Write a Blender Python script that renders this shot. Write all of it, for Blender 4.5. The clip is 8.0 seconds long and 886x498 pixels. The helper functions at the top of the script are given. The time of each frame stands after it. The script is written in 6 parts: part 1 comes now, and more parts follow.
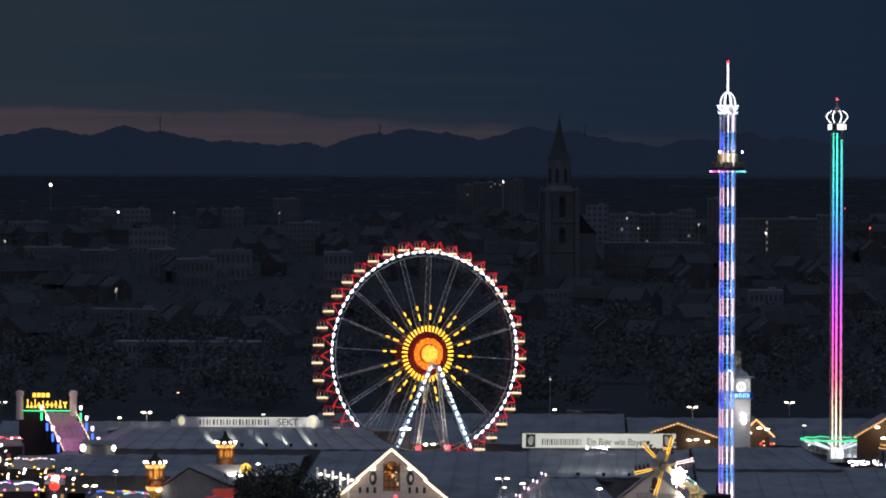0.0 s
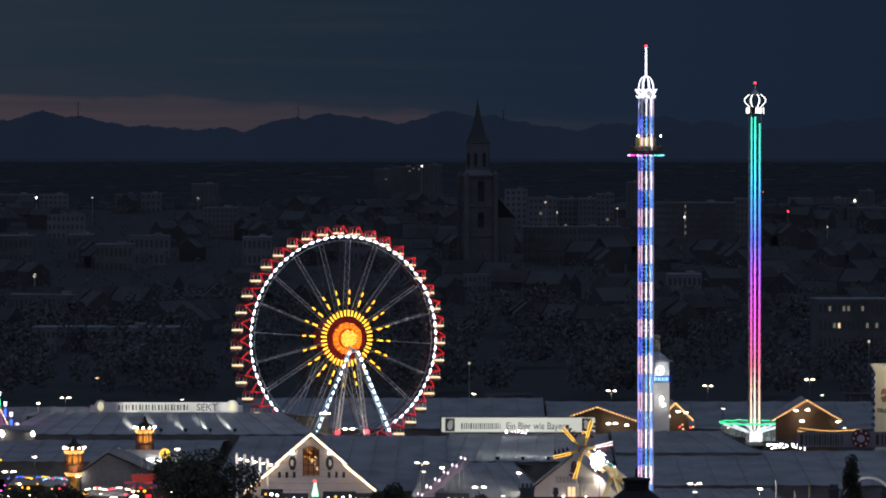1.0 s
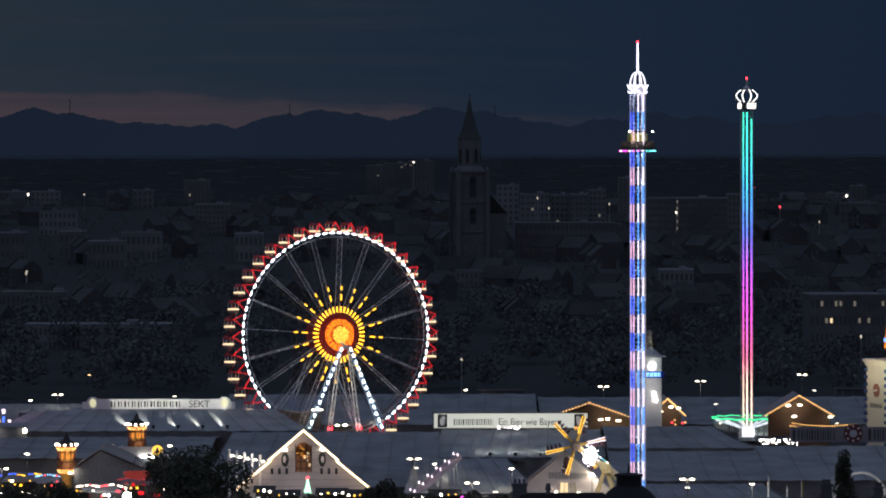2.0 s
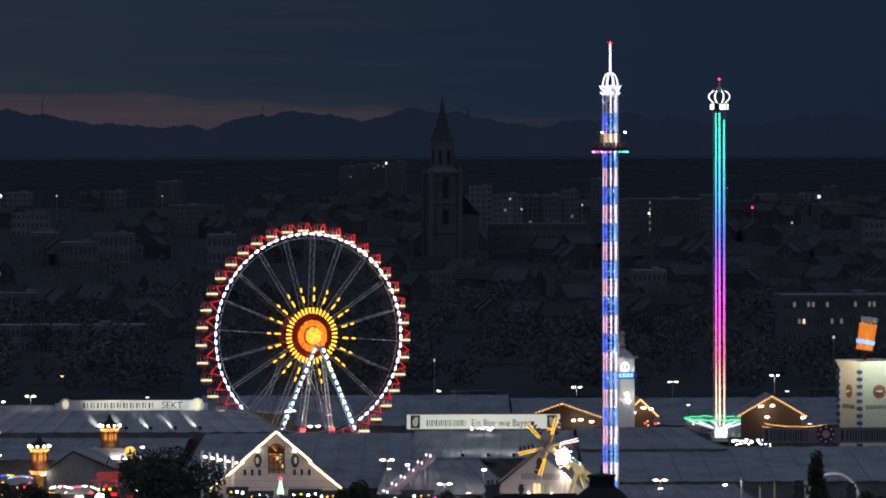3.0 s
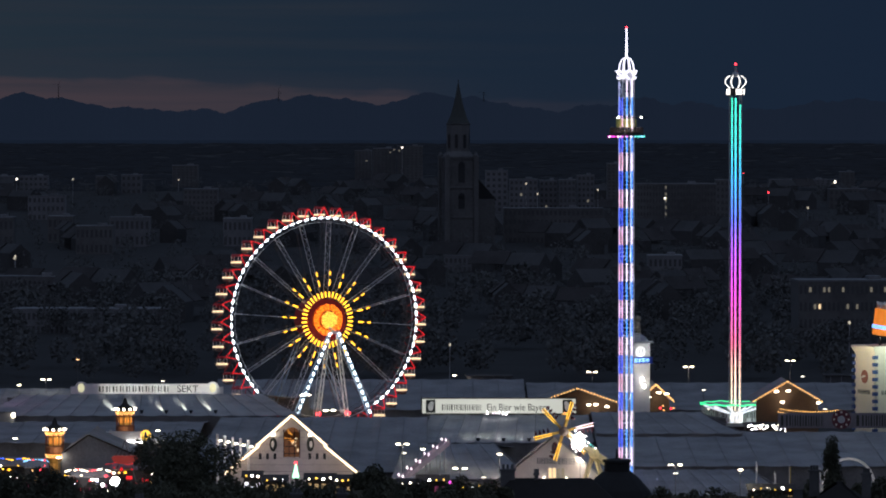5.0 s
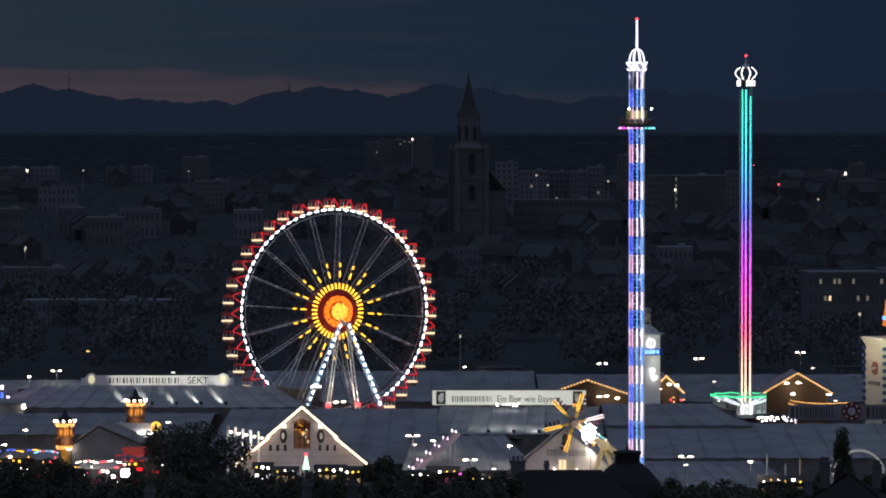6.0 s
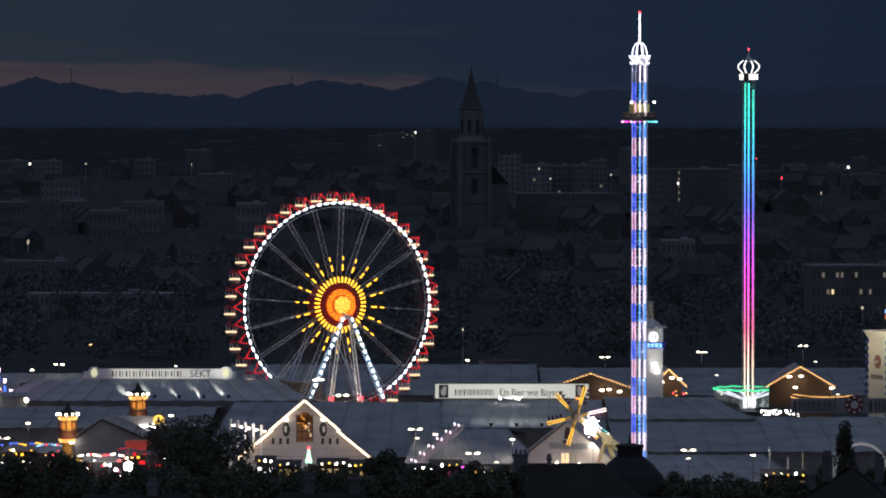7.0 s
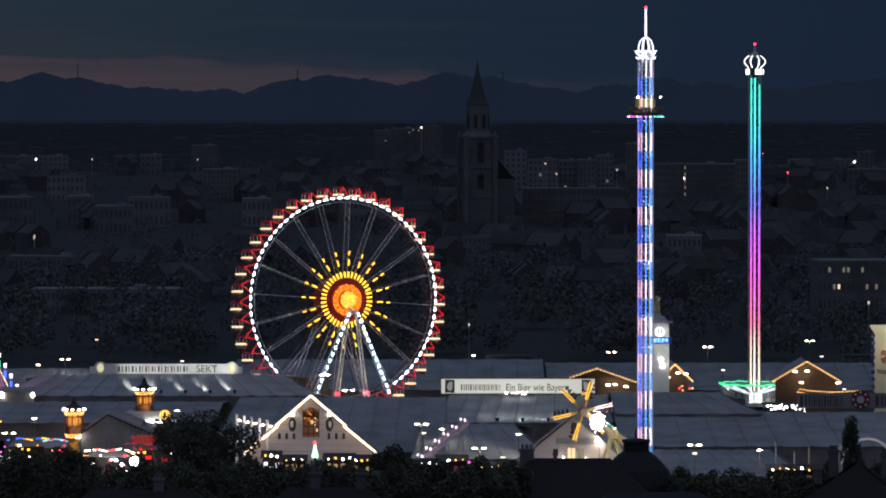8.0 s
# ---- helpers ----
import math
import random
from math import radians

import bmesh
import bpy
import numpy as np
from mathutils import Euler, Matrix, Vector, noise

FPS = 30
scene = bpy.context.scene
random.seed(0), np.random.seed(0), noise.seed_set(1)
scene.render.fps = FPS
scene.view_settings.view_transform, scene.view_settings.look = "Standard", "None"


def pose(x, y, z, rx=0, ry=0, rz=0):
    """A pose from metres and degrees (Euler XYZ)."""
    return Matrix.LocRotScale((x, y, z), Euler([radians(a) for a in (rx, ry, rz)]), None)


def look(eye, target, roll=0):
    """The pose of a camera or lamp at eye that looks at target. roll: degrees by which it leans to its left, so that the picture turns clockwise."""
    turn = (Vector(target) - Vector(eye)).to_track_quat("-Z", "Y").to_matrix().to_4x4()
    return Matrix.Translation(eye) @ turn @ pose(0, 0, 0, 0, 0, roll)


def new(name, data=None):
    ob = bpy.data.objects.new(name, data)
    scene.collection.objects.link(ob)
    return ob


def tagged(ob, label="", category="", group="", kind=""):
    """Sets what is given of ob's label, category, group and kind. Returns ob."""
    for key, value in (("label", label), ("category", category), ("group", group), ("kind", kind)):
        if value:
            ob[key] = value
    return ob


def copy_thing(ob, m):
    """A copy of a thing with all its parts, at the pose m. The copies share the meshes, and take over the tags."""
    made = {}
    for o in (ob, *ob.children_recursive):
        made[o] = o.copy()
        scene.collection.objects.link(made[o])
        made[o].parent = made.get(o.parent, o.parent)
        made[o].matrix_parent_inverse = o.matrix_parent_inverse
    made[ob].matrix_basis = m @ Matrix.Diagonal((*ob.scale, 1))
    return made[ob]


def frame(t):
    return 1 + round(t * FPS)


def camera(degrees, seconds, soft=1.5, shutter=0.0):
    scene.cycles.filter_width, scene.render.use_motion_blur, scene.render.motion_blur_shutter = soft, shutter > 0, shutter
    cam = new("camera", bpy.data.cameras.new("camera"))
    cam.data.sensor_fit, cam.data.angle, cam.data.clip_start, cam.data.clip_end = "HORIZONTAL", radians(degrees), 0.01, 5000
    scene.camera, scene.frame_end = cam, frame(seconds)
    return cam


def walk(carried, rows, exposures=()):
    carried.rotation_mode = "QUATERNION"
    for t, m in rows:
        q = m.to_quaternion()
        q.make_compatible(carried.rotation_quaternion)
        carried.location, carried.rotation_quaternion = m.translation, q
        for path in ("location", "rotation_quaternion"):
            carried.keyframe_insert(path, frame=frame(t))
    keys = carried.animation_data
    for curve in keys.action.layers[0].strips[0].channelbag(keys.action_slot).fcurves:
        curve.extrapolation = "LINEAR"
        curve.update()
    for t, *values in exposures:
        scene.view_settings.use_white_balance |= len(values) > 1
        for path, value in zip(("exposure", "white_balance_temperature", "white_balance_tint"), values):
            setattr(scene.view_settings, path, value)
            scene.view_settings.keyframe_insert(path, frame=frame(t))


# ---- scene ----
# ---- the camera: a long lens on a hill, turning where it stands ----
EYE = (0.0, 0.0, 65.0)
cam = camera(11.194, 8.0, soft=1.9)
TURNS = (  # seconds, heading, tilt, lean
    (0, 1.0330, -1.0052, 0.1582),
    (0.2, 0.9005, -1.0374, 0.2104),
    (0.4, 0.7491, -1.1644, 0.1464),
    (0.5, 0.6265, -1.2197, 0.1251),
    (0.8, 0.1680, -1.2254, 0.0545),
    (1, 0.0033, -1.2009, 0.0219),
    (1.2, -0.0428, -1.1908, 0.0232),
    (2.3, -0.1697, -1.2649, -0.1955),
    (2.5, -0.2463, -1.2099, -0.2455),
    (3, -0.4433, -1.2389, -0.1390),
    (3.5, -0.4668, -1.2499, -0.0220),
    (4, -0.4013, -1.2869, 0.0256),
    (4.5, -0.3358, -1.3674, -0.0038),
    (5, -0.2429, -1.4373, -0.0028),
    (5.2, -0.2092, -1.4592, -0.0152),
    (6.3, -0.0978, -1.5690, 0.0181),
    (6.5, -0.0972, -1.5834, 0.0221),
    (7, -0.0782, -1.6269, 0.0191),
    (7.5, -0.0686, -1.6531, 0.0543),
    (8, -0.0000, -1.6900, 0.0000),
)
walk(cam, [(t, pose(*EYE, 90 + tilt, 0, heading) @ pose(0, 0, 0, 0, 0, lean)) for t, heading, tilt, lean in TURNS],
     exposures=((0, 0.20), (8, 0.20)))

# ---- world: dusk sky, darker low down, with a last reddish band over the mountains ----
world = bpy.data.worlds.new("dusk")
scene.world = world
world.use_nodes = True
wn, wl = world.node_tree.nodes, world.node_tree.links
wn.clear()
w_out = wn.new("ShaderNodeOutputWorld")
w_bg = wn.new("ShaderNodeBackground")
w_tc = wn.new("ShaderNodeTexCoord")
w_sep = wn.new("ShaderNodeSeparateXYZ")
wl.new(w_tc.outputs["Generated"], w_sep.inputs[0])


def wmath(op, a, b=None, c=None):
    n = wn.new("ShaderNodeMath")
    n.operation = op
    for i, v in enumerate((a, b, c)):
        if v is None:
            continue
        if isinstance(v, (int, float)):
            n.inputs[i].default_value = v
        else:
            wl.new(v, n.inputs[i])
    return n.outputs[0]


def wramp(src, stops):
    n = wn.new("ShaderNodeValToRGB")
    n.color_ramp.elements.remove(n.color_ramp.elements[1])
    n.color_ramp.elements[0].position, n.color_ramp.elements[0].color = stops[0][0], (*stops[0][1], 1)
    for p, c in stops[1:]:
        n.color_ramp.elements.new(p).color = (*c, 1)
    wl.new(src, n.inputs[0])
    return n.outputs[0]


def wmix(fac, a, b):
    n = wn.new("ShaderNodeMix")
    n.data_type = "RGBA"
    wl.new(fac, n.inputs[0])
    for i, v in ((6, a), (7, b)):
        if isinstance(v, tuple):
            n.inputs[i].default_value = (*v, 1)
        else:
            wl.new(v, n.inputs[i])
    return n.outputs[2]


def wnoise(scale, sx, sz, detail=4.0):
    m = wn.new("ShaderNodeMapping")
    m.inputs["Scale"].default_value = (sx, sx, sz)
    wl.new(w_tc.outputs["Generated"], m.inputs[0])
    n = wn.new("ShaderNodeTexNoise")
    n.inputs["Scale"].default_value, n.inputs["Detail"].default_value = scale, detail
    wl.new(m.outputs[0], n.inputs["Vector"])
    return n.outputs["Fac"]


low = wmath("MULTIPLY", w_sep.outputs[2], 20.0)  # 1.0 is about three degrees up
east = wramp(wmath("MULTIPLY_ADD", w_sep.outputs[0], 5.0, 0.5), ((0.0, (0.0150, 0.0250, 0.0375)), (0.5, (0.0098, 0.0186, 0.0340)), (1.0, (0.0080, 0.0158, 0.0330))))
clear = wmix(wramp(low, ((0.0, (0.9, 0.9, 0.9)), (0.7, (1, 1, 1)))), (0.0095, 0.0145, 0.0300), east)
streak = wnoise(1.0, 14.0, 330.0)
patch = wnoise(1.0, 40.0, 210.0, 5.0)
wave = wmath("ADD", w_sep.outputs[2], wmath("MULTIPLY", wmath("SUBTRACT", patch, 0.5), 0.006))
wave = wmath("ADD", wave, wmath("MULTIPLY", w_sep.outputs[0], 0.045))
band = wramp(wmath("MULTIPLY", wave, 60.0), ((0.0, (1, 1, 1)), (0.48, (1, 1, 1)), (0.57, (0.14, 0.14, 0.14)), (0.85, (0.0, 0.0, 0.0))))
fade = wramp(wmath("MULTIPLY_ADD", w_sep.outputs[0], 5.0, 0.5), ((0.0, (1, 1, 1)), (0.38, (0.85, 0.85, 0.85)), (0.48, (0.72, 0.72, 0.72)), (0.58, (0.25, 0.25, 0.25)), (0.8, (0, 0, 0))))
pink = wmix(wmath("MULTIPLY", band, fade), clear, (0.0450, 0.0345, 0.0440))
grey = wramp(streak, ((0.42, (0, 0, 0)), (0.72, (0.6, 0.6, 0.6))))
lowsky = wmix(wmath("MULTIPLY", grey, fade), pink, (0.0195, 0.0245, 0.0360))
high = wramp(w_sep.outputs[2], ((0.05, (0.0100, 0.0170, 0.0290)), (0.35, (0.045, 0.062, 0.095)), (1.0, (0.120, 0.172, 0.275))))
# afterglow over the western half, behind the viewpoint
west = wramp(wmath("MULTIPLY_ADD", w_sep.outputs[1], -0.5, 0.5), ((0.35, (0, 0, 0)), (1.0, (1, 1, 1))))
high = wmix(west, high, (0.152, 0.165, 0.225))
up = wramp(w_sep.outputs[2], ((0.048, (0, 0, 0)), (0.10, (1, 1, 1))))
wl.new(wmix(up, lowsky, high), w_bg.inputs[0])
w_bg.inputs[1].default_value = 1.0
wl.new(w_bg.outputs[0], w_out.inputs[0])


# ---- materials ----
def mat(name, col, rough=0.7, metal=0.0, vary=0.25, scale=1.0, bump=0.0, spec=0.5):
    """A principled surface with variation at two scales, in metres."""
    m = bpy.data.materials.new(name)
    m.use_nodes = True
    n, l = m.node_tree.nodes, m.node_tree.links
    b = n["Principled BSDF"]
    b.inputs["Roughness"].default_value, b.inputs["Metallic"].default_value = rough, metal
    b.inputs["Specular IOR Level"].default_value = spec
    tc, mp = n.new("ShaderNodeTexCoord"), n.new("ShaderNodeMapping")
    l.new(tc.outputs["Object"], mp.inputs[0])
    info = n.new("ShaderNodeObjectInfo")
    l.new(info.outputs["Location"], mp.inputs["Location"])
    big, small = n.new("ShaderNodeTexNoise"), n.new("ShaderNodeTexNoise")
    big.inputs["Scale"].default_value, small.inputs["Scale"].default_value = 0.16 * scale, 2.3 * scale
    big.inputs["Detail"].default_value = small.inputs["Detail"].default_value = 5
    for x in (big, small):
        l.new(mp.outputs[0], x.inputs["Vector"])
    add = n.new("ShaderNodeMath")
    add.operation = "MULTIPLY_ADD"
    add.inputs[1].default_value = 0.55
    l.new(small.outputs["Fac"], add.inputs[0])
    l.new(big.outputs["Fac"], add.inputs[2])
    rnd = n.new("ShaderNodeMath")
    rnd.operation = "MULTIPLY_ADD"
    rnd.inputs[1].default_value = 0.16
    l.new(info.outputs["Random"], rnd.inputs[0])
    l.new(add.outputs[0], rnd.inputs[2])
    r = n.new("ShaderNodeValToRGB")
    r.color_ramp.elements[0].position, r.color_ramp.elements[1].position = 0.55, 1.05
    r.color_ramp.elements[0].color = (*[c * (1 - vary) for c in col], 1)
    r.color_ramp.elements[1].color = (*[min(1, c * (1 + vary)) for c in col], 1)
    l.new(rnd.outputs[0], r.inputs[0])
    l.new(r.outputs[0], b.inputs["Base Color"])
    if bump:
        bp = n.new("ShaderNodeBump")
        bp.inputs["Strength"].default_value, bp.inputs["Distance"].default_value = 0.6, bump
        l.new(small.outputs["Fac"], bp.inputs["Height"])
        l.new(bp.outputs[0], b.inputs["Normal"])
    return m


def glow(name, col, strength):
    """A surface that emits light itself: lamp faces and glowing panels."""
    m = bpy.data.materials.new(name)
    m.use_nodes = True
    b = m.node_tree.nodes["Principled BSDF"]
    b.inputs["Base Color"].default_value = (*[0.3 * c for c in col], 1)
    b.inputs["Emission Color"].default_value = (*col, 1)
    b.inputs["Emission Strength"].default_value = strength
    return m


M_GROUND = mat("dark_ground", (0.0135, 0.0140, 0.0155), 0.95, vary=0.5, scale=0.25)
M_CANVAS = mat("grey_white_canvas", (0.27, 0.285, 0.295), 0.8, vary=0.28, scale=0.9, bump=0.05)
M_CANVAS_DIM = mat("weathered_grey_canvas", (0.222, 0.230, 0.245), 0.85, vary=0.30, scale=0.9, bump=0.05)
M_SEAM = mat("canvas_seam", (0.17, 0.178, 0.19), 0.8)
M_TENTWALL = mat("grey_tent_side_sheeting", (0.15, 0.148, 0.150), 0.85, vary=0.4, scale=1.5)
M_WHITE = mat("white_painted_board", (0.72, 0.71, 0.68), 0.6, vary=0.10)
M_GABLE = mat("off_white_gable_boards", (0.47, 0.44, 0.42), 0.7, vary=0.14, scale=1.5, bump=0.01)
M_CREAM = mat("cream_render", (0.70, 0.64, 0.52), 0.8, vary=0.10, bump=0.01)
M_DARKWOOD = mat("dark_timber", (0.028, 0.021, 0.017), 0.8, vary=0.35, bump=0.01)
M_STEEL = mat("galvanised_steel", (0.42, 0.43, 0.45), 0.45, 0.7, vary=0.15)
M_WHITESTEEL = mat("white_painted_steel", (0.68, 0.68, 0.70), 0.45, vary=0.12)
# For dark poles, and for the wheel's unlit rear.
M_DARK_UNLIT_STEEL = mat("dark_and_unlit_steel", (0.11, 0.11, 0.12), 0.5, 0.3, vary=0.15)
M_RED = mat("red_painted_steel", (0.42, 0.025, 0.03), 0.45, vary=0.15)
M_SEAT = mat("worn_brown_seat", (0.15, 0.11, 0.085), 0.6, vary=0.4)
M_BLACK = mat("black_paint", (0.02, 0.02, 0.022), 0.6)
# Paler and bluer than near leaves: distance haze put into the colour.
M_FOREST = mat("haze_paled_forest", (0.120, 0.128, 0.132), 1.0, vary=0.15, scale=0.1, spec=0.0)
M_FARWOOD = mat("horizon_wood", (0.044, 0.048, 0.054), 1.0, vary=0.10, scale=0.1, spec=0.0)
M_LEAF = mat("dark_green_leaf", (0.075, 0.080, 0.058), 0.8, vary=0.5, scale=2.0, spec=0.2)
M_BARK = mat("bark", (0.07, 0.05, 0.035), 0.95, vary=0.4, bump=0.02)
M_STONE = mat("dark_weathered_brick_masonry", (0.100, 0.104, 0.110), 0.95, vary=0.3, scale=0.3)
M_SPIRE = mat("weathered_copper_spire", (0.046, 0.054, 0.053), 0.85, vary=0.3, scale=0.4)
M_SLATE = mat("dark_slate_roof", (0.012, 0.013, 0.015), 0.8, vary=0.3, scale=0.4)
M_CITYWALL = mat("pale_rendered_facade", (0.145, 0.152, 0.168), 0.95, vary=0.25, scale=0.2)
M_CITYDARK = mat("dull_grey_facade", (0.110, 0.113, 0.120), 0.95, vary=0.3, scale=0.2)
M_CITYROOF = mat("grey_flat_roof", (0.15, 0.16, 0.175), 0.9, vary=0.5, scale=0.15)
M_TILEROOF = mat("brown_tile_roof", (0.014, 0.013, 0.013), 0.9, vary=0.4, scale=0.5)
M_HOUSE = mat("dim_house_render", (0.050, 0.052, 0.056), 0.95, vary=0.35, scale=0.3)
M_HOUSEROOF = mat("dim_house_tiles", (0.036, 0.034, 0.036), 0.95, vary=0.4, scale=0.5)
M_PANE = mat("dark_window_glass", (0.02, 0.023, 0.028), 0.3, vary=0.2)
M_CITYPANE = mat("dim_far_glazing", (0.05, 0.055, 0.062), 0.4, vary=0.2)
M_TEXT = mat("dark_sign_paint", (0.03, 0.035, 0.03), 0.7)

G_COOL = glow("cool_white_bulb", (0.80, 0.92, 1.0), 5.0)
G_WARM = glow("warm_white_lamp", (1.0, 0.86, 0.66), 7.0)
G_VERGE = glow("warm_verge_bulbs", (1.0, 0.72, 0.46), 3.4)
G_WHITE = glow("white_lamp", (1.0, 0.96, 0.92), 9.0)
G_AMBER = glow("amber_bulb", (1.0, 0.48, 0.03), 2.6)
G_ORANGE = glow("orange_bulb", (1.0, 0.20, 0.012), 2.3)
G_YELLOW = glow("yellow_bulb", (1.0, 0.56, 0.07), 1.7)
G_RED = glow("red_light_tube", (1.0, 0.02, 0.03), 0.85)
G_REDSPOT = glow("red_beacon", (1.0, 0.04, 0.06), 4.0)
G_PINKWHITE = glow("pinkish_white_led", (1.0, 0.78, 0.92), 2.4)
G_BLUE = glow("blue_led", (0.05, 0.13, 1.0), 2.2)
G_CYAN = glow("light_blue_led", (0.25, 0.58, 1.0), 2.2)
G_STRIPWHITE = glow("pinkish_white_led_strip", (1.0, 0.82, 0.96), 1.7)
G_STRIPPINK = glow("pink_led_strip", (1.0, 0.50, 0.72), 1.5)
G_STRIPVIOLET = glow("violet_white_led_strip", (0.72, 0.76, 1.0), 1.2)
G_STRIPBLUE = glow("blue_led_strip", (0.04, 0.10, 1.0), 1.7)
G_STRIPCYAN = glow("light_blue_led_strip", (0.07, 0.30, 1.0), 1.7)
G_VIOLET = glow("violet_white_led", (0.80, 0.78, 1.0), 4.2)
G_GREEN = glow("green_led", (0.05, 1.0, 0.35), 1.4)
G_CROWN = glow("white_crown_light", (1.0, 0.95, 0.90), 1.7)
G_RIB = glow("violet_white_rib_light", (0.84, 0.82, 1.0), 1.9)
G_TEAL = glow("teal_led", (0.15, 0.95, 0.85), 1.6)
G_MAGENTA = glow("magenta_led", (1.0, 0.08, 0.75), 2.0)
G_GOLD = glow("golden_bulb_row", (1.0, 0.50, 0.16), 2.2)
G_GALLERY = glow("amber_gallery_window", (1.0, 0.38, 0.06), 0.75)
G_WINDOW = glow("warm_lit_window", (1.0, 0.74, 0.42), 0.9)
G_DIMWIN = glow("dim_lit_window", (0.9, 0.8, 0.6), 0.13)
G_LAMPDIM = glow("small_far_lamp", (1.0, 0.9, 0.75), 2.0)
G_CABIN = glow("warm_cabin_light", (1.0, 0.74, 0.45), 1.1)


# ---- mesh tools ----
def box(bm, c, s, m=None):
    r = bmesh.ops.create_cube(bm, size=1.0)["verts"]
    bmesh.ops.scale(bm, vec=s, verts=r)
    bmesh.ops.translate(bm, vec=c, verts=r)
    if m is not None:
        bmesh.ops.transform(bm, matrix=m, verts=r)
    return r


def rod(bm, a, b, r0, r1=None, n=6):
    """A round bar from a to b."""
    a, b = Vector(a), Vector(b)
    d = b - a
    v = bmesh.ops.create_cone(bm, cap_ends=True, segments=n, radius1=r0, radius2=r0 if r1 is None else r1, depth=d.length)["verts"]
    bmesh.ops.transform(bm, matrix=Matrix.Translation((a + b) / 2) @ d.to_track_quat("Z", "Y").to_matrix().to_4x4(), verts=v)
    return v


def bar(bm, a, b, w, h=None):
    """A square bar from a to b."""
    a, b = Vector(a), Vector(b)
    d = b - a
    v = bmesh.ops.create_cube(bm, size=1.0)["verts"]
    bmesh.ops.scale(bm, vec=(w, h or w, d.length), verts=v)
    bmesh.ops.transform(bm, matrix=Matrix.Translation((a + b) / 2) @ d.to_track_quat("Z", "Y").to_matrix().to_4x4(), verts=v)
    return v


def ball(bm, c, s, u=10, v=7):
    r = bmesh.ops.create_uvsphere(bm, u_segments=u, v_segments=v, radius=1.0)["verts"]
    bmesh.ops.scale(bm, vec=s if isinstance(s, tuple) else (s, s, s), verts=r)
    bmesh.ops.translate(bm, vec=c, verts=r)
    return r


def lathe(bm, profile, n=16, c=(0, 0, 0)):
    """A turned body from (radius, height) pairs."""
    rings = [[bm.verts.new((c[0] + r * math.cos(2 * math.pi * i / n), c[1] + r * math.sin(2 * math.pi * i / n), c[2] + z)) for i in range(n)] for r, z in profile]
    for a, b in zip(rings, rings[1:]):
        for i in range(n):
            bm.faces.new((a[i], a[(i + 1) % n], b[(i + 1) % n], b[i]))
    bm.faces.new(rings[0][::-1])
    bm.faces.new(rings[-1])


def slab(bm, pts, thick):
    """A plate through a flat outline, thickened along its normal."""
    f = bm.faces.new([bm.verts.new(p) for p in pts])
    f.normal_update()
    nrm = f.normal.copy()
    r = bmesh.ops.extrude_face_region(bm, geom=[f])
    bmesh.ops.translate(bm, vec=-nrm * thick, verts=[e for e in r["geom"] if isinstance(e, bmesh.types.BMVert)])


def finish(bm, name, material):
    bmesh.ops.recalc_face_normals(bm, faces=bm.faces)
    me = bpy.data.meshes.new(name)
    bm.to_mesh(me)
    bm.free()
    me.materials.append(material)
    return me


def part(name, bm, material, parent, label=""):
    ob = new(name, finish(bm, name, material) if isinstance(bm, bmesh.types.BMesh) else bm)
    ob.parent = parent
    return tagged(ob, label) if label else ob


def thing(name, m, label, category, group="", kind=""):
    ob = new(name)
    ob.matrix_world = m
    return tagged(ob, label, category, group, kind)


def B():
    return bmesh.new()


def lamp(name, loc, watts, col, radius=0.4):
    d = bpy.data.lights.new(name, "POINT")
    d.energy, d.color, d.shadow_soft_size = watts, col, radius
    ob = new(name, d)
    ob.location = loc
    return tagged(ob, "point light in the fairground", "light")


# ---- ground, far forest and mountains ----
def ground_height(y):
    return 56.0 * (max(0.0, min(1.0, (y - 1300) / 3200))) ** 1.6


bm = B()
cols = [-900 + 60 * i for i in range(31)]
rows_y = [-150, 100, 400, 700] + [900 + 100 * i for i in range(41)]
grid = [[bm.verts.new((x * max(1.0, y / 1800), y, ground_height(y) + (0.4 * noise.noise((x * 0.01, y * 0.01, 0)) if y > 1400 else 0))) for x in cols] for y in rows_y]
for a, b in zip(grid, grid[1:]):
    for i in range(len(cols) - 1):
        bm.faces.new((a[i], a[i + 1], b[i + 1], b[i]))
g = new("ground", finish(bm, "ground", M_GROUND))
tagged(g, "dark ground rising gently to a wooded horizon", "ground", kind="structure")

# mountains: broad peaks and finer ridges
peaks = ((-434, 47, .30), (-392, 43, .26), (-320, 31, .10), (-239, 31, .25), (-158, 41, .28), (-122, 46, .22), (-86, 40, .2), (-10, 43, .3), (6, 47, .25), (50, 43, .22), (110, 31, .12),
         (190, 34, .16), (240, 41, .24), (282, 38, .2), (360, 29, .1), (425, 37, .22), (470, 41, .2), (-520, 45, .22), (-560, 38, .2), (540, 36, .2))
bm = B()
prev = None
for i in range(1121):
    x = -700 + 1.25 * i
    h = 90.0
    for cx, ph, fall in peaks:
        h = max(h, 65 + ph - fall * abs(x - cx))
    h += 2.0 * noise.noise((x * 0.02, 3.1, 0)) + 2.0 * noise.noise((x * 0.05, 7.7, 0)) + 1.7 * noise.noise((x * 0.14, 1.7, 0)) + 0.9 * noise.noise((x * 0.4, 2.7, 0))
    now = [bm.verts.new((x, 4860 + d, z)) for d, z in ((0, 20), (-10, 60), (30, h), (60, 40))]
    if prev:
        for j in range(3):
            bm.faces.new((prev[j], now[j], now[j + 1], prev[j + 1]))
    prev = now
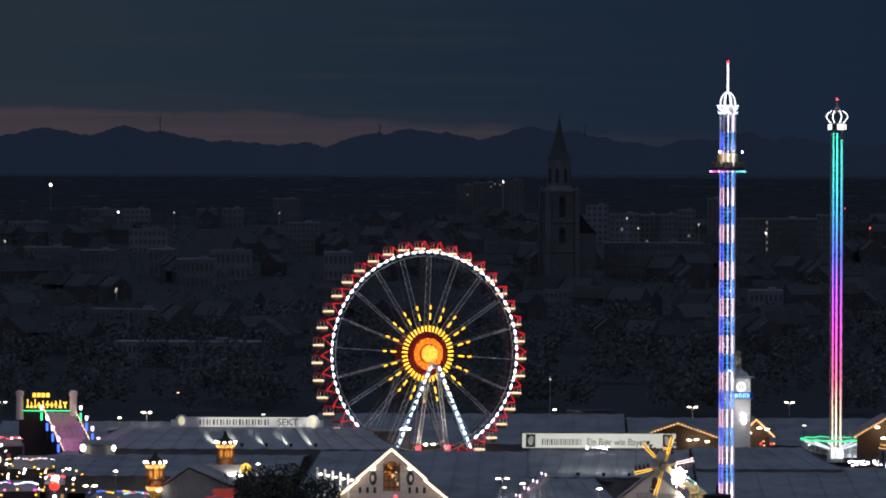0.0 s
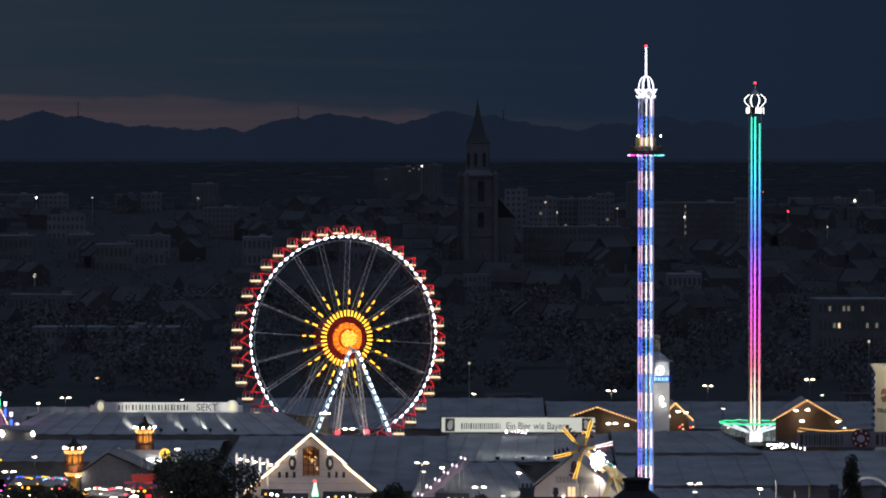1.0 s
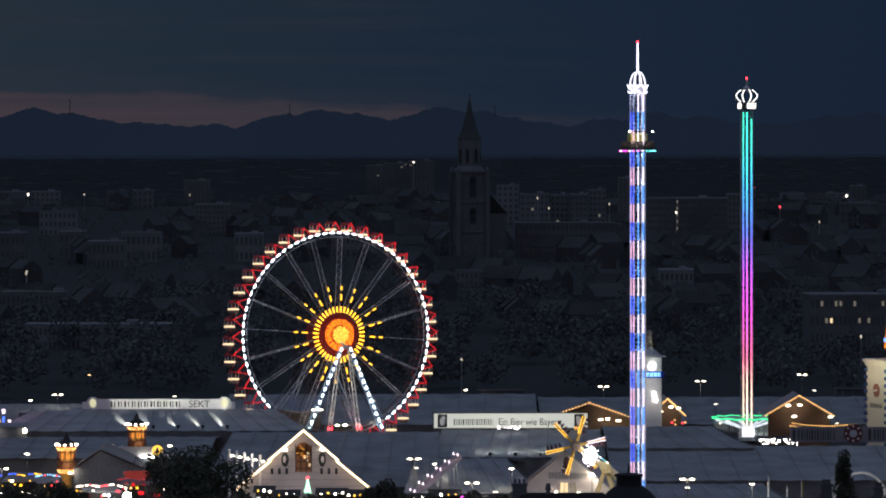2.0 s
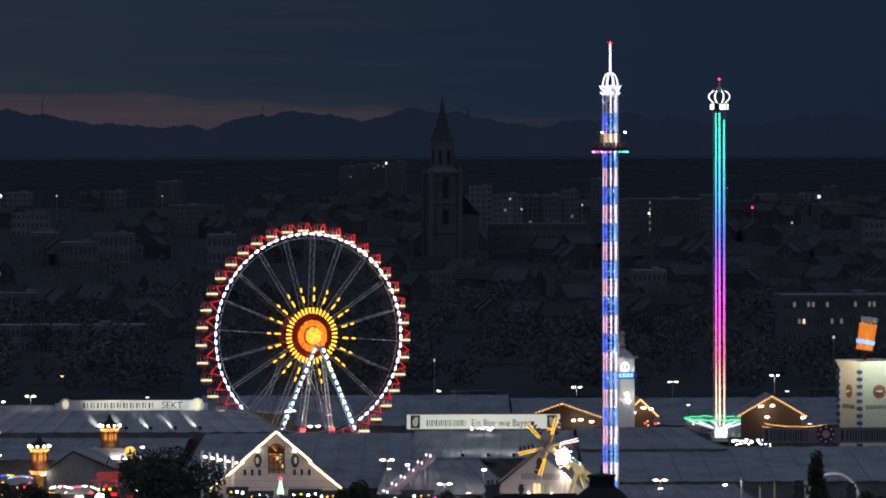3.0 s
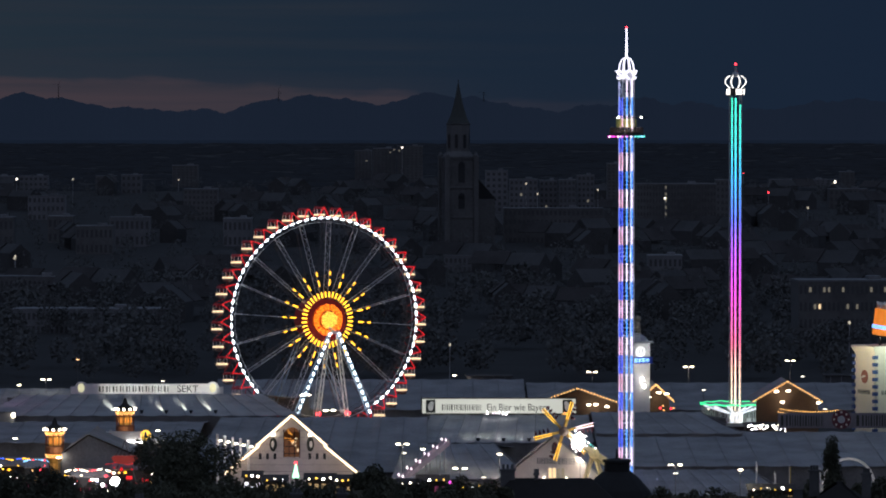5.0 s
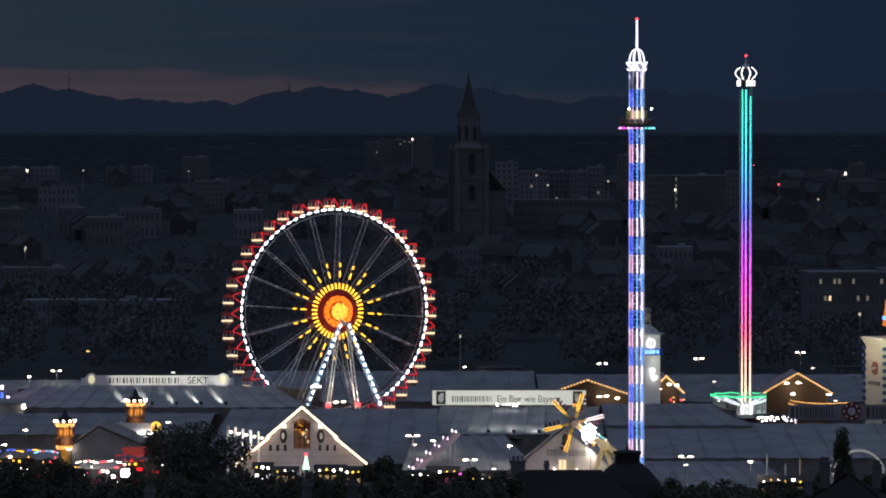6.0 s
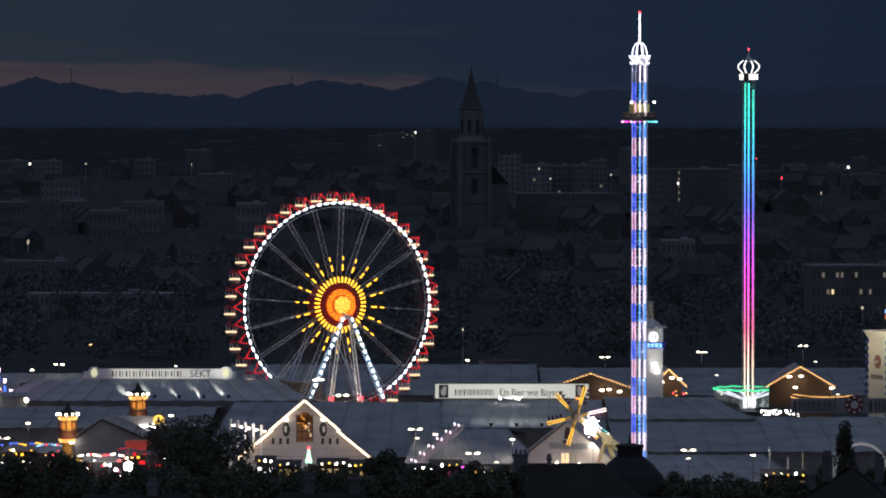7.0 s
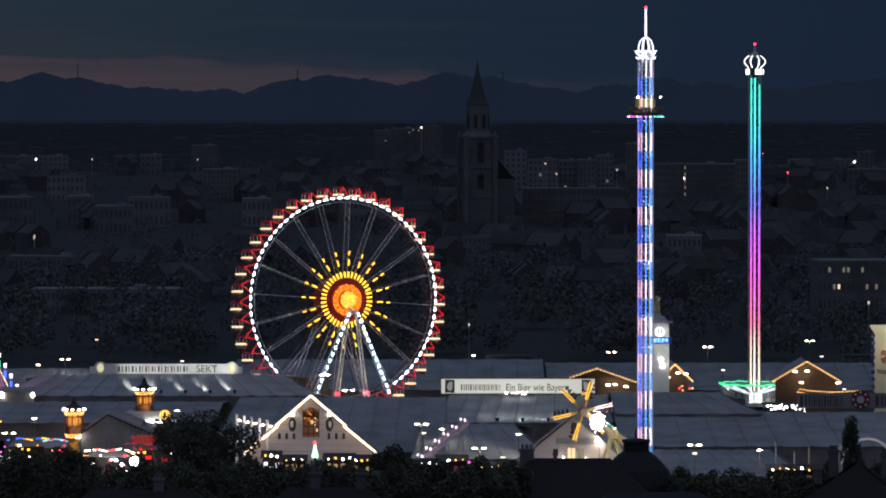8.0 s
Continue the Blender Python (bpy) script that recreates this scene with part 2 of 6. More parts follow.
# Distance haze over the mountains is put in as a faint blue emission.
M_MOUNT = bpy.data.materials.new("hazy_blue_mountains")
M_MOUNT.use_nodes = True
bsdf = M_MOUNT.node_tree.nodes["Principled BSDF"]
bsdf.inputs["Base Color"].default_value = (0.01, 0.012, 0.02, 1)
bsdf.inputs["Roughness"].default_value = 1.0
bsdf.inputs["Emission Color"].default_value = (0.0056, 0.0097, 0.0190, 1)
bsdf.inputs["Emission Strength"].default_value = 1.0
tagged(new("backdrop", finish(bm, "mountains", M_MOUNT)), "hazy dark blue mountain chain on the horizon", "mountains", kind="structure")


# ---- ferris wheel ----
def ferris_wheel():
    wheel = thing("ferris_wheel", pose(-22.05, 960, 0, 0, 0, 26), "lit ferris wheel, white steel with red gondola frames", "ferris wheel")
    C, R, RP, FRONT, REAR = 26.0, 21.6, 23.4, -2.2, 2.2

    def at(a, r, y):
        return Vector((r * math.sin(a), y, C + r * math.cos(a)))
    turn = radians(4.3)
    # The rear rim is coloured darker so that it reads as unlit.
    for name, y, rim_mat in (("front_rim", FRONT, M_WHITESTEEL), ("rear_rim", REAR, M_DARK_UNLIT_STEEL)):
        bm = B()
        for k in range(80):
            a, b = turn + k * math.tau / 80, turn + (k + 1) * math.tau / 80
            bar(bm, at(a, R, y), at(b, R, y), 0.16)
            if k % 2 == 0:
                bar(bm, at(a, R - 0.9, y), at(b + math.tau / 80, R - 0.9, y), 0.08)
            bar(bm, at(a, R, y), at(b, R - 0.9, y) if k % 2 else at(b, R - 0.9, y), 0.05)
        part(name, bm, rim_mat, wheel)
    bm = B()
    for k in range(40):
        a = turn + k * math.tau / 40
        bar(bm, at(a, R, FRONT), at(a, R, REAR), 0.1)
        bar(bm, at(a, R - 0.9, FRONT), at(a + math.tau / 40, R, REAR), 0.06)
    part("rim_bracing", bm, M_DARK_UNLIT_STEEL, wheel)
    for k in range(20):
        a = turn + k * math.tau / 20
        for name, y0, y1 in (("front_spoke", FRONT - 1.0, FRONT), ("rear_spoke", REAR + 1.0, REAR)):
            bm = B()
            depth, n = (2.3, 18) if y0 < 0 else (0.5, 8)
            pts = [[at(a, 4.6 + (R - 5.4) * i / n, y0 + (y1 - y0) * i / n + s * depth) for i in range(n + 1)] for s in ((0, 1) if y0 < 0 else (0, -1))]
            for p in pts:
                bar(bm, p[0], p[-1], 0.10 if y0 < 0 else 0.06)
            for i in range(n):
                bar(bm, pts[i % 2][i], pts[1 - i % 2][i + 1], 0.055)
            # Rear spokes: missing light put in as a darker colour.
            part(name, bm, M_WHITESTEEL if y0 < 0 else M_DARK_UNLIT_STEEL, wheel)
    for r in (9.2, 14.2):
        bm = B()
        for k in range(60):
            rod(bm, at(k * math.tau / 60, r, FRONT), at((k + 1) * math.tau / 60, r, FRONT), 0.035, n=4)
        part("tie_ring", bm, M_DARK_UNLIT_STEEL, wheel)
    # bulbs along the front rim
    bm = B()
    ball(bm, (0, 0, 0), (0.54, 0.16, 0.20), 10, 6)
    me = finish(bm, "rim_light", G_COOL)
    for k in range(80):
        a = turn + (k + 0.5) * math.tau / 80
        if radians(149) < a < radians(222):  # dark over the boarding platform
            continue
        o = part("rim_light", me, None, wheel)
        o.matrix_local = Matrix.Translation(at(a, R, FRONT - 0.22)) @ Euler((0, a, 0)).to_matrix().to_4x4()
    # hub
    bm = B()
    v = rod(bm, (0, -4.6, C), (0, 7.6, C), 0.32, n=20)
    bar(bm, (0, -4.6, C - 1.7), (0, -7.4, C - 2.4), 0.5)
    part("axle", bm, M_WHITESTEEL, wheel)
    bm = B()
    rod(bm, (0, FRONT - 1.3, C), (0, REAR + 1.3, C), 4.5, n=40)
    part("hub_drum", bm, M_RED, wheel, "red round hub drum")
    bm = B()
    rod(bm, (0, -4.1, C), (0, FRONT - 1.3, C), 3.4, n=40)
    disc = part("hub_disc", bm, mat("orange_hub_paint", (0.75, 0.16, 0.02), 0.5), wheel, "orange hub disc studded with bulbs")
    rng = random.Random(5)
    for name, g_mat, n, r0, r1, size, yy in (("orange_bulb", G_ORANGE, 320, 0.0, 3.32, 0.15, -4.12), ("yellow_bulb", G_YELLOW, 120, 0.0, 1.85, 0.14, -4.75)):
        bm = B()
        for k in range(n):
            q = math.sqrt((k + 0.5) / n)
            ang = k * 2.39996 + rng.uniform(-.1, .1)
            r = r0 + (r1 - r0) * q
            x = r * math.cos(ang)
            ball(bm, (x, yy, C + r * math.sin(ang)), (size, 0.1, size), 6, 4)
        part(name, bm, g_mat, disc)["kind"] = "stuff"
    bm = B()
    rod(bm, (0, -4.7, C), (0, -4.1, C), 1.95, 2.2, n=24)
    part("hub_cap", bm, mat("amber_hub_paint", (0.7, 0.2, 0.02), 0.5), disc)

    def ray_lights(name, count, r0, r1, w, phase, y, material):
        bm = B()
        box(bm, (0, 0, (r0 + r1) / 2), (w, 0.16, r1 - r0))
        bmesh.ops.bevel(bm, geom=bm.edges[:], offset=0.06, segments=1, affect="EDGES")
        me = finish(bm, name, material)
        for k in range(count):
            a = turn + (k + phase) * math.tau / count
            o = part(name, me, None, wheel)
            o.matrix_local = Matrix.Translation((0, y, C)) @ Euler((0, a, 0)).to_matrix().to_4x4()
    ray_lights("hub_light", 40, 4.75, 6.0, 0.36, 0.0, -3.75, G_AMBER)
    ray_lights("spoke_light", 20, 7.25, 8.6, 0.30, 0.0, -3.6, G_AMBER)
    ray_lights("outer_spoke_light", 20, 9.45, 10.35, 0.28, 0.0, -3.5, G_AMBER)
    bm = B()
    for k in range(40):
        a = turn + k * math.tau / 40
        bar(bm, at(a, 4.4, -3.55), at(a, 6.1 if k % 2 else 10.4, -3.3), 0.14)
    part("light_carrier", bm, M_BLACK, wheel)
    # uplights at the foot
    for sx, k in ((-7, 1.0), (6, 1.0), (0, 0.8)):
        d = bpy.data.lights.new("wheel_uplight", "SPOT")
        d.energy, d.color, d.spot_size, d.spot_blend, d.shadow_soft_size = 115000 * k, (1.0, 0.92, 0.90), radians(95), 0.6, 0.3
        ob = new("wheel_uplight", d)
        ob.matrix_world = wheel.matrix_world @ look((sx, -13, 1.6), (sx * 0.6, -1, 27))
        tagged(ob, "uplight at the foot of the wheel", "light")
    # Unseen fill lamp added to brighten the inner struts.
    lamp("platform_light", tuple(wheel.matrix_world @ Vector((0, -11.5, 5.0))), 2600, (1.0, 0.88, 0.74), 0.5)
    # two A frames
    for y, foot in ((-7.0, -6.2), (7.0, 6.2)):
        for s in (-1, 1):
            bm = B()
            top, base = Vector((s * 0.8, y, C - 2.3)), Vector((s * 11.2, foot, 0.3))
            lean = (base - top).normalized()
            off = Vector((0.55, 0, 0))
            for e in (-1, 1):
                bar(bm, top + off * e * 0.6, base + off * e * 1.2, 0.22)
            for i in range(16):
                p, q = top.lerp(base, i / 16), top.lerp(base, (i + 1) / 16)
                e = 1 if i % 2 else -1
                bar(bm, p + off * e * 0.8, q - off * e * 0.8, 0.09)
            box(bm, (base.x, base.y, 0.15), (2.4, 2.4, 0.3))
            # Blue lighting on the legs is put into the steel's colour.
            part("support_leg", bm, mat("blue_lit_steel", (0.32, 0.42, 0.55), 0.5), wheel, "lattice leg tinted by blue light")
            if y < 0:
                me = B()
                for i in range(13):
                    p = top.lerp(base, (i + 0.5) / 17)
                    rod(me, p + Vector((0, -0.4, 0)) - lean * 0.33, p + Vector((0, -0.4, 0)) + lean * 0.33, 0.2, n=8)
                part("leg_light", me, G_COOL, wheel, "row of white bulbs on a leg")["kind"] = "stuff"
        bm = B()
        box(bm, (0, y, C - 2.5), (1.3, 0.9, 0.8))
        bmesh.ops.bevel(bm, geom=bm.edges[:], offset=0.12, segments=1, affect="EDGES")
        part("bearing_head", bm, M_WHITESTEEL, wheel)
    for s in (-1, 1):
        bm = B()
        for e in (-0.5, 0.5):
            bar(bm, (s * 1.0 + e * .5, -6.6, C - 3.2), (s * 4.2 + e, -6.0, 0.3), 0.22)
        for i in range(18):
            f0, f1 = i / 18, (i + 1) / 18
            p, q = Vector((s * 1.0, -6.6, C - 3.2)), Vector((s * 4.2, -6.0, 0.3))
            e = 0.5 if i % 2 else -0.5
            bar(bm, p.lerp(q, f0) + Vector((e * (.5 + .5 * f0), 0, 0)), p.lerp(q, f1) - Vector((e * (.5 + .5 * f1), 0, 0)), 0.1)
        part("inner_strut", bm, M_WHITE, wheel)
        for dx in (-0.5, 0.5):
            bm = B()
            ball(bm, (s * 3.4 + dx * 0.7, -6.6, 6.3), (0.24, 0.24, 0.36), 8, 6)
            part("foot_lamp", bm, G_REDSPOT, wheel, "red lamp at the foot of a strut")
        bm = B()
        ball(bm, (s * 0.9 - 1.0, -6.9, 7.0), (0.5, 0.3, 0.22), 8, 6)
        part("platform_lamp", bm, G_WARM, wheel, "warm platform lamp")
        bm = B()
        ball(bm, (-6.6 + s * 0.75, -7.0, 10.4), (0.55, 0.25, 0.16), 8, 6)
        part("leg_lamp", bm, G_WARM, wheel, "warm lamp on a leg")
        bm = B()
        bar(bm, (-3.6, -6.6, 7.0) if s > 0 else (-7.6, -6.9, 10.3), (3.6, -6.6, 7.0) if s > 0 else (-5.6, -6.9, 10.3), 0.1)
        part("cross_tie", bm, M_WHITESTEEL, wheel)
    bm = B()
    box(bm, (0, 0, 0.5), (26, 15, 1.0))
    part("platform", bm, M_RED, wheel, "red boarding platform")
    # gondola frames and gondolas
    fb = B()
    p, q, apex = at(-0.062, R, FRONT), at(0.062, R, FRONT), at(0, RP + .5, FRONT)
    z0 = Vector((0, 0, C))
    for u, v in ((p, apex), (q, apex)):
        bar(fb, u - z0, v - z0, 0.135)
    frame_mesh = finish(fb, "gondola_frame", G_RED)
    fb = B()
    for u, v in ((at(-0.062, R, REAR), at(0, RP + .5, REAR)), (at(0.062, R, REAR), at(0, RP + .5, REAR)), (at(0, RP + .5, FRONT), at(0, RP + .5, REAR))):
        bar(fb, u - z0, v - z0, 0.13)
    back_mesh = finish(fb, "gondola_rear_frame", M_RED)
    tb = B()
    lathe(tb, ((0.35, -2.55), (0.95, -2.45), (1.15, -2.1), (1.15, -1.5), (1.08, -1.5), (1.05, -2.0), (0.3, -2.3)), 14)
    tub = finish(tb, "tub", mat("cream_gondola_shell", (0.22, 0.17, 0.13), 0.5))
    cb = B()
    lathe(cb, ((1.2, -0.35), (1.15, -0.2), (0.7, 0.0), (0.1, 0.12)), 14)
    canopy = finish(cb, "canopy", M_RED)
    rb = B()
    for k in range(8):
        a = k * math.tau / 8
        rod(rb, (1.1 * math.cos(a), 1.1 * math.sin(a), -1.5), (1.1 * math.cos(a), 1.1 * math.sin(a), -0.3), 0.045, n=5)
    rods = finish(rb, "rods", M_WHITESTEEL)
    lb = B()
    lathe(lb, ((0.95, -1.85), (1.2, -1.78), (1.2, -1.5), (0.95, -1.42)), 12)
    cabin = finish(lb, "cabin_light", G_CABIN)
    for k in range(40):
        a = turn + (k + 0.5) * math.tau / 40
        spin = Matrix.Translation(z0) @ Euler((0, a, 0)).to_matrix().to_4x4()
        for nm, me in (("gondola_frame", frame_mesh), ("gondola_rear_frame", back_mesh)):
            part(nm, me, None, wheel).matrix_local = spin
        gnd = new("gondola", tub)
        gnd.parent = wheel
        gnd.matrix_local = Matrix.Translation(at(a, RP + 0.4, 0.2))
        part("canopy", canopy, None, gnd)
        part("cage", rods, None, gnd)["kind"] = "stuff"
        part("cabin_light", cabin, None, gnd)


ferris_wheel()



# ---- free fall tower ----
def drop_tower():
    D = 800
    tower = thing("drop_tower", pose(35.85, D, 0, 0, 0, 14), "tall lattice drop tower lit white and blue", "ride tower")
    H, W = 76.0, 1.06
    cor = [(-W, -W), (W, -W), (W, W), (-W, W)]
    for x, y in cor:
        bm = B()
        rod(bm, (x, y, 0), (x, y, H), 0.14, n=8)
        part("corner_post", bm, M_WHITESTEEL, tower)
    n = 54
    for k in range(4):
        bm = B()
        (x0, y0), (x1, y1) = cor[k], cor[(k + 1) % 4]
        for i in range(n):
            z0, z1 = H * i / n, H * (i + 1) / n
            bar(bm, (x0, y0, z0), (x1, y1, z0), 0.08)
            bar(bm, (x0, y0, z0), (x1, y1, z1), 0.07) if i % 2 else bar(bm, (x1, y1, z0), (x0, y0, z1), 0.07)
        part("lattice", bm, M_WHITESTEEL, tower)
    for i in range(15):
        lamp("tower_light", (tower.location.x, D, 4 + i * 5.0), 130, (0.50, 0.56, 1.0), 0.3)
    # led strips in alternating lengths
    seg = 3.26
    strips = ((-1.22, 0.0, 0.13, G_STRIPPINK, G_STRIPBLUE), (-1.12, -1.2, 0.13, G_STRIPPINK, G_STRIPBLUE), (-0.27, -1.2, 0.115, G_STRIPWHITE, G_STRIPCYAN), (0.66, -1.2, 0.115, G_STRIPWHITE, G_STRIPCYAN))
    for x, y, w, ga, gb in strips:
        for i in range(22 if x < -1 else 23):
            bm = B()
            z = i * seg + 0.04
            step = seg / 10
            for j in range(10):
                box(bm, (x, y, z + (j + 0.5) * step), (w * 1.4, 0.12, step * (0.98 if x > -0.5 else 0.6)))
            part("led_strip", bm, gb if i % 2 else ga, tower)["kind"] = "stuff"
    # ring of seats held part of the way up
    zc = 65.2
    bm = B()
    lathe(bm, ((1.75, -0.3), (2.95, -0.25), (3.1, 0.0), (2.95, 0.35), (1.8, 0.6)), 28, (0, 0, zc))
    # Unseen fill on the catch car, in place of the arm lamps' light.
    lamp("car_light", (tower.location.x - 0.6, D - 4.2, zc + 2.6), 90, (1.0, 0.96, 0.8), 0.2)
    ring = part("seat_ring", bm, M_BLACK, tower, "dark ring of seats round the tower")
    for k in range(24):
        a = k * math.tau / 24
        bm = B()
        box(bm, (2.75 * math.cos(a), 2.75 * math.sin(a), zc + 0.62), (0.38, 0.38, 0.8))
        ball(bm, (2.75 * math.cos(a), 2.75 * math.sin(a), zc + 1.12), (0.17, 0.17, 0.2), 6, 4)
        part("seat", bm, M_SEAT, ring)
        bm = B()
        ball(bm, (3.1 * math.cos(a), 3.1 * math.sin(a), zc - 0.38), (0.19, 0.19, 0.15), 6, 4)
        part("ring_light", bm, (G_PINKWHITE if k % 3 == 0 else G_MAGENTA) if math.cos(a) < 0.05 else (G_TEAL if k % 3 else G_CYAN), ring)
    bm = B()
    box(bm, (0, 0.1, zc + 2.0), (3.2, 2.2, 1.5))
    bmesh.ops.bevel(bm, geom=bm.edges[:], offset=0.15, segments=1, affect="EDGES")
    # The yellow is lightened to help the panel look lit.
    part("catch_car", bm, mat("olive_yellow_panel", (0.72, 0.68, 0.20), 0.6), tower, "olive yellow catch car")
    bm = B()
    for s in (-1, 1):
        bar(bm, (0, -1.9, zc + 3.05), (s * 3.3, -1.9, zc + 3.05), 0.12)
    part("lamp_arm", bm, M_BLACK, tower)
    for x in (-2.1, 2.1):
        bm = B()
        ball(bm, (x, -2.05, zc + 3.05), 0.17, 8, 5)
        part("arm_lamp", bm, G_WHITE, tower)
    # domed head with mast
    zt = 74.8
    bm = B()
    lathe(bm, ((1.3, 0.0), (1.35, 0.1), (1.35, 1.7), (1.3, 1.8)), 20, (0, 0, zt))
    part("head_drum", bm, M_WHITESTEEL, tower)
    for k in range(8):
        a = k * math.tau / 8 + 0.2
        bm = B()
        pts = [(1.42 * math.cos(q) ** 0.8, zt + 1.6 + 2.4 * math.sin(q)) for q in [i * math.pi / 14 for i in range(8)]]
        for (r0, z0), (r1, z1) in zip(pts, pts[1:]):
            rod(bm, (r0 * math.cos(a), r0 * math.sin(a), z0), (r1 * math.cos(a), r1 * math.sin(a), z1), 0.075, n=6)
        part("dome_rib", bm, G_RIB, tower)
    for txt, a in (("SKY", -14), ("SKY", 166)):
        cu = bpy.data.curves.new("letters", "FONT")
        cu.body, cu.size, cu.extrude, cu.align_x, cu.offset = txt, 2.15, 0.1, "CENTER", 0.05
        o = new("letters", cu)
        o.data.materials.append(G_RIB)
        o.parent = tower
        o.matrix_local = pose(0, 0, zt + 0.2, 0, 0, a) @ pose(0, -1.55, 0, 90, 0, 0) @ Matrix.Diagonal((1.0, 1, 1, 1))
        tagged(o, "bright white letters")
    bm = B()
    rod(bm, (0, 0, zt + 3.9), (0, 0, 83.9), 0.2, 0.16, n=8)
    part("mast", bm, G_RIB, tower, "glowing white mast")
    bm = B()
    ball(bm, (0, 0, 84.1), 0.26, 8, 6)
    part("beacon", bm, G_REDSPOT, tower, "red beacon")


drop_tower()


# ---- swing tower with a crown ----
def led_gradient():
    m = bpy.data.materials.new("rainbow_led")
    m.use_nodes = True
    n, l = m.node_tree.nodes, m.node_tree.links
    b = n["Principled BSDF"]
    tc, sp, mu, r = n.new("ShaderNodeTexCoord"), n.new("ShaderNodeSeparateXYZ"), n.new("ShaderNodeMath"), n.new("ShaderNodeValToRGB")
    l.new(tc.outputs["Object"], sp.inputs[0])
    mu.operation = "DIVIDE"
    mu.inputs[1].default_value = 75.0
    l.new(sp.outputs[2], mu.inputs[0])
    l.new(mu.outputs[0], r.inputs[0])
    e = r.color_ramp.elements
    e[0].position, e[0].color = 0.08, (1.0, 0.85, 0.62, 1)
    e[1].position, e[1].color = 1.0, (0.05, 0.78, 0.44, 1)
    for p, c in ((0.18, (1.0, 0.60, 0.45)), (0.26, (1.0, 0.16, 0.30)), (0.40, (0.98, 0.08, 0.72)), (0.52, (0.55, 0.10, 1.0)), (0.62, (0.12, 0.16, 1.0)), (0.73, (0.06, 0.42, 1.0)), (0.86, (0.06, 0.80, 0.72))):
        e.new(p).color = (*c, 1)
    l.new(r.outputs[0], b.inputs["Emission Color"])
    b.inputs["Base Color"].default_value = (0.02, 0.02, 0.02, 1)
    b.inputs["Emission Strength"].default_value = 2.4
    return m


def swing_tower():
    D = 985
    tower = thing("swing_tower", pose(67.9, D, 0, 0, 0, 8), "tall swing ride tower with rainbow lights and crown", "ride tower")
    H, W = 73.74, 1.1
    cor = [(-W, -W), (W, -W), (W, W), (-W, W)]
    for x, y in cor:
        bm = B()
        rod(bm, (x, y, 0), (x, y, H), 0.12, n=8)
        part("corner_post", bm, M_STEEL, tower)
    n = 50
    for k in range(4):
        bm = B()
        (x0, y0), (x1, y1) = cor[k], cor[(k + 1) % 4]
        for i in range(n):
            z0, z1 = H * i / n, H * (i + 1) / n
            bar(bm, (x0, y0, z0), (x1, y1, z0), 0.07)
            bar(bm, (x0, y0, z0), (x1, y1, z1), 0.06) if i % 2 else bar(bm, (x1, y1, z0), (x0, y0, z1), 0.06)
        part("lattice", bm, M_STEEL, tower)
    lm = led_gradient()
    for x, y, top in ((-1.01, -1.25, H), (-0.22, -1.22, H), (0.77, -1.25, H - 1.3)):
        bm = B()
        z = 5.28
        while z < top - 0.5:
            box(bm, (x, y, z), (0.28, 0.12, 0.46 if x == -0.22 else 0.30))
            z += 0.48
        part("led_strip", bm, lm, tower)["kind"] = "stuff"
    # crown
    bm = B()
    lathe(bm, ((1.6, 0.0), (1.7, 0.1), (1.7, 1.5), (1.6, 1.6)), 24, (0, 0, H))
    part("crown_band", bm, M_BLACK, tower)
    for k in range(4):
        a = k * math.tau / 4 + 0.25
        bm = B()
        for j in (-0.55, 0.0, 0.55):
            box(bm, (j, -1.75, H + 0.8), (0.36, 0.2, 1.25))
        box(bm, (0, -1.72, H + 0.55), (1.3, 0.12, 0.25))
        o = part("crown_sign", bm, G_CROWN, tower, "row of bright white letter bars")
        o.matrix_local = pose(0, 0, 0, 0, 0, math.degrees(a))
    for k in range(8):
        a = k * math.tau / 8 + 0.17
        bm = B()
        pts = [(1.15 + 1.25 * math.sin(math.pi * q ** 1.15) + 0.15 * q, H + 1.4 + 2.9 * q) for q in [i / 9 for i in range(10)]]
        for (r0, z0), (r1, z1) in zip(pts, pts[1:]):
            rod(bm, (r0 * math.cos(a), r0 * math.sin(a), z0), (r1 * math.cos(a), r1 * math.sin(a), z1), 0.11, n=6)
        part("crown_rib", bm, G_CROWN, tower)
    bm = B()
    lathe(bm, ((1.0, 4.0), (0.9, 4.6), (0.35, 5.2), (0.2, 6.4)), 12, (0, 0, H))
    part("crown_top", bm, M_STEEL, tower)
    bm = B()
    ball(bm, (0, 0, H + 6.8), 0.28, 8, 6)
    part("beacon", bm, G_REDSPOT, tower, "red beacon")
    # carousel at the foot
    zr, R = 6.52, 7.55
    bm = B()
    for k in range(24):
        a, b = k * math.tau / 24, (k + 1) * math.tau / 24
        sag = 0.18 if k % 2 else -0.05
        slab(bm, [(R * math.cos(a), R * math.sin(a), zr + sag), (R * math.cos(b), R * math.sin(b), zr + (0.18 if (k + 1) % 2 else -0.05)), (1.3 * math.cos(b), 1.3 * math.sin(b), zr - 0.3), (1.3 * math.cos(a), 1.3 * math.sin(a), zr - 0.3)], 0.1)
    part("canopy", bm, mat("pale_canopy_panel", (0.55, 0.6, 0.58), 0.6), tower)
    for k in range(24):
        a, b = k * math.tau / 24, (k + 1) * math.tau / 24
        bm = B()
        rod(bm, (R * math.cos(a), R * math.sin(a), zr + (0.18 if k % 2 else -0.05)), (R * math.cos(b), R * math.sin(b), zr + (0.18 if (k + 1) % 2 else -0.05)), 0.15, n=6)
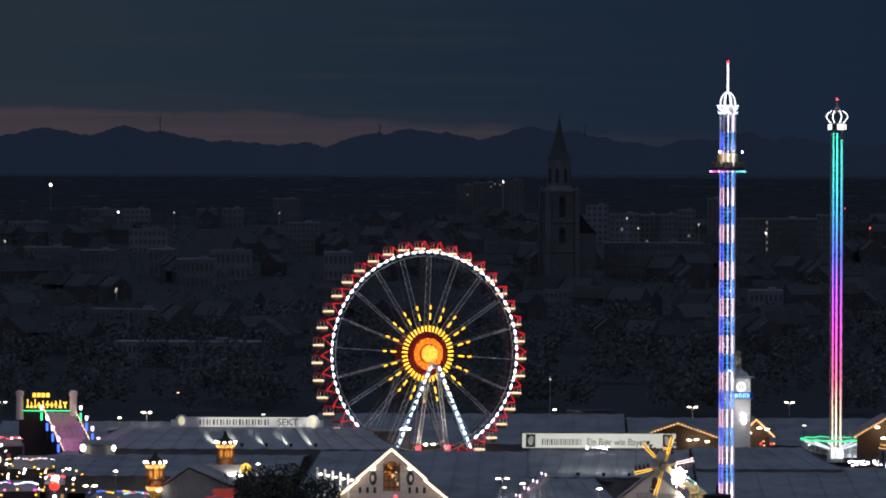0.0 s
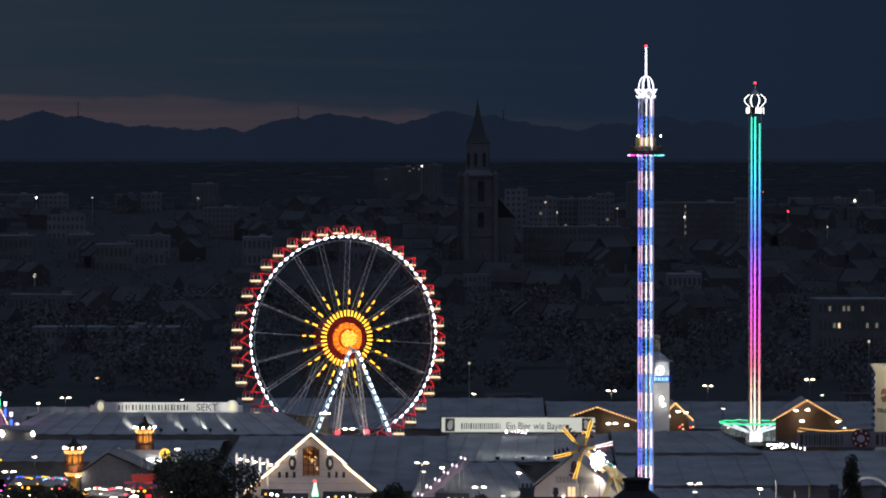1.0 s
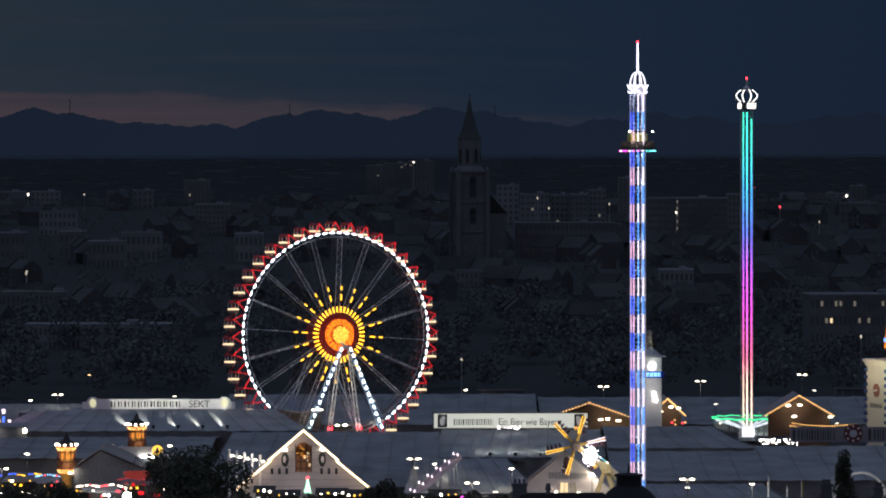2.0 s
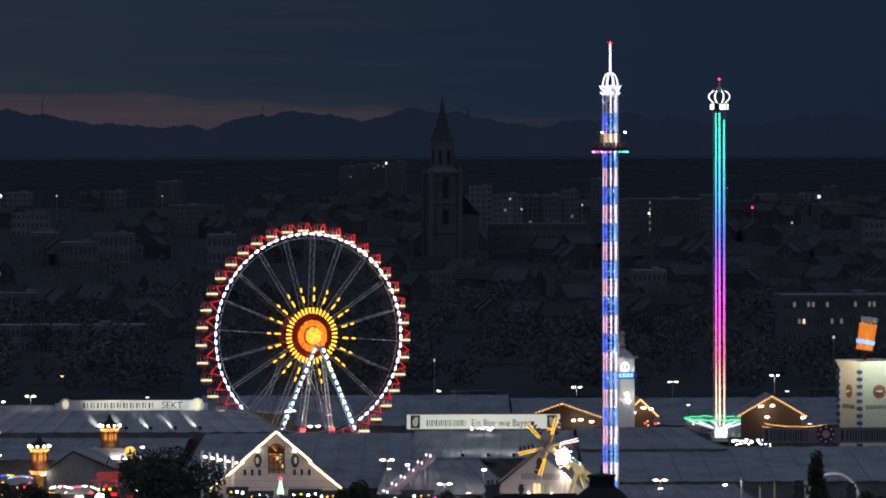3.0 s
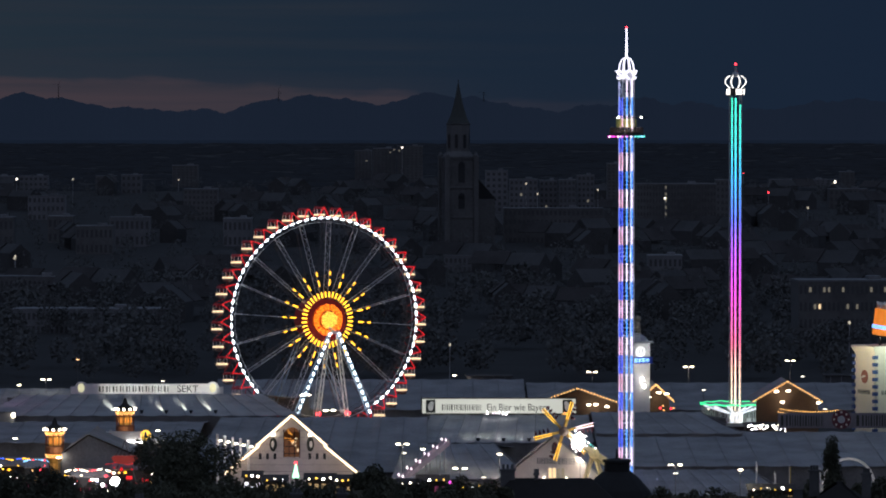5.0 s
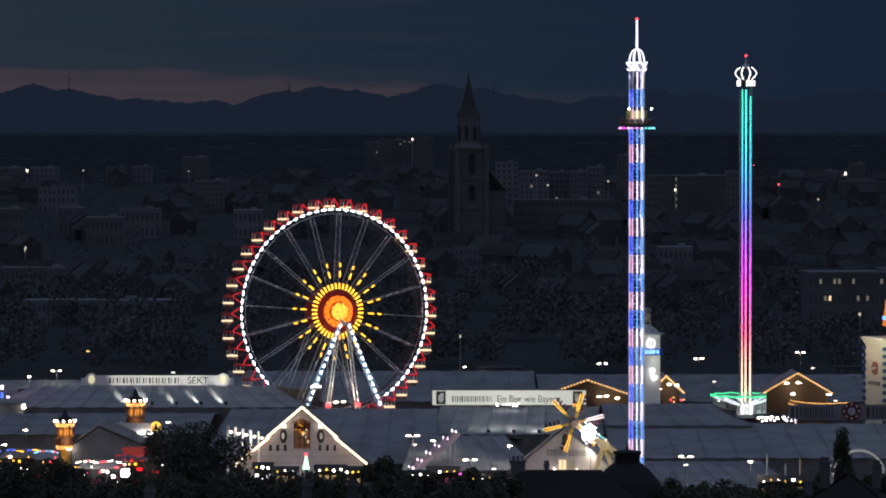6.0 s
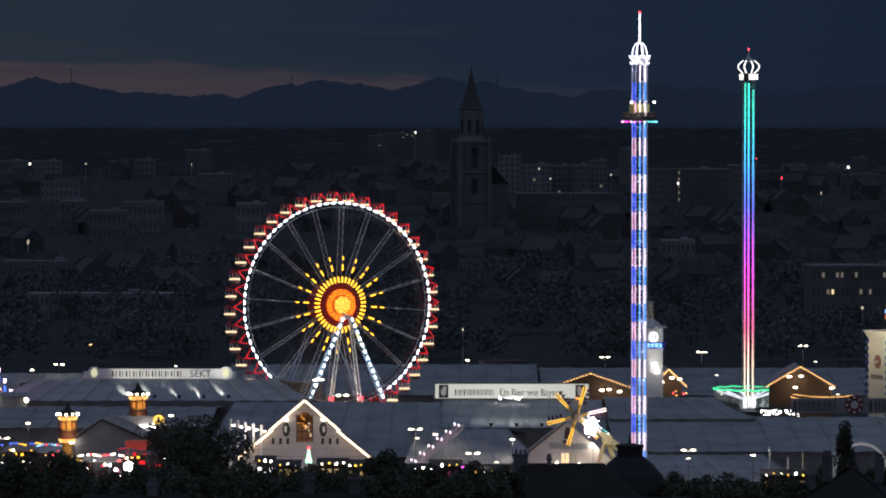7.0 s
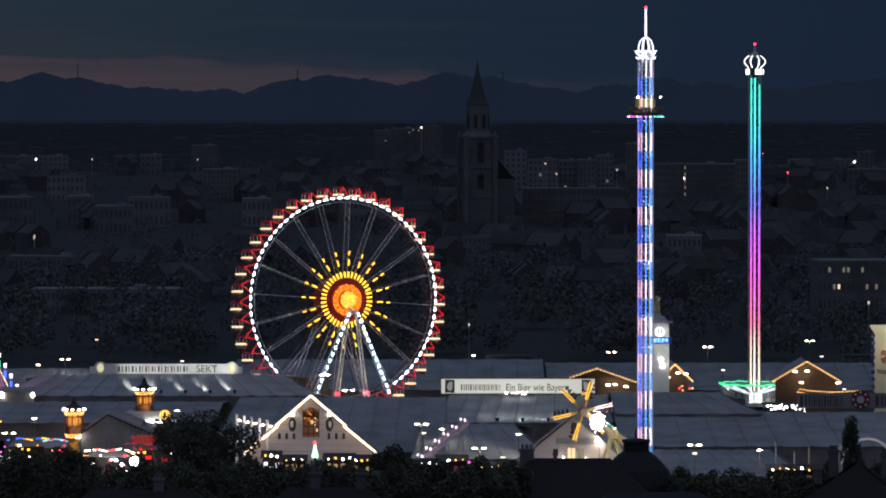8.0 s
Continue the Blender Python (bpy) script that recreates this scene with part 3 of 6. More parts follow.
        part("edge_light", bm, G_GREEN, tower, "green light along the canopy edge")
    for k in range(12):
        a = k * math.tau / 12 + 0.13
        bm = B()
        bar(bm, (1.2 * math.cos(a), 1.2 * math.sin(a), zr - 2.2), (R * 0.93 * math.cos(a), R * 0.93 * math.sin(a), zr - 0.35), 0.2, 0.3)
        part("sweep_arm", bm, glow("white_lit_arm", (0.85, 0.9, 1.0), 0.9) if k == 0 else bpy.data.materials["white_lit_arm"], tower)
    bm = B()
    for e in (-0.22, 0.22):
        rod(bm, (e, 0, -0.3), (e, 0, -4.1), 0.035, n=4)
    box(bm, (0, 0, -4.2), (0.5, 0.5, 0.12))
    box(bm, (0, 0.22, -3.85), (0.5, 0.08, 0.6))
    seat_mesh = finish(bm, "chain_seat", M_WHITESTEEL)
    for k in range(24):
        a = k * math.tau / 24 + 0.1
        for r in (6.2, 7.0):
            part("chain_seat", seat_mesh, None, tower).matrix_local = pose(r * math.cos(a), r * math.sin(a), zr)
    lamp("carousel_light", (tower.location.x + 2.5, D - 9, zr - 2.5), 700, (0.95, 0.97, 1.0), 0.4)
    bm = B()
    box(bm, (0, 0, (zr - 1.4) / 2), (2.9, 2.9, zr - 1.4))
    bmesh.ops.bevel(bm, geom=bm.edges[:], offset=0.2, segments=1, affect="EDGES")
    part("column_cladding", bm, M_WHITE, tower, "white clad column")
    for x in (-1.0, 0, 1.0):
        for z in range(5):
            bm = B()
            box(bm, (x, -1.52, zr - 2.2 - z * 0.8), (0.72, 0.1, 0.66))
            part("light_panel", bm, bpy.data.materials["white_lit_arm"] if (z + x) % 2 else G_CROWN, tower)


swing_tower()


# ---- festival tents ----
def tent(name, x0, x1, ridge, eave, label, bays, back=None, canvas=None, ends=(0, 0)):
    """A long hall: ridge and front eave as (y, z); seams between the canvas bays."""
    canvas = canvas or M_CANVAS
    t = thing(name, pose((x0 + x1) / 2, ridge[0], 0), label, "beer tent", "festival tents")
    hw = (x1 - x0) / 2
    dy, dz, de = eave[0] - ridge[0], ridge[1], eave[1]
    for side, s in (("front_roof", 1), ("rear_roof", -1)):
        if side == "rear_roof" and back is False:
            continue
        bm = B()
        nb, ns = bays * 3, 6
        g2 = []
        for j in range(ns + 1):
            row = []
            for i in range(nb + 1):
                f = j / ns
                xa, xb = -hw + ends[0] * (1 - f), hw - ends[1] * (1 - f)
                x = xa + (xb - xa) * i / nb
                sag = -0.14 * (1 if i % 3 else 0) - 0.35 * math.sin(math.pi * f)
                row.append(bm.verts.new((x, s * dy * f, dz + (de - dz) * f + sag)))
            g2.append(row)
        for a, b in zip(g2, g2[1:]):
            for i in range(nb):
                bm.faces.new((a[i], a[i + 1], b[i + 1], b[i]))
        r = bmesh.ops.extrude_face_region(bm, geom=bm.faces[:])
        bmesh.ops.translate(bm, vec=(0, 0, -0.12), verts=[e for e in r["geom"] if isinstance(e, bmesh.types.BMVert)])
        roof = part(side, bm, canvas, t)
        if s == 1:
            for i in range(bays + 1):
                f0 = -hw + 2 * hw * i / bays
                fx = (-hw + ends[0]) + (2 * hw - ends[0] - ends[1]) * i / bays
                bm = B()
                bar(bm, (fx, 0, dz + 0.02), (f0, dy, de + 0.02), 0.12, 0.06)
                part("seam", bm, M_SEAM, roof)
    for nm, yy in (("front_wall", dy * 0.985), ("rear_wall", -dy * 0.985)):
        bm = B()
        box(bm, (0, yy, (de - 0.2) / 2), (hw * 2 - 0.3, 0.2, de - 0.2))
        part(nm, bm, M_TENTWALL, t, "grey side sheeting")
    return t


def letter_bars(parent, x, z, y, h, widths, material, gap=0.22, depth=0.05, label="row of dark letter bars", m=None):
    """Writing that is not spelled out: one upright bar for each stroke."""
    bm = B()
    cx = x
    for w in widths:
        if w > 0:
            box(bm, (cx + w * 0.16, y, z + h / 2), (w * 0.34, depth, h))
            box(bm, (cx + w * 0.78, y, z + h / 2), (w * 0.2, depth, h))
            cx += w + gap
        else:
            cx -= w
    return part("lettering", bm, material, parent, label)


def words(parent, text, x, z, y, size, material, align="LEFT", label="dark painted words", wide=1.0):
    cu = bpy.data.curves.new("words", "FONT")
    cu.body, cu.size, cu.extrude, cu.align_x = text, size, 0.02, align
    o = new("slogan", cu)
    cu.materials.append(material)
    o.parent = parent
    o.matrix_local = pose(x, y, z, 90, 0, 0) @ Matrix.Diagonal((wide, 1, 1, 1))
    return tagged(o, label)


def flood(name, m, label, k=1):
    """A spot lamp on a bracket."""
    t = thing(name, m, label, "flood lamp", "roof flood lamps")
    bm = B()
    rod(bm, (0, 0, -1.0), (0, 0, 0), 0.06, n=6)
    part("bracket", bm, M_BLACK, t)
    bm = B()
    lathe(bm, ((0.2, -0.3), (0.4, 0.3), (0.42, 0.35)), 10)
    part("housing", bm, M_BLACK, t)
    return t


# sparkling wine tent with its sign on the ridge
sekt = tent("wine_tent", -89.77, -24.56, (940, 11.3), (908, 8.82), "long grey canvas tent with lit ridge sign", 14, ends=(6, 9))
sign = thing("ridge_sign", pose(-57.52, 938.5, 11.36), "long white ridge sign with dark lettering", "sign")
bm = B()
L2 = 15.86
box(bm, (0, 0, 1.05), (L2 * 2 - 6.0, 0.3, 2.1))
board = part("board", bm, M_WHITE, sign)
for s in (-1, 1):
    bm = B()
    rod(bm, (s * (L2 - 2.2), 0.19, 1.2), (s * (L2 - 2.2), -0.19, 1.2), 1.35, n=20)
    box(bm, (s * (L2 - 1.5), 0, 0.75), (3.0, 0.3, 1.5))
    part("end_board", bm, M_WHITE, sign)
    bm = B()
    ball(bm, (s * (L2 - 2.2), -0.25, 1.25), (0.7, 0.14, 0.95), 12, 8)
    # The emblem's brightness is put in as emission.
    part("emblem", bm, glow("self_lit_yellow_emblem", (1.0, 0.95, 0.6), 0.55) if s < 0 else bpy.data.materials["self_lit_yellow_emblem"], sign, "pale yellow self-lit emblem")
letter_bars(sign, -9.99, 0.45, -0.17, 1.15, (1.1, .9, 1.1, .85, .9, .85, 1.0, .85, .85, .85, 1.0), M_TEXT, 0.43)
words(sign, "SEKT", 6.23, 0.38, -0.17, 2.0, M_TEXT)
for i in range(5):
    flood("roof_lamp", pose(-61.9 + i * 4.97, 911, 9.3), "small flood lamp on the tent roof edge")
    d = bpy.data.lights.new("roof_spot", "SPOT")
    d.energy, d.color, d.spot_size, d.spot_blend, d.shadow_soft_size = 170000, (1.0, 0.98, 0.88), radians(7.0), 1.0, 0.05
    ob = new("roof_spot", d)
    sx = -61.9 + i * 4.97
    ob.matrix_world = look((sx - 0.1, 911.6, 9.36), (sx - 2.4, 924, 9.52))
    tagged(ob, "beam of a roof flood lamp", "light")
    # No fixture here: stands in for the roof floods' spill on the sign.
    d = bpy.data.lights.new("sign_spot", "SPOT")
    d.energy, d.color, d.spot_size, d.spot_blend, d.shadow_soft_size = 2300, (1.0, 0.98, 0.92), radians(34), 0.8, 0.1
    ob = new("sign_spot", d)
    ob.matrix_world = look((sx - 1.0, 928.5, 11.7), (sx - 3.0, 938.5, 12.9))
    tagged(ob, "unseen fill spot for the flood spill on the sign", "light")

# brewery tent with long slogan sign
low = tent("slogan_tent", -1.58, 32.92, (905, 9.12), (872, 5.81), "grey canvas tent below a long lit sign", 9, ends=(3, 0))
sign = thing("ridge_sign", pose(15.03, 903.5, 9.18), "long white lit sign with dark slogan", "sign")
bm = B()
box(bm, (0, 0, 1.7), (30.74, 0.3, 3.16))
# The board's lit look is put in as its own emission.
part("board", bm, glow("softly_lit_white_board", (0.96, 0.98, 0.88), 0.42), sign)
bm = B()
for z in (0.15, 3.28):
    box(bm, (0, -0.02, z), (31.19, 0.4, 0.22))
for s in (-1, 1):
    box(bm, (s * 15.48, -0.02, 1.7), (0.24, 0.4, 3.16))
part("frame", bm, M_TEXT, sign)
for s in (-1, 1):
    bm = B()
    box(bm, (s * 13.67, -0.2, 1.7), (1.9, 0.1, 2.6))
    bmesh.ops.bevel(bm, geom=bm.edges[:], offset=0.04, segments=1, affect="EDGES")
    crest = part("crest", bm, M_TEXT, sign, "dark crest with pale animal shape")
    bm = B()
    ball(bm, (s * 13.67, -0.26, 1.58), (0.55, 0.05, 0.85), 8, 6)
    ball(bm, (s * 13.45, -0.26, 2.26), (0.42, 0.05, 0.42), 8, 6)
    part("crest_figure", bm, M_WHITE, crest)
letter_bars(sign, -11.41, 0.85, -0.17, 1.2, (.8, .7, .9, .65, .7, .7, .5, .65, .65, .2), M_TEXT, 0.16)
words(sign, "Ein Bier wie Bayern.", -2.49, 0.82, -0.17, 2.0, M_TEXT, wide=0.8)
for i, w in enumerate((1, 0.8, 1.1)):
    flood("roof_lamp", pose(10.51 + i * 4.93, 874, 6.11), "small flood lamp on the tent roof edge")
    d = bpy.data.lights.new("roof_spot", "SPOT")
    d.energy, d.color, d.spot_size, d.spot_blend, d.shadow_soft_size = 3000 * w, (1.0, 0.97, 0.88), radians(80), 0.7, 0.1
    ob = new("roof_spot", d)
    xx = 10.29 + i * 4.93
    ob.matrix_world = look((xx, 873.6, 6.77), (xx - 1.5, 890, 6.77 + 1.2))
    tagged(ob, "beam of a roof flood lamp", "light")

# other halls, back row and front rows
tent("back_tent", -120.7, -47.55, (1045, 6.61), (1015, 3.47), "long grey canvas tent in the back row", 12, canvas=M_CANVAS_DIM)
tent("back_tent", -47.55, 22.99, (1045, 8.7), (1010, 3.77), "long pale canvas tent behind the wheel", 12, canvas=M_CANVAS_DIM)
tent("back_tent", 23.64, 117.04, (1045, 7.92), (1010, 3.77), "long pale canvas tent in the back row", 14, canvas=M_CANVAS_DIM)
tent("middle_tent", -44.13, 0.67, (896, 9.22), (838, 2.67), "broad grey canvas hall with wide roof", 9, ends=(4, 0), canvas=M_CANVAS_DIM)
tent("middle_tent", -93.89, -43.28, (890, 8.48), (850, 7.31), "low grey canvas hall behind small towers", 10, canvas=M_CANVAS_DIM)
tent("front_tent", -5.68, 19.05, (842, 7.64), (800, 4.3), "grey canvas tent with low pitched roof", 6, canvas=M_CANVAS_DIM, ends=(2, 6))
tent("long_tent", 33, 61.44, (892, 10.48), (868, 7.82), "grey canvas hall beside the drop tower", 6, ends=(0, 7), canvas=M_CANVAS_DIM)
tent("long_tent", 32.88, 102.26, (874, 7.75), (828, 4.45), "wide grey canvas hall with plain roof", 12, ends=(0, 0), canvas=M_CANVAS_DIM)
tent("front_tent", 36.27, 63.77, (815, 4.79), (780, 2.89), "low grey canvas tent in the front row", 8, ends=(0, 5), canvas=M_CANVAS_DIM)


def service_hall(x, y, w, h, label):
    """A flat-roofed container hall behind the back row."""
    t = thing("service_hall", pose(x, y, 0), label, "hall", "service halls")
    bm = B()
    box(bm, (0, 0, h / 2), (w, 8, h))
    part("body", bm, M_HOUSE, t)
    bm = B()
    box(bm, (0, 0, h + 0.12), (w + 0.5, 8.5, 0.24))
    part("roof", bm, M_HOUSEROOF, t)
    for i in range(int(w / 2.5)):
        bm = B()
        box(bm, (-w / 2 + 1.25 + 2.5 * i, -4.06, h - 1.0), (0.12, 0.12, 1.9))
        part("rib", bm, M_SEAM, t)


service_hall(15.3, 1058, 10.5, 8.7, "pale flat-roofed service hall behind the tents")
service_hall(97.6, 1062, 7.0, 8.6, "small pale flat-roofed service hall behind the tents")


def gable_front(name, D, cx, apex, half, foot, depth, label, lit=True):
    """A tent with a white gable wall towards the hill."""
    t = thing(name, pose(cx, D, 0), label, "beer tent", "festival tents")
    bm = B()
    slab(bm, [(-half, 0, 0), (half, 0, 0), (half, 0, foot), (0, 0, apex), (-half, 0, foot)], 0.3)
    part("gable_wall", bm, M_GABLE, t, "white boarded gable")
    for s in (-1, 1):
        bm = B()
        slab(bm, [(0, -0.8, apex + 0.3), (s * (half + 0.8), -0.8, foot - 0.4), (s * (half + 0.8), depth, foot - 0.4), (0, depth, apex + 0.3)], 0.25)
        part("roof", bm, M_CANVAS_DIM, t, "grey canvas roof")
        bm = B()
        box(bm, (s * (half - 0.15), depth / 2, foot / 2), (0.3, depth, foot))
        part("side_wall", bm, M_DARKWOOD, t)
        if lit:
            bm = B()
            dx, dz = half + 0.8, apex - foot + 0.7
            rod(bm, (0, -1.0, apex + 0.35), (s * dx * 0.52, -1.0, apex + 0.35 - dz * 0.52), 0.17, n=6)
            rod(bm, (s * dx * 0.48, -1.0, apex + 0.15 - dz * 0.50), (s * dx, -1.0, foot - 0.5), 0.17, n=6)
            part("light_chain", bm, G_VERGE, t, "bright warm chain of bulbs along the verge")
    return t


gab = gable_front("gable_tent", 828, -24.22, 13.4, 11.59, 3.42, 7, "white gabled tent edged with bright bulbs")
gab2 = gable_front("plain_gable_tent", 792, 23.0, 12.25, 12.0, 2.8, 12, "white gabled tent with faint lettering", lit=False)
gab2.rotation_euler.z = radians(-20)


# ---- towers of the beer tents ----
def brewery_tower():
    D = 925
    t = thing("sign_tower", pose(43.6, D, 0, 0, 0, 18), "white square tower with blue sign and statue", "tower")
    w, z1 = 4.3, 22.57
    bm = B()
    box(bm, (0, 0, z1 / 2), (w, w, z1))
    bmesh.ops.bevel(bm, geom=[e for e in bm.edges if abs(e.verts[0].co.z - e.verts[1].co.z) > 1], offset=0.12, segments=1, affect="EDGES")
    part("shaft", bm, M_WHITE, t)
    lamp("tower_flood", (t.location.x + 1.5, D - 7, 20.0), 600, (1, 0.97, 0.95), 0.4)
    bm = B()
    box(bm, (0, 0, z1 + 0.2), (w + 1.2, w + 1.2, 0.4))
    lathe(bm, ((2.6, 0.4), (1.9, 1.2), (1.1, 1.6), (1.0, 2.0)), 4, (0, 0, z1))
    part("cornice", bm, M_STEEL, t)
    bm = B()
    for s in (-0.5, 0.5):
        ball(bm, (s, 0, z1 + 2.6), (0.4, 0.5, 0.9), 8, 6)
    ball(bm, (0, 0, z1 + 3.6), (0.8, 0.7, 1.1), 10, 8)
    ball(bm, (0.15, -0.2, z1 + 4.9), (0.65, 0.6, 0.65), 10, 8)
    rod(bm, (-0.7, -0.2, z1 + 4.1), (-1.1, -0.8, z1 + 4.8), 0.2, n=6)
    tagged(new("lion_statue", finish(bm, "lion_statue", mat("gilded_grey_figure", (0.3, 0.27, 0.2), 0.6))), "seated animal figure with a raised mug", "statue")
    bpy.data.objects["lion_statue"].matrix_world = t.matrix_world
    for side in (0, 90):
        bm = B()
        box(bm, (0, -w / 2 - 0.12, 19.1), (w + 0.9, 0.25, 1.35))
        p = part("sign_board", bm, mat("deep_blue_board", (0.02, 0.06, 0.4), 0.5), t, "blue sign board")
        p.matrix_local = pose(0, 0, 0, 0, 0, side)
        q = letter_bars(p, -w / 2, 19.1 - 0.42, -w / 2 - 0.29, 0.85, (.6, .6, .6, .6, .5), G_CYAN, 0.25, label="glowing light blue letter bars")
        bm = B()
        rod(bm, (0, -w / 2 - 0.15, 20.83), (0, -w / 2, 20.83), 1.05, n=20)
        c = part("clock_disc", bm, glow("lit_white_disc", (1, 1, 1), 0.9) if side == 0 else bpy.data.materials["lit_white_disc"], t, "lit white round emblem")
        c.matrix_local = pose(0, 0, 0, 0, 0, side)
        bm = B()
        for q0, q1 in (((-0.35, 20.35), (-0.35, 21.3)), ((0.35, 20.35), (0.35, 21.3)), ((-0.35, 20.83), (0.35, 20.83)), ((-0.35, 21.3), (0.35, 21.3))):
            bar(bm, (q0[0], -w / 2 - 0.18, q0[1]), (q1[0], -w / 2 - 0.18, q1[1]), 0.16, 0.06)
        part("emblem_mark", bm, M_DARK_UNLIT_STEEL, c, "dark emblem mark")
        for lx, lz in ((0.3, 15.2), (0.7, 13.8)):
            bm = B()
            ball(bm, (lx, -w / 2 - 0.4, lz), (0.36, 0.25, 0.36), 10, 7)
            part("tower_lamp", bm, G_WHITE, t, "bright white lamp").matrix_local = pose(0, 0, 0, 0, 0, side)
        bm = B()
        for k in range(9):
            bar(bm, (-w / 2, -w / 2 - 0.03, 8 + k), (-w / 2 + 0.7, -w / 2 - 0.03, 8.5 + k), 0.07, 0.28)
        o = part("painted_stripes", bm, M_TEXT, t)
        o.matrix_local = pose(0, 0, 0, 0, 0, side)


brewery_tower()


def corner_tower():
    """Round-cornered painted brewery tower with a tilted beer mug on top."""
    D = 930
    ang = 22
    t = thing("brewery_tower", pose(94.86, D, 0, 0, 0, ang), "cream square tower with painted emblems", "tower")
    w, z1 = 9.0, 20.48
    bm = B()
    box(bm, (0, 0, z1 / 2), (w, w, z1))
    part("shaft", bm, M_CREAM, t)
    bm = B()
    for k, (o, h) in enumerate(((0.5, 0.4), (0.9, 0.45), (1.3, 0.5))):
        box(bm, (0, 0, z1 + 0.2 + k * 0.45), (w + o, w + o, h))
    part("cornice", bm, M_CREAM, t)
    for sx, sy in ((-1, -1), (1, -1), (-1, 1)):
        for k in range(12):
            bm = B()
            box(bm, (sx * w / 2, sy * w / 2, z1 - 0.9 - k * 1.5), (0.9, 0.9, 0.75))
            part("quoin", bm, mat("blue_quoin", (0.05, 0.09, 0.22), 0.7) if k == 0 and sx < 0 and sy < 0 else bpy.data.materials["blue_quoin"], t)
    for side in (0, -90):
        bm = B()
        rod(bm, (0, -w / 2 - 0.14, z1 - 5.0), (0, -w / 2, z1 - 5.0), 1.4, n=24)
        c = part("emblem", bm, mat("red_gold_emblem", (0.35, 0.12, 0.08), 0.6) if side == 0 else bpy.data.materials["red_gold_emblem"], t, "round painted emblem")
        c.matrix_local = pose(0, 0, 0, 0, 0, side)
        bm = B()
        rod(bm, (0, -w / 2 - 0.18, z1 - 4.8), (0, -w / 2 - 0.1, z1 - 4.9), 0.7, n=16)
        part("emblem_figure", bm, M_CREAM, c)
        letter_bars(c, -3.0, z1 - 8.6, -w / 2 - 0.03, 0.85, (.6, .6, .6, .6, .6, .6, .6), M_TEXT, 0.2)
    for sx, sy, col, e in ((-9, -6, (1.0, 0.86, 0.6), 1200), (3.0, -9.5, (0.80, 1.0, 0.84), 1500)):
        lamp("tower_flood", (t.location.x + sx, D + sy, z1 + 1.0), e, col, 0.4)
    # mug
    mug = thing("beer_mug", pose(t.matrix_world.translation.x - 0.9, D, z1 + 1.3), "giant orange beer mug with white foam", "mug")
    tip = pose(0, 0, 2.1, 0, 9, 0)
    bm = B()
    rod(bm, (0, 0, 0), (0, 0, 2.6), 0.3, n=10)
    part("post", bm, M_BLACK, mug)
    bm = B()
    lathe(bm, ((1.6, 0), (1.7, 0.2), (1.75, 3.0), (1.85, 5.4)), 20)
    bm.transform(tip)
    part("glass", bm, glow("orange_lit_beer", (1.0, 0.27, 0.03), 0.6), mug, "glowing orange beer")
    bm = B()
    rg = random.Random(3)
    for k in range(120):
        a = rg.uniform(0, math.tau)
        r = 1.7 * math.sqrt(rg.random())
        ball(bm, (r * math.cos(a), r * math.sin(a), 5.4 + rg.uniform(0, 1.3)), rg.uniform(0.16, 0.34), 7, 5)
    bm.transform(tip)
    part("foam", bm, mat("white_foam", (0.75, 0.74, 0.7), 0.5, bump=0.1), mug, "white bubbly foam")
    bm = B()
    lathe(bm, ((1.75, 1.3), (1.95, 1.35), (1.95, 2.0), (1.75, 2.05)), 20)
    bm.transform(tip)
    part("sign_band", bm, glow("blue_lit_band", (0.15, 0.35, 1.0), 1.8), mug, "glowing blue band")
    bm = B()
    for i in range(10):
        a, b = -1.2 + 2.4 * i / 10, -1.2 + 2.4 * (i + 1) / 10
        rod(bm, (-0.6, 1.6 + 1.2 * math.cos(a), 2.9 + 1.7 * math.sin(a)), (-0.6, 1.6 + 1.2 * math.cos(b), 2.9 + 1.7 * math.sin(b)), 0.24, n=8)
    bm.transform(tip)
    part("handle", bm, bpy.data.materials["orange_lit_beer"], mug)


corner_tower()


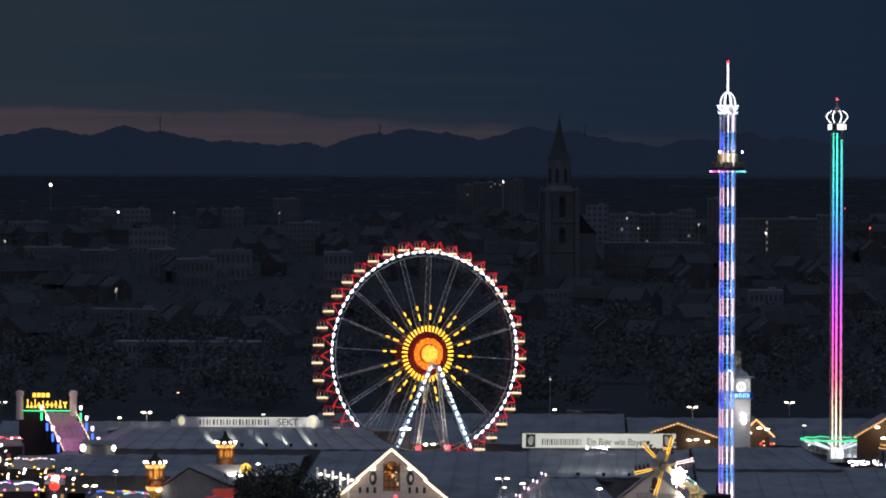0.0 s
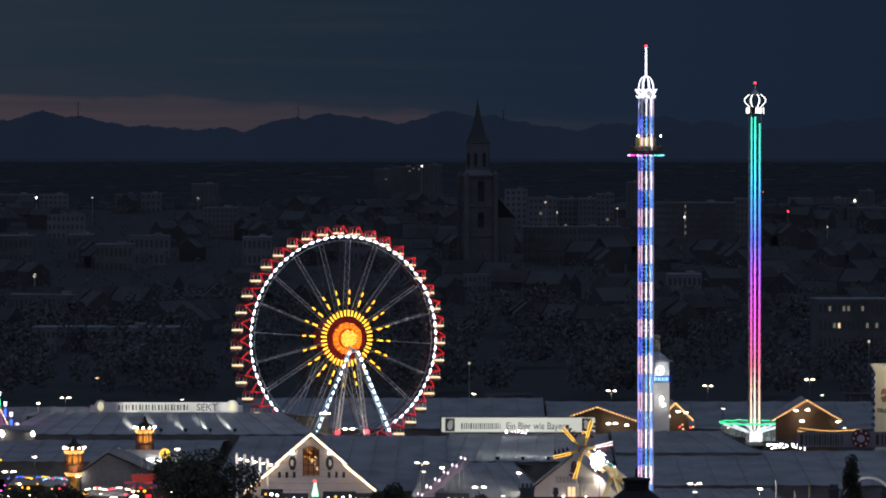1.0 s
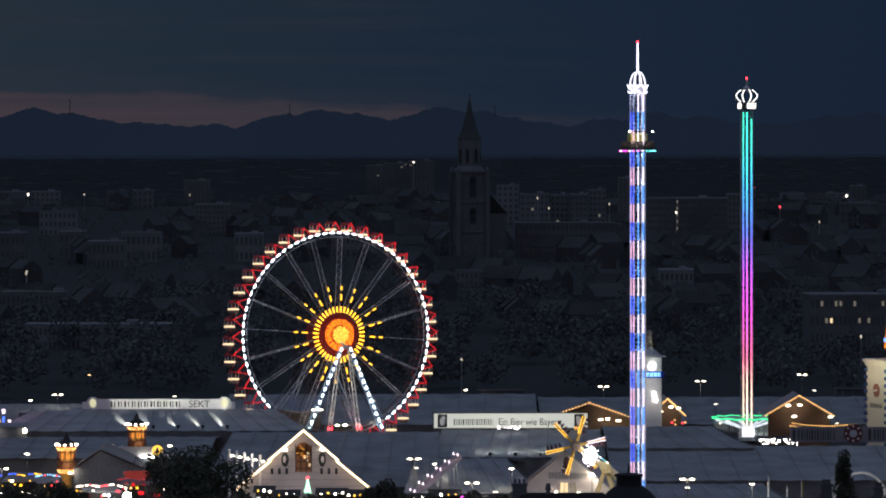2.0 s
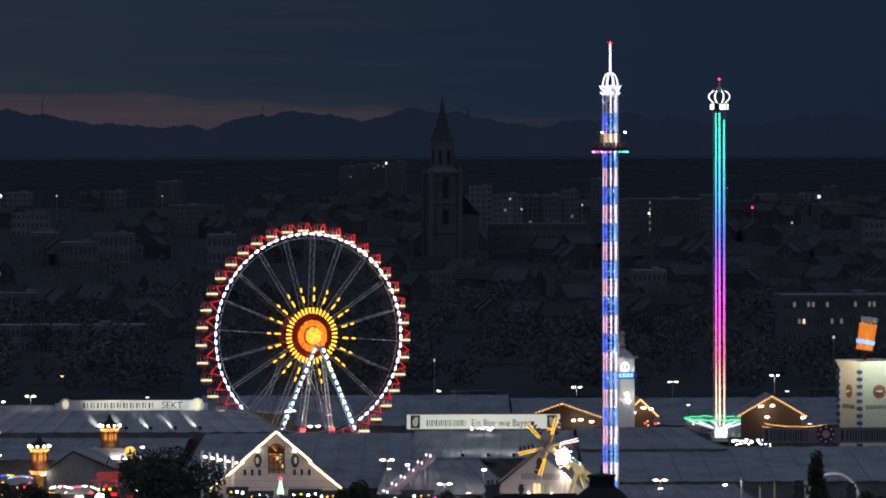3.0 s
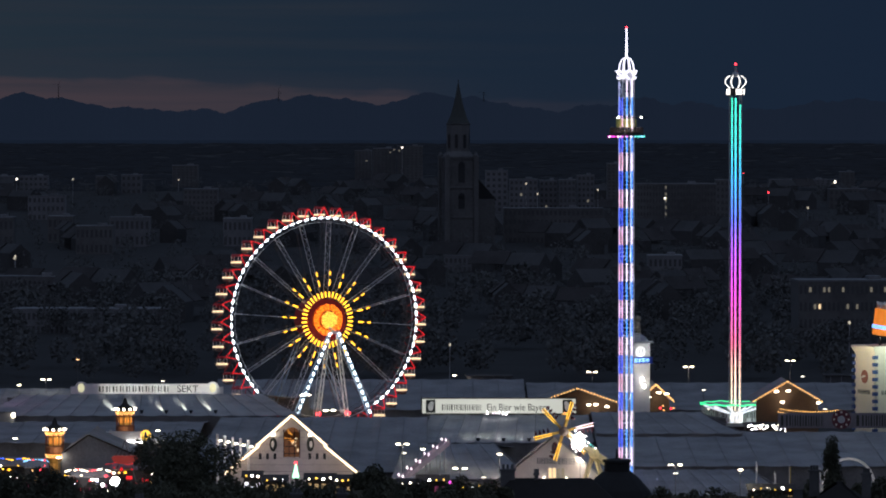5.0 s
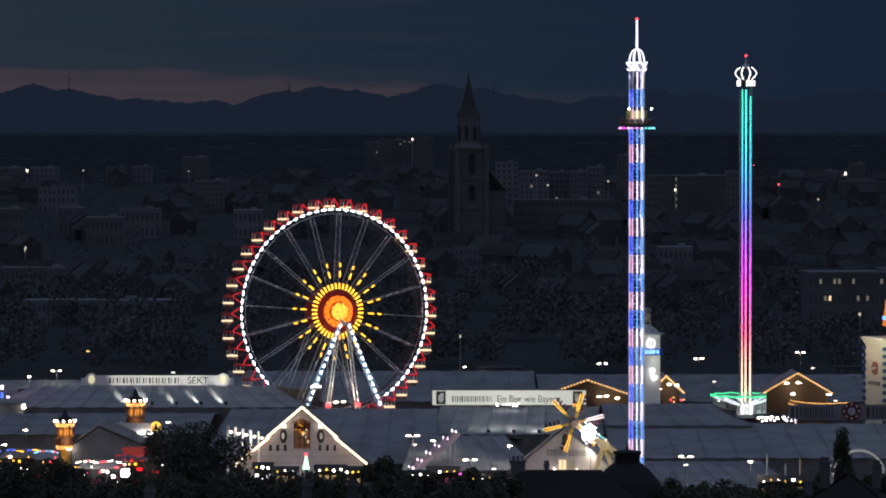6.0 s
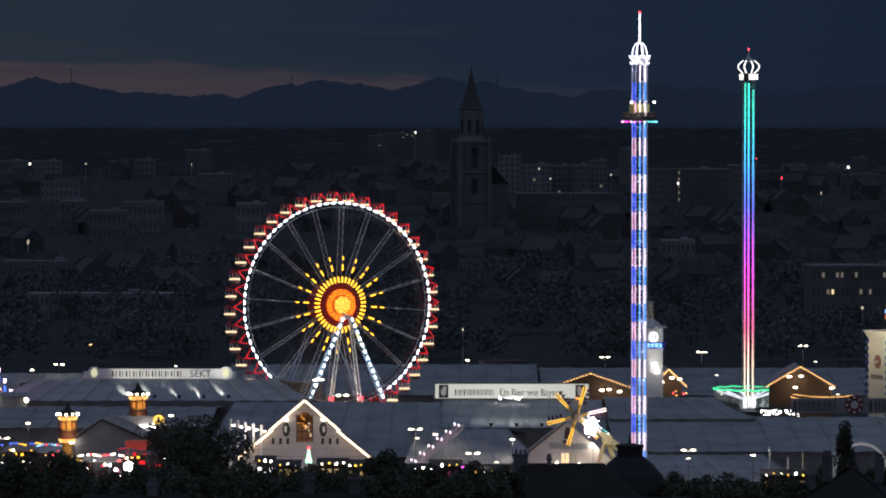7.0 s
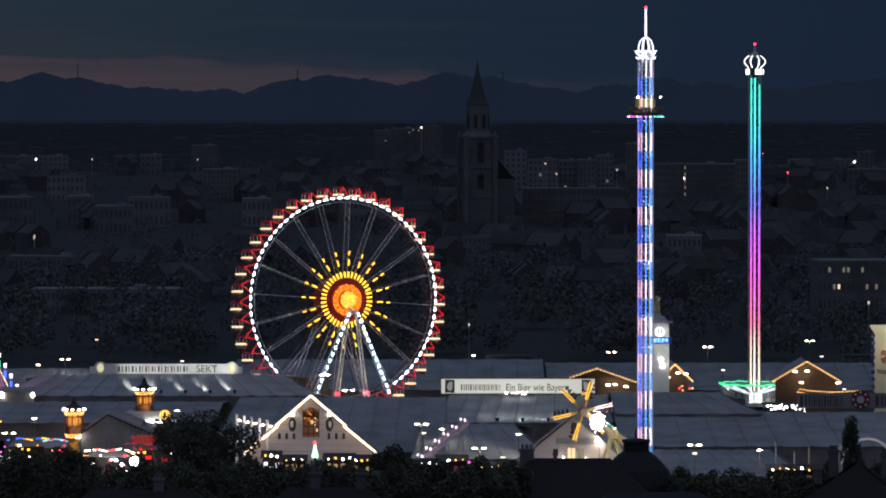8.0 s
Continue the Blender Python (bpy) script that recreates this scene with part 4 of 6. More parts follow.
# ---- church ----
def church():
    D = 2300
    gz = ground_height(D)
    t = thing("church", pose(17.54, D, gz, 0, 0, 12), "dark gothic church with tall pointed spire", "church")
    w = 15.0
    zb = 54.36 - gz
    bm = B()
    box(bm, (0, 0, zb / 2), (w, w, zb))
    part("tower_shaft", bm, M_STONE, t)
    for z in (zb * 0.33, zb * 0.66, zb - 0.6):
        bm = B()
        box(bm, (0, 0, z), (w + 1.2, w + 1.2, 0.9))
        part("string_course", bm, M_STONE, t)
    for sx in (-1, 1):
        for sy in (-1, 1):
            bm = B()
            box(bm, (sx * w / 2, sy * w / 2, zb / 2), (2.4, 2.4, zb))
            part("buttress", bm, M_STONE, t)
            pb = B()
            lathe(pb, ((1.4, 0), (1.4, 0.6), (0.05, 2.6)), 4, (sx * w / 2, sy * w / 2, zb))
            part("pinnacle", pb, M_STONE, t)
    for side in (0, 90, 180, 270):
        for z, h, x in ((zb * 0.71, zb * 0.2, 0.0), (zb * 0.42, zb * 0.14, 0.0)):
            bm = B()
            box(bm, (x, -w / 2 - 0.02, z + h / 2), (3.4, 0.3, h))
            rod(bm, (x, -w / 2 - 0.17, z + h), (x, -w / 2 + 0.13, z + h), 1.7, n=12)
            o = part("belfry_opening", bm, M_PANE, t)
            o.matrix_local = pose(0, 0, 0, 0, 0, side)
    z2 = 71.2 - gz
    bm = B()
    lathe(bm, ((8.4, zb), (6.1, zb + 2.6), (6.1, z2 - 0.6), (6.5, z2 - 0.4), (6.5, z2)), 8)
    part("octagon", bm, M_STONE, t)
    for k in range(8):
        bm = B()
        box(bm, (0, -5.7, zb + 7.4), (1.7, 0.3, 6.2))
        rod(bm, (0, -5.85, zb + 10.5), (0, -5.55, zb + 10.5), 0.85, n=10)
        part("lantern_opening", bm, M_PANE, t).matrix_local = pose(0, 0, 0, 0, 0, 22.5 + 45 * k)
    bm = B()
    lathe(bm, ((6.0, z2), (4.4, z2 + 3.2), (2.7, z2 + 8.6), (1.5, z2 + 14.0), (0.25, 91.45 - gz)), 8)
    rod(bm, (0, 0, 91.16 - gz), (0, 0, 93.46 - gz), 0.2, n=5)
    part("spire", bm, M_SPIRE, t)
    bm = B()
    box(bm, (9, 22, 12), (20, 44, 24))
    part("nave", bm, M_STONE, t)
    bm = B()
    for s in (-1, 1):
        slab(bm, [(9, 0, 36), (9 + s * 11, 0, 23.5), (9 + s * 11, 44, 23.5), (9, 44, 36)], 0.5)
    slab(bm, [(-1, 0.2, 24), (19, 0.2, 24), (9, 0.2, 35.6)], 0.4)
    part("nave_roof", bm, M_SLATE, t)


church()


# ---- details of the gabled tents ----
def gable_details():
    bm = B()
    box(bm, (0, -0.08, 8.39), (2.8, 0.2, 4.6))
    rod(bm, (0, -0.18, 10.15), (0, 0.02, 10.15), 1.4, n=16)
    win = part("arched_window", bm, glow("orange_lit_window", (0.9, 0.36, 0.12), 0.016), gab, "tall arched window lit orange from inside")
    bm = B()
    for x in (-1.45, -0.5, 0.5, 1.45):
        box(bm, (x, -0.22, 8.59), (0.14, 0.12, 5.2))
    for zz in (0, 1.3, 2.6):
        box(bm, (0, -0.22, 6.73 + zz), (2.9, 0.12, 0.14))
    part("window_bars", bm, M_DARKWOOD, win)
    rw = random.Random(17)
    for k in range(16):
        bm = B()
        up = k < 9
        box(bm, (rw.uniform(-1.2, 0.3) if up else rw.uniform(0.1, 1.2), -0.2, rw.uniform(8.6, 10.9) if up else rw.uniform(6.3, 9.6)), (rw.uniform(0.15, 0.5), 0.1, rw.uniform(0.15, 0.6)))
        part("lit_pane", bm, G_GALLERY if up else G_WINDOW, win)
    for s in (-1, 1):
        bm = B()
        ball(bm, (s * 3.4, -0.1, 8.39), (0.72, 0.14, 1.35), 14, 9)
        e = part("oval_emblem", bm, M_TEXT, gab, "dark oval emblem")
        bm = B()
        ball(bm, (s * 3.5, -0.2, 8.39), (0.3, 0.12, 0.62), 10, 7)
        part("emblem_figure", bm, M_WHITE, e)
        bm = B()
        box(bm, (s * 3.4, -0.35, 10.2), (0.62, 0.4, 0.4))
        part("wall_lamp", bm, G_WARM, gab, "warm wall lamp")
        for k in range(3):
            bm = B()
            box(bm, (s * (2.7 + k * 1.35) + (0.6 if s > 0 else -0.4), -0.05, 6.21), (0.5, 0.14, 1.1))
            part("small_window", bm, M_PANE, gab)
    rows = 9
    for i in range(rows):
        zz = 0.9 + i * 1.25
        w = 11.59 * (1 - max(0, zz - 3.4) / 10.6) * 2 - 0.4
        bm = B()
        box(bm, (0, -0.02, zz), (w, 0.05, 0.05))
        part("board_joint", bm, M_SEAM, gab)
    lamp("gable_light", (-26.16, 818, 3.0), 270, (1.0, 0.74, 0.80), 0.6)
    lamp("gable_light", (-21.53, 818, 3.0), 240, (1.0, 0.74, 0.80), 0.6)
    # plain gable: emblem, letter bars, lit windows
    bm = B()
    ball(bm, (0, -0.1, 10.2), (0.6, 0.14, 1.05), 14, 9)
    part("oval_emblem", bm, M_TEXT, gab2, "dark oval emblem")
    letter_bars(gab2, -3.3, 7.35, -0.06, 1.1, (.55, .5, .5, .4, .5, .5, -0.25, .6, .5, .5, .5, .4), M_SEAM, 0.13)
    for x, g2 in ((-0.85, G_WINDOW), (-0.1, G_WINDOW), (0.7, G_DIMWIN), (1.5, G_DIMWIN)):
        bm = B()
        box(bm, (x, -0.08, 5.75), (0.55, 0.16, 1.8))
        part("tall_window", bm, g2, gab2)
    for x in (-1.9, 2.3):
        bm = B()
        ball(bm, (x, -0.4, 4.9), 0.24, 8, 6)
        part("wall_lamp", bm, G_WARM, gab2)
    c, s = math.cos(radians(-20)), math.sin(radians(-20))
    for x in (-3.5, 3.5):
        lamp("gable_light", (gab2.location.x + x * c + 4 * s, 792 + x * s - 5 * c, 2.5), 210, (1.0, 0.84, 0.84), 0.5)


gable_details()


def flag_pillar(x, y, h, label):
    t = thing("banner_pillar", pose(x, y, 0), label, "pillar", "banner pillars")
    bm = B()
    box(bm, (0, 0, h / 2), (0.5, 0.5, h))
    bmesh.ops.bevel(bm, geom=bm.edges[:], offset=0.08, segments=1, affect="EDGES")
    part("shaft", bm, M_WHITE, t)
    bm = B()
    ball(bm, (0.6, -0.2, h - 1.2), (0.3, 0.25, 0.17), 8, 6)
    part("lamp_head", bm, G_WARM, t)


for i in range(5):
    flag_pillar(-38.04 + i * 1.46, 832 - i, 10.03 - 0.2 * i, "white banner pillar with a lamp")
lamp("pillar_light", (-34.98, 826, 8.5), 500, (1.0, 0.9, 0.8), 0.5)


# ---- lamp masts over the fairground ----
def lamp_mast(x, y, h, heads, label, gmat, watts, size=1.0):
    t = thing("lamp_mast", pose(x, y, ground_height(y)), label, "lamp mast", "lamp masts")
    bm = B()
    rod(bm, (0, 0, 0), (0, 0, h), 0.09, 0.05, n=8)
    part("pole", bm, M_DARK_UNLIT_STEEL, t)
    if heads > 1:
        bm = B()
        bar(bm, (-1.1 * size, 0, h - 0.1), (1.1 * size, 0, h - 0.1), 0.07)
        part("cross_arm", bm, M_DARK_UNLIT_STEEL, t)
    for i in range(heads):
        bm = B()
        ball(bm, ((i - (heads - 1) / 2) * 1.95 * size, -0.2, h + 0.05), (0.58 * size, 0.3, 0.17 * size), 10, 6)
        part("lamp_head", bm, gmat, t, "glowing lamp head")
    if watts:
        lamp("mast_light", (x, y - 0.9, h + 0.3), watts * 0.3, (1.0, 0.87, 0.70), 0.5)


mast_label = "thin steel mast with glowing floodlight heads"
for xy, h, n, w in (((-90.84, 1013.57), 9, 1, 1500), ((-86.72, 1037.04), 9, 2, 2500), ((-58.94, 1020.69), 9.5, 1, 0), ((7.12, 1054.12), 9, 1, 2500), ((39.83, 1069.21), 9, 2, 2500),
                    ((64.06, 1092.68), 9, 2, 3000), ((91.09, 1122.81), 9, 2, 3000), ((61.59, 993.35), 9, 1, 0), ((88, 1049.18), 9, 1, 0),
                    ((-3.82, 804.39), 10, 2, 2600), ((-3.54, 809.95), 8, 1, 0), ((-0.21, 820.14), 8, 1, 1800), ((13.52, 807.08), 8, 1, 2200), ((6.18, 772.88), 8, 2, 1800), ((10.15, 765.68), 7, 1, 0),
                    ((27.36, 790.29), 8, 1, 1800), ((43.15, 773.97), 8.5, 2, 2400), ((43.19, 774.62), 7, 1, 0), ((53.92, 768.97), 8, 1, 2600), ((-50.43, 856.6), 9, 1, 1500),
                    ((-75.5, 834.26), 9, 1, 1500), ((-76.49, 795.74), 9, 2, 1500), ((-65.72, 812.61), 7, 1, 900), ((87.96, 989.69), 5, 1, 0), ((-124.95, 1079.52), 9, 2, 2000), ((-52.84, 974.05), 4, 1, 0), ((-69.45, 979.92), 4, 1, 0)):
    lamp_mast(xy[0], xy[1], h, n, mast_label, G_WARM if w else G_LAMPDIM, w, 0.82)
lamp_mast(-88.89, 1160, 7.44, 1, "single lamp on a tall far mast", glow("orange_street_lamp", (1.0, 0.55, 0.25), 2.5), 0, 0.8)


# ---- back row: timber gables with golden chains ----
def timber_gable(D, ax, ay, hw, drop, label, chains=()):
    t = thing("timber_gable", pose(ax, D, 0), label, "beer hall", "timber halls")
    z = ay
    bm = B()
    slab(bm, [(-hw, 0, 0), (hw, 0, 0), (hw, 0, z - drop), (0, 0, z), (-hw, 0, z - drop)], 0.3)
    part("gable_wall", bm, mat("brown_timber_boards", (0.085, 0.055, 0.035), 0.8, bump=0.02), t, "brown timber gable wall")
    for s in (-1, 1):
        bm = B()
        slab(bm, [(0, -1.0, z + 0.3), (s * (hw + 1), -1.0, z - drop - 0.3), (s * (hw + 1), 14, z - drop - 0.3), (0, 14, z + 0.3)], 0.25)
        part("roof", bm, M_CANVAS_DIM, t)
        n = 15
        for i in range(n):
            f = (i + 0.3) / n
            bm = B()
            ball(bm, (s * (hw + 1) * f, -1.2, z + 0.35 - (drop + 0.6) * f), (0.17, 0.15, 0.16), 6, 4)
            part("chain_bulb", bm, G_GOLD, t)
    for x, zz in chains:
        bm = B()
        ball(bm, (x, -1.0, zz), (0.52, 0.25, 0.2), 8, 5)
        part("wall_lamp", bm, G_WARM, t, "warm floodlight")
        lamp("hall_light", (t.location.x + x, D - 2.5, zz), 60, (1.0, 0.75, 0.5), 0.4)


timber_gable(965, 77.68, 12.17, 6.63, 3.86, "brown timber hall edged with golden bulbs", ((-2.4, 10.36), (0.1, 10.48), (-1.1, 8.06), (6.6, 7.94)))
timber_gable(958, 32.6, 11.1, 8.98, 2.87, "brown timber hall edged with golden bulbs", ((2.4, 7.9), (3.9, 8.0), (6.2, 7.6)))
timber_gable(945, 48.55, 12.67, 2.83, 3.07, "small timber hall with warm bulbs", ((0.6, 11.25), (-1.5, 10.31), (2.2, 11.02)))


def bulb_string(name, a, b, n, sag, gm, label, r=0.14):
    t = thing(name, pose(0, 0, 0), label, "light chain", "light chains")
    a, b = Vector(a), Vector(b)
    pts = [a.lerp(b, i / n) - Vector((0, 0, sag * 4 * (i / n) * (1 - i / n))) for i in range(n + 1)]
    bm = B()
    for p, q in zip(pts, pts[1:]):
        rod(bm, p, q, 0.03, n=4)
    part("cable", bm, M_BLACK, t)
    for p in pts:
        bm = B()
        ball(bm, p, r, 6, 4)
        part("bulb", bm, gm, t)


for (x0, z0), (x1, z1) in (((75.72, 7.04), (88.32, 6.8)), ((75.2, 6.44), (85.74, 6.08))):
    bulb_string("bulb_chain", (x0, 957, z0), (x1, 957, z1), 24, 0.5, G_GOLD, "golden chain of small bulbs")


# long dark sign with round emblem, in front of the swing tower's foot
sign = thing("hall_sign", pose(85.14, 893, 7.07), "long dim sign board with dark lettering", "sign")
bm = B()
box(bm, (0, 0, 1.56), (30.14, 0.3, 3.01))
part("board", bm, mat("grey_sign_board", (0.17, 0.155, 0.17), 0.7), sign)
letter_bars(sign, -14.51, 0.5, -0.17, 2.1, (1.5, .8, .8, .9, .9, .8, .8, -.1, .4), M_TEXT, 0.2)
letter_bars(sign, 0.45, 0.5, -0.17, 2.1, (1.6, .8, .9, .9, .8, .9, .7, .5, .4), M_TEXT, 0.2)
bm = B()
rod(bm, (-2.57, -0.4, 1.79), (-2.57, 0.2, 1.79), 1.9, n=26)
em = part("round_emblem", bm, mat("dark_red_emblem", (0.10, 0.02, 0.03), 0.6), sign, "dark red round emblem")
for k in range(8):
    a = k * math.tau / 8
    bm = B()
    rod(bm, (-2.57 + 1.45 * math.cos(a), -0.46, 1.79 + 1.45 * math.sin(a)), (-2.57 + 1.45 * math.cos(a), -0.38, 1.79 + 1.45 * math.sin(a)), 0.22, n=8)
    part("stud", bm, M_CREAM, em)
bm = B()
rod(bm, (-2.57, -0.5, 1.79), (-2.57, -0.38, 1.79), 0.75, n=14)
part("boss", bm, M_STEEL, em)


# ---- stalls ----
def stall(x, y, w, h, gm, label, rows=2, seed=1, roof=None):
    rg = random.Random(seed)
    t = thing("market_stall", pose(x, y, 0), label, "stall", "lit stalls")
    bm = B()
    box(bm, (0, 1.5, h / 2), (w, 3, h))
    part("body", bm, M_DARKWOOD, t)
    bm = B()
    slab(bm, [(-w / 2 - 0.4, -0.8, h - 0.1), (w / 2 + 0.4, -0.8, h - 0.1), (w / 2 + 0.4, 3.2, h + 0.7), (-w / 2 - 0.4, 3.2, h + 0.7)], 0.15)
    part("roof", bm, roof or M_HOUSEROOF, t)
    n = max(3, int(w / 1.1))
    for i in range(n):
        if rg.random() < 0.75:
            bm = B()
            box(bm, (-w / 2 + w * (i + 0.5) / n, -0.1, h * 0.72), (w / n * rg.uniform(0.35, 0.8), 0.2, h * rg.uniform(0.12, 0.24)))
            part("lit_hatch", bm, gm, t, "glowing shop hatch")
    for i in range(n):
        bm = B()
        ball(bm, (-w / 2 + w * (i + 0.5) / n, -0.9, h + rg.uniform(-0.1, 0.25)), rg.uniform(0.13, 0.24), 7, 5)
        part("bulb", bm, rg.choice((G_WARM, G_WHITE, G_YELLOW)), t)
    return t


M_SHOP = glow("warm_shop_front", (1.0, 0.66, 0.30), 0.30)
M_SHOPW = glow("white_shop_front", (0.95, 0.92, 1.0), 1.4)
M_SHOPP = glow("pink_shop_front", (1.0, 0.2, 0.5), 0.05)
t = thing("ticket_hall", pose(68.6, 972, 0), "low dark hall at the swing tower's foot", "hall")
bm = B()
box(bm, (0, 0, 1.25), (14, 4, 2.5))
part("body", bm, M_DARKWOOD, t)
bm = B()
slab(bm, [(-7.3, -2.5, 2.55), (7.3, -2.5, 2.55), (7.3, 2.4, 2.95), (-7.3, 2.4, 2.95)], 0.15)
part("roof", bm, M_TENTWALL, t)
stall(67.99, 902, 7.5, 6.87, M_SHOPW, "bright white stall at the swing tower's foot", seed=2)
stall(63.24, 900, 2.6, 5.42, M_SHOPW, "small bright ticket booth", seed=3)
stall(58.71, 762, 7.4, 5.28, M_SHOP, "warm lit stall between flag poles", seed=4)
for i, (x, y, w, h, gm) in enumerate(((-26.07, 790, 4, 4.76, M_SHOP), (-18.08, 786, 5, 5.36, M_SHOP), (-29.72, 782, 3, 6.06, M_SHOPW), (-14.00, 778, 3, 5.68, M_SHOP), (1.55, 774, 5, 5.98, M_SHOPP), (8.09, 770, 4, 5.23, M_SHOPP), (-2.30, 766, 4, 5.92, M_SHOP))):
    stall(x, y, w, h, gm, "small lit stall with bulbs" if gm is not M_SHOPP else "small stall lit pink with bulbs", seed=10 + i)


# flag poles
def flag_pole(x, y, h, label, flag):
    t = thing("flag_pole", pose(x, y, 0), label, "flag pole", "flag poles")
    bm = B()
    rod(bm, (0, 0, 0), (0, 0, h), 0.09, 0.05, n=8)
    part("pole", bm, M_WHITESTEEL, t)
    bm = B()
    for i in range(8):
        z0, z1 = h - 0.3 - i * 0.6, h - 0.3 - (i + 1) * 0.6
        o0, o1 = 0.12 * math.sin(i * 0.9), 0.12 * math.sin((i + 1) * 0.9)
        slab(bm, [(0.06, o0, z0), (0.22 + o0 * 0.4, o0, z0), (0.22 + o1 * 0.4, o1, z1), (0.06, o1, z1)], 0.02)
    part("banner", bm, flag, t)


flag_pole(56.54, 768, 9.61, "tall pole with limp pale banner", M_WHITE)
flag_pole(62.21, 768, 8.84, "tall pole with limp yellow banner", mat("yellow_cloth", (0.5, 0.36, 0.06), 0.8))
flag_pole(60.02, 772, 7.58, "slim pole with limp pale banner", M_WHITE)

# arched white tent end beside the poplar
t = thing("arched_tent", pose(72.48, 770, 0), "white arched tent end among dark trees", "tent")
bm = B()
n = 14
ro, ri, zc = 4.6, 4.15, 5.5
ends = [math.pi * i / n for i in range(n + 1)]
slab(bm, [(ro * math.cos(a), 0, zc + ro * math.sin(a)) for a in ends] + [(ri * math.cos(a), 0, zc + ri * math.sin(a)) for a in ends[::-1]], 0.5)
part("arch", bm, M_WHITE, t)
bm = B()
for i in range(n):
    a, b = math.pi * i / n, math.pi * (i + 1) / n
    slab(bm, [(4.5 * math.cos(a), 0.3, zc + 4.5 * math.sin(a)), (4.5 * math.cos(b), 0.3, zc + 4.5 * math.sin(b)), (4.5 * math.cos(b), 12, zc + 4.5 * math.sin(b)), (4.5 * math.cos(a), 12, zc + 4.5 * math.sin(a))], 0.1)
part("vault", bm, M_CANVAS, t)
bm = B()
for s in (-1, 1):
    box(bm, (s * 4.1, 6, zc / 2), (0.6, 12, zc))
part("side_wall", bm, M_CANVAS, t)
lamp("arch_light", (71.62, 764, 5.5), 500, (1, 0.95, 0.9), 0.4)


# ---- star ride: yellow arms on a boom ----
def star_ride():
    D = 775
    base = Vector((29.15, D, 0))
    t = thing("star_ride", pose(*base), "yellow star-armed thrill ride with dazzling hub lamps", "ride")
    top, h = Vector((0, 0, 10.5)), Vector((-5.3, -5.0, 14.6))
    yel = mat("bright_yellow_paint", (0.42, 0.26, 0.05), 0.45)
    cream = mat("pale_yellow_leg", (0.75, 0.62, 0.35), 0.5)
    for a in (-2.5, -0.75, 0.75, 2.3):
        bm = B()
        foot = Vector((5.2 * math.sin(a), -5.2 * math.cos(a), 0.1))
        bar(bm, top, foot, 0.62, 0.5)
        part("leg", bm, cream, t, "pale yellow box-section leg")
    bm = B()
    rod(bm, top + Vector((0, -1.9, 0)), top + Vector((0, 1.2, 0)), 0.95, n=18)
    bmesh.ops.bevel(bm, geom=bm.edges[:], offset=0.1, segments=1, affect="EDGES")
    part("pivot_housing", bm, cream, t)
    # boom with a lattice side and a ring-faced counterweight
    along = (h - top).normalized()
    tail = top - along * 6.2 + Vector((0, -2.6, 0))
    bm = B()
    bar(bm, top + Vector((0, -1.6, 0)), h + Vector((0, 0.8, 0)), 0.95, 0.8)
    boom = part("boom", bm, cream, t)
    bm = B()
    bar(bm, top + Vector((0, -1.4, 0)), tail, 1.25, 1.0)
    part("counter_arm", bm, cream, t)
    bm = B()
    rod(bm, tail + Vector((0.4, -0.6, -0.3)), tail + Vector((0.4, 0.6, -0.3)), 1.15, n=22)
    weight = part("counterweight", bm, M_RED, t, "dark red round counterweight")
    bm = B()
    for k in range(20):
        a, b = k * math.tau / 20, (k + 1) * math.tau / 20
        o = tail + Vector((0.4, -0.68, -0.3))
        rod(bm, o + 1.2 * Vector((math.cos(a), 0, math.sin(a))), o + 1.2 * Vector((math.cos(b), 0, math.sin(b))), 0.11, n=5)
    part("weight_ring", bm, G_CROWN, weight, "white light ring")
    for k in range(9):
        p = top.lerp(h, 0.06 + k * 0.08)
        bm = B()
        ball(bm, p + Vector((0.55, -1.8, 0.75)), 0.12, 6, 4)
        part("boom_bulb", bm, G_TEAL if k % 3 else G_WHITE, boom)
    # hub: a short drum with spider plates
    bm = B()
    rod(bm, h + Vector((0, 0.9, 0)), h + Vector((0, -0.5, 0)), 0.6, 0.85, n=18)
    rod(bm, h + Vector((0, -0.5, 0)), h + Vector((0, -0.8, 0)), 0.85, 0.4, n=18)
    part("hub", bm, M_SEAT, t)
    rl = random.Random(6)
    for k in range(34):
        r = 1.75 * math.sqrt((k + 0.5) / 34) * rl.uniform(0.78, 1.2)
        a = k * 2.4
        bm = B()
        ball(bm, h + Vector((2.5 + 0.8 * r * math.cos(a), -2.0 + rl.uniform(-.2, .2), -1.6 + 1.05 * r * math.sin(a))), rl.uniform(0.5, 0.85) * (0.62 - 0.26 * r), 8, 6)
        part("hub_lamp", bm, (G_WHITE, G_WHITE, G_VIOLET, G_WHITE)[k % 4], t, "dazzling white lamp")
    lamp("ride_light", tuple(base + h + Vector((2.6, -3.6, -1.6))), 380, (1, 0.93, 0.84), 0.8)
    lamp("leg_light", (base.x - 0.5, D - 6.5, 3.2), 480, (1.0, 0.84, 0.58), 0.5)
    seat_mat = mat("ride_seat_red", (0.08, 0.02, 0.03), 0.5)
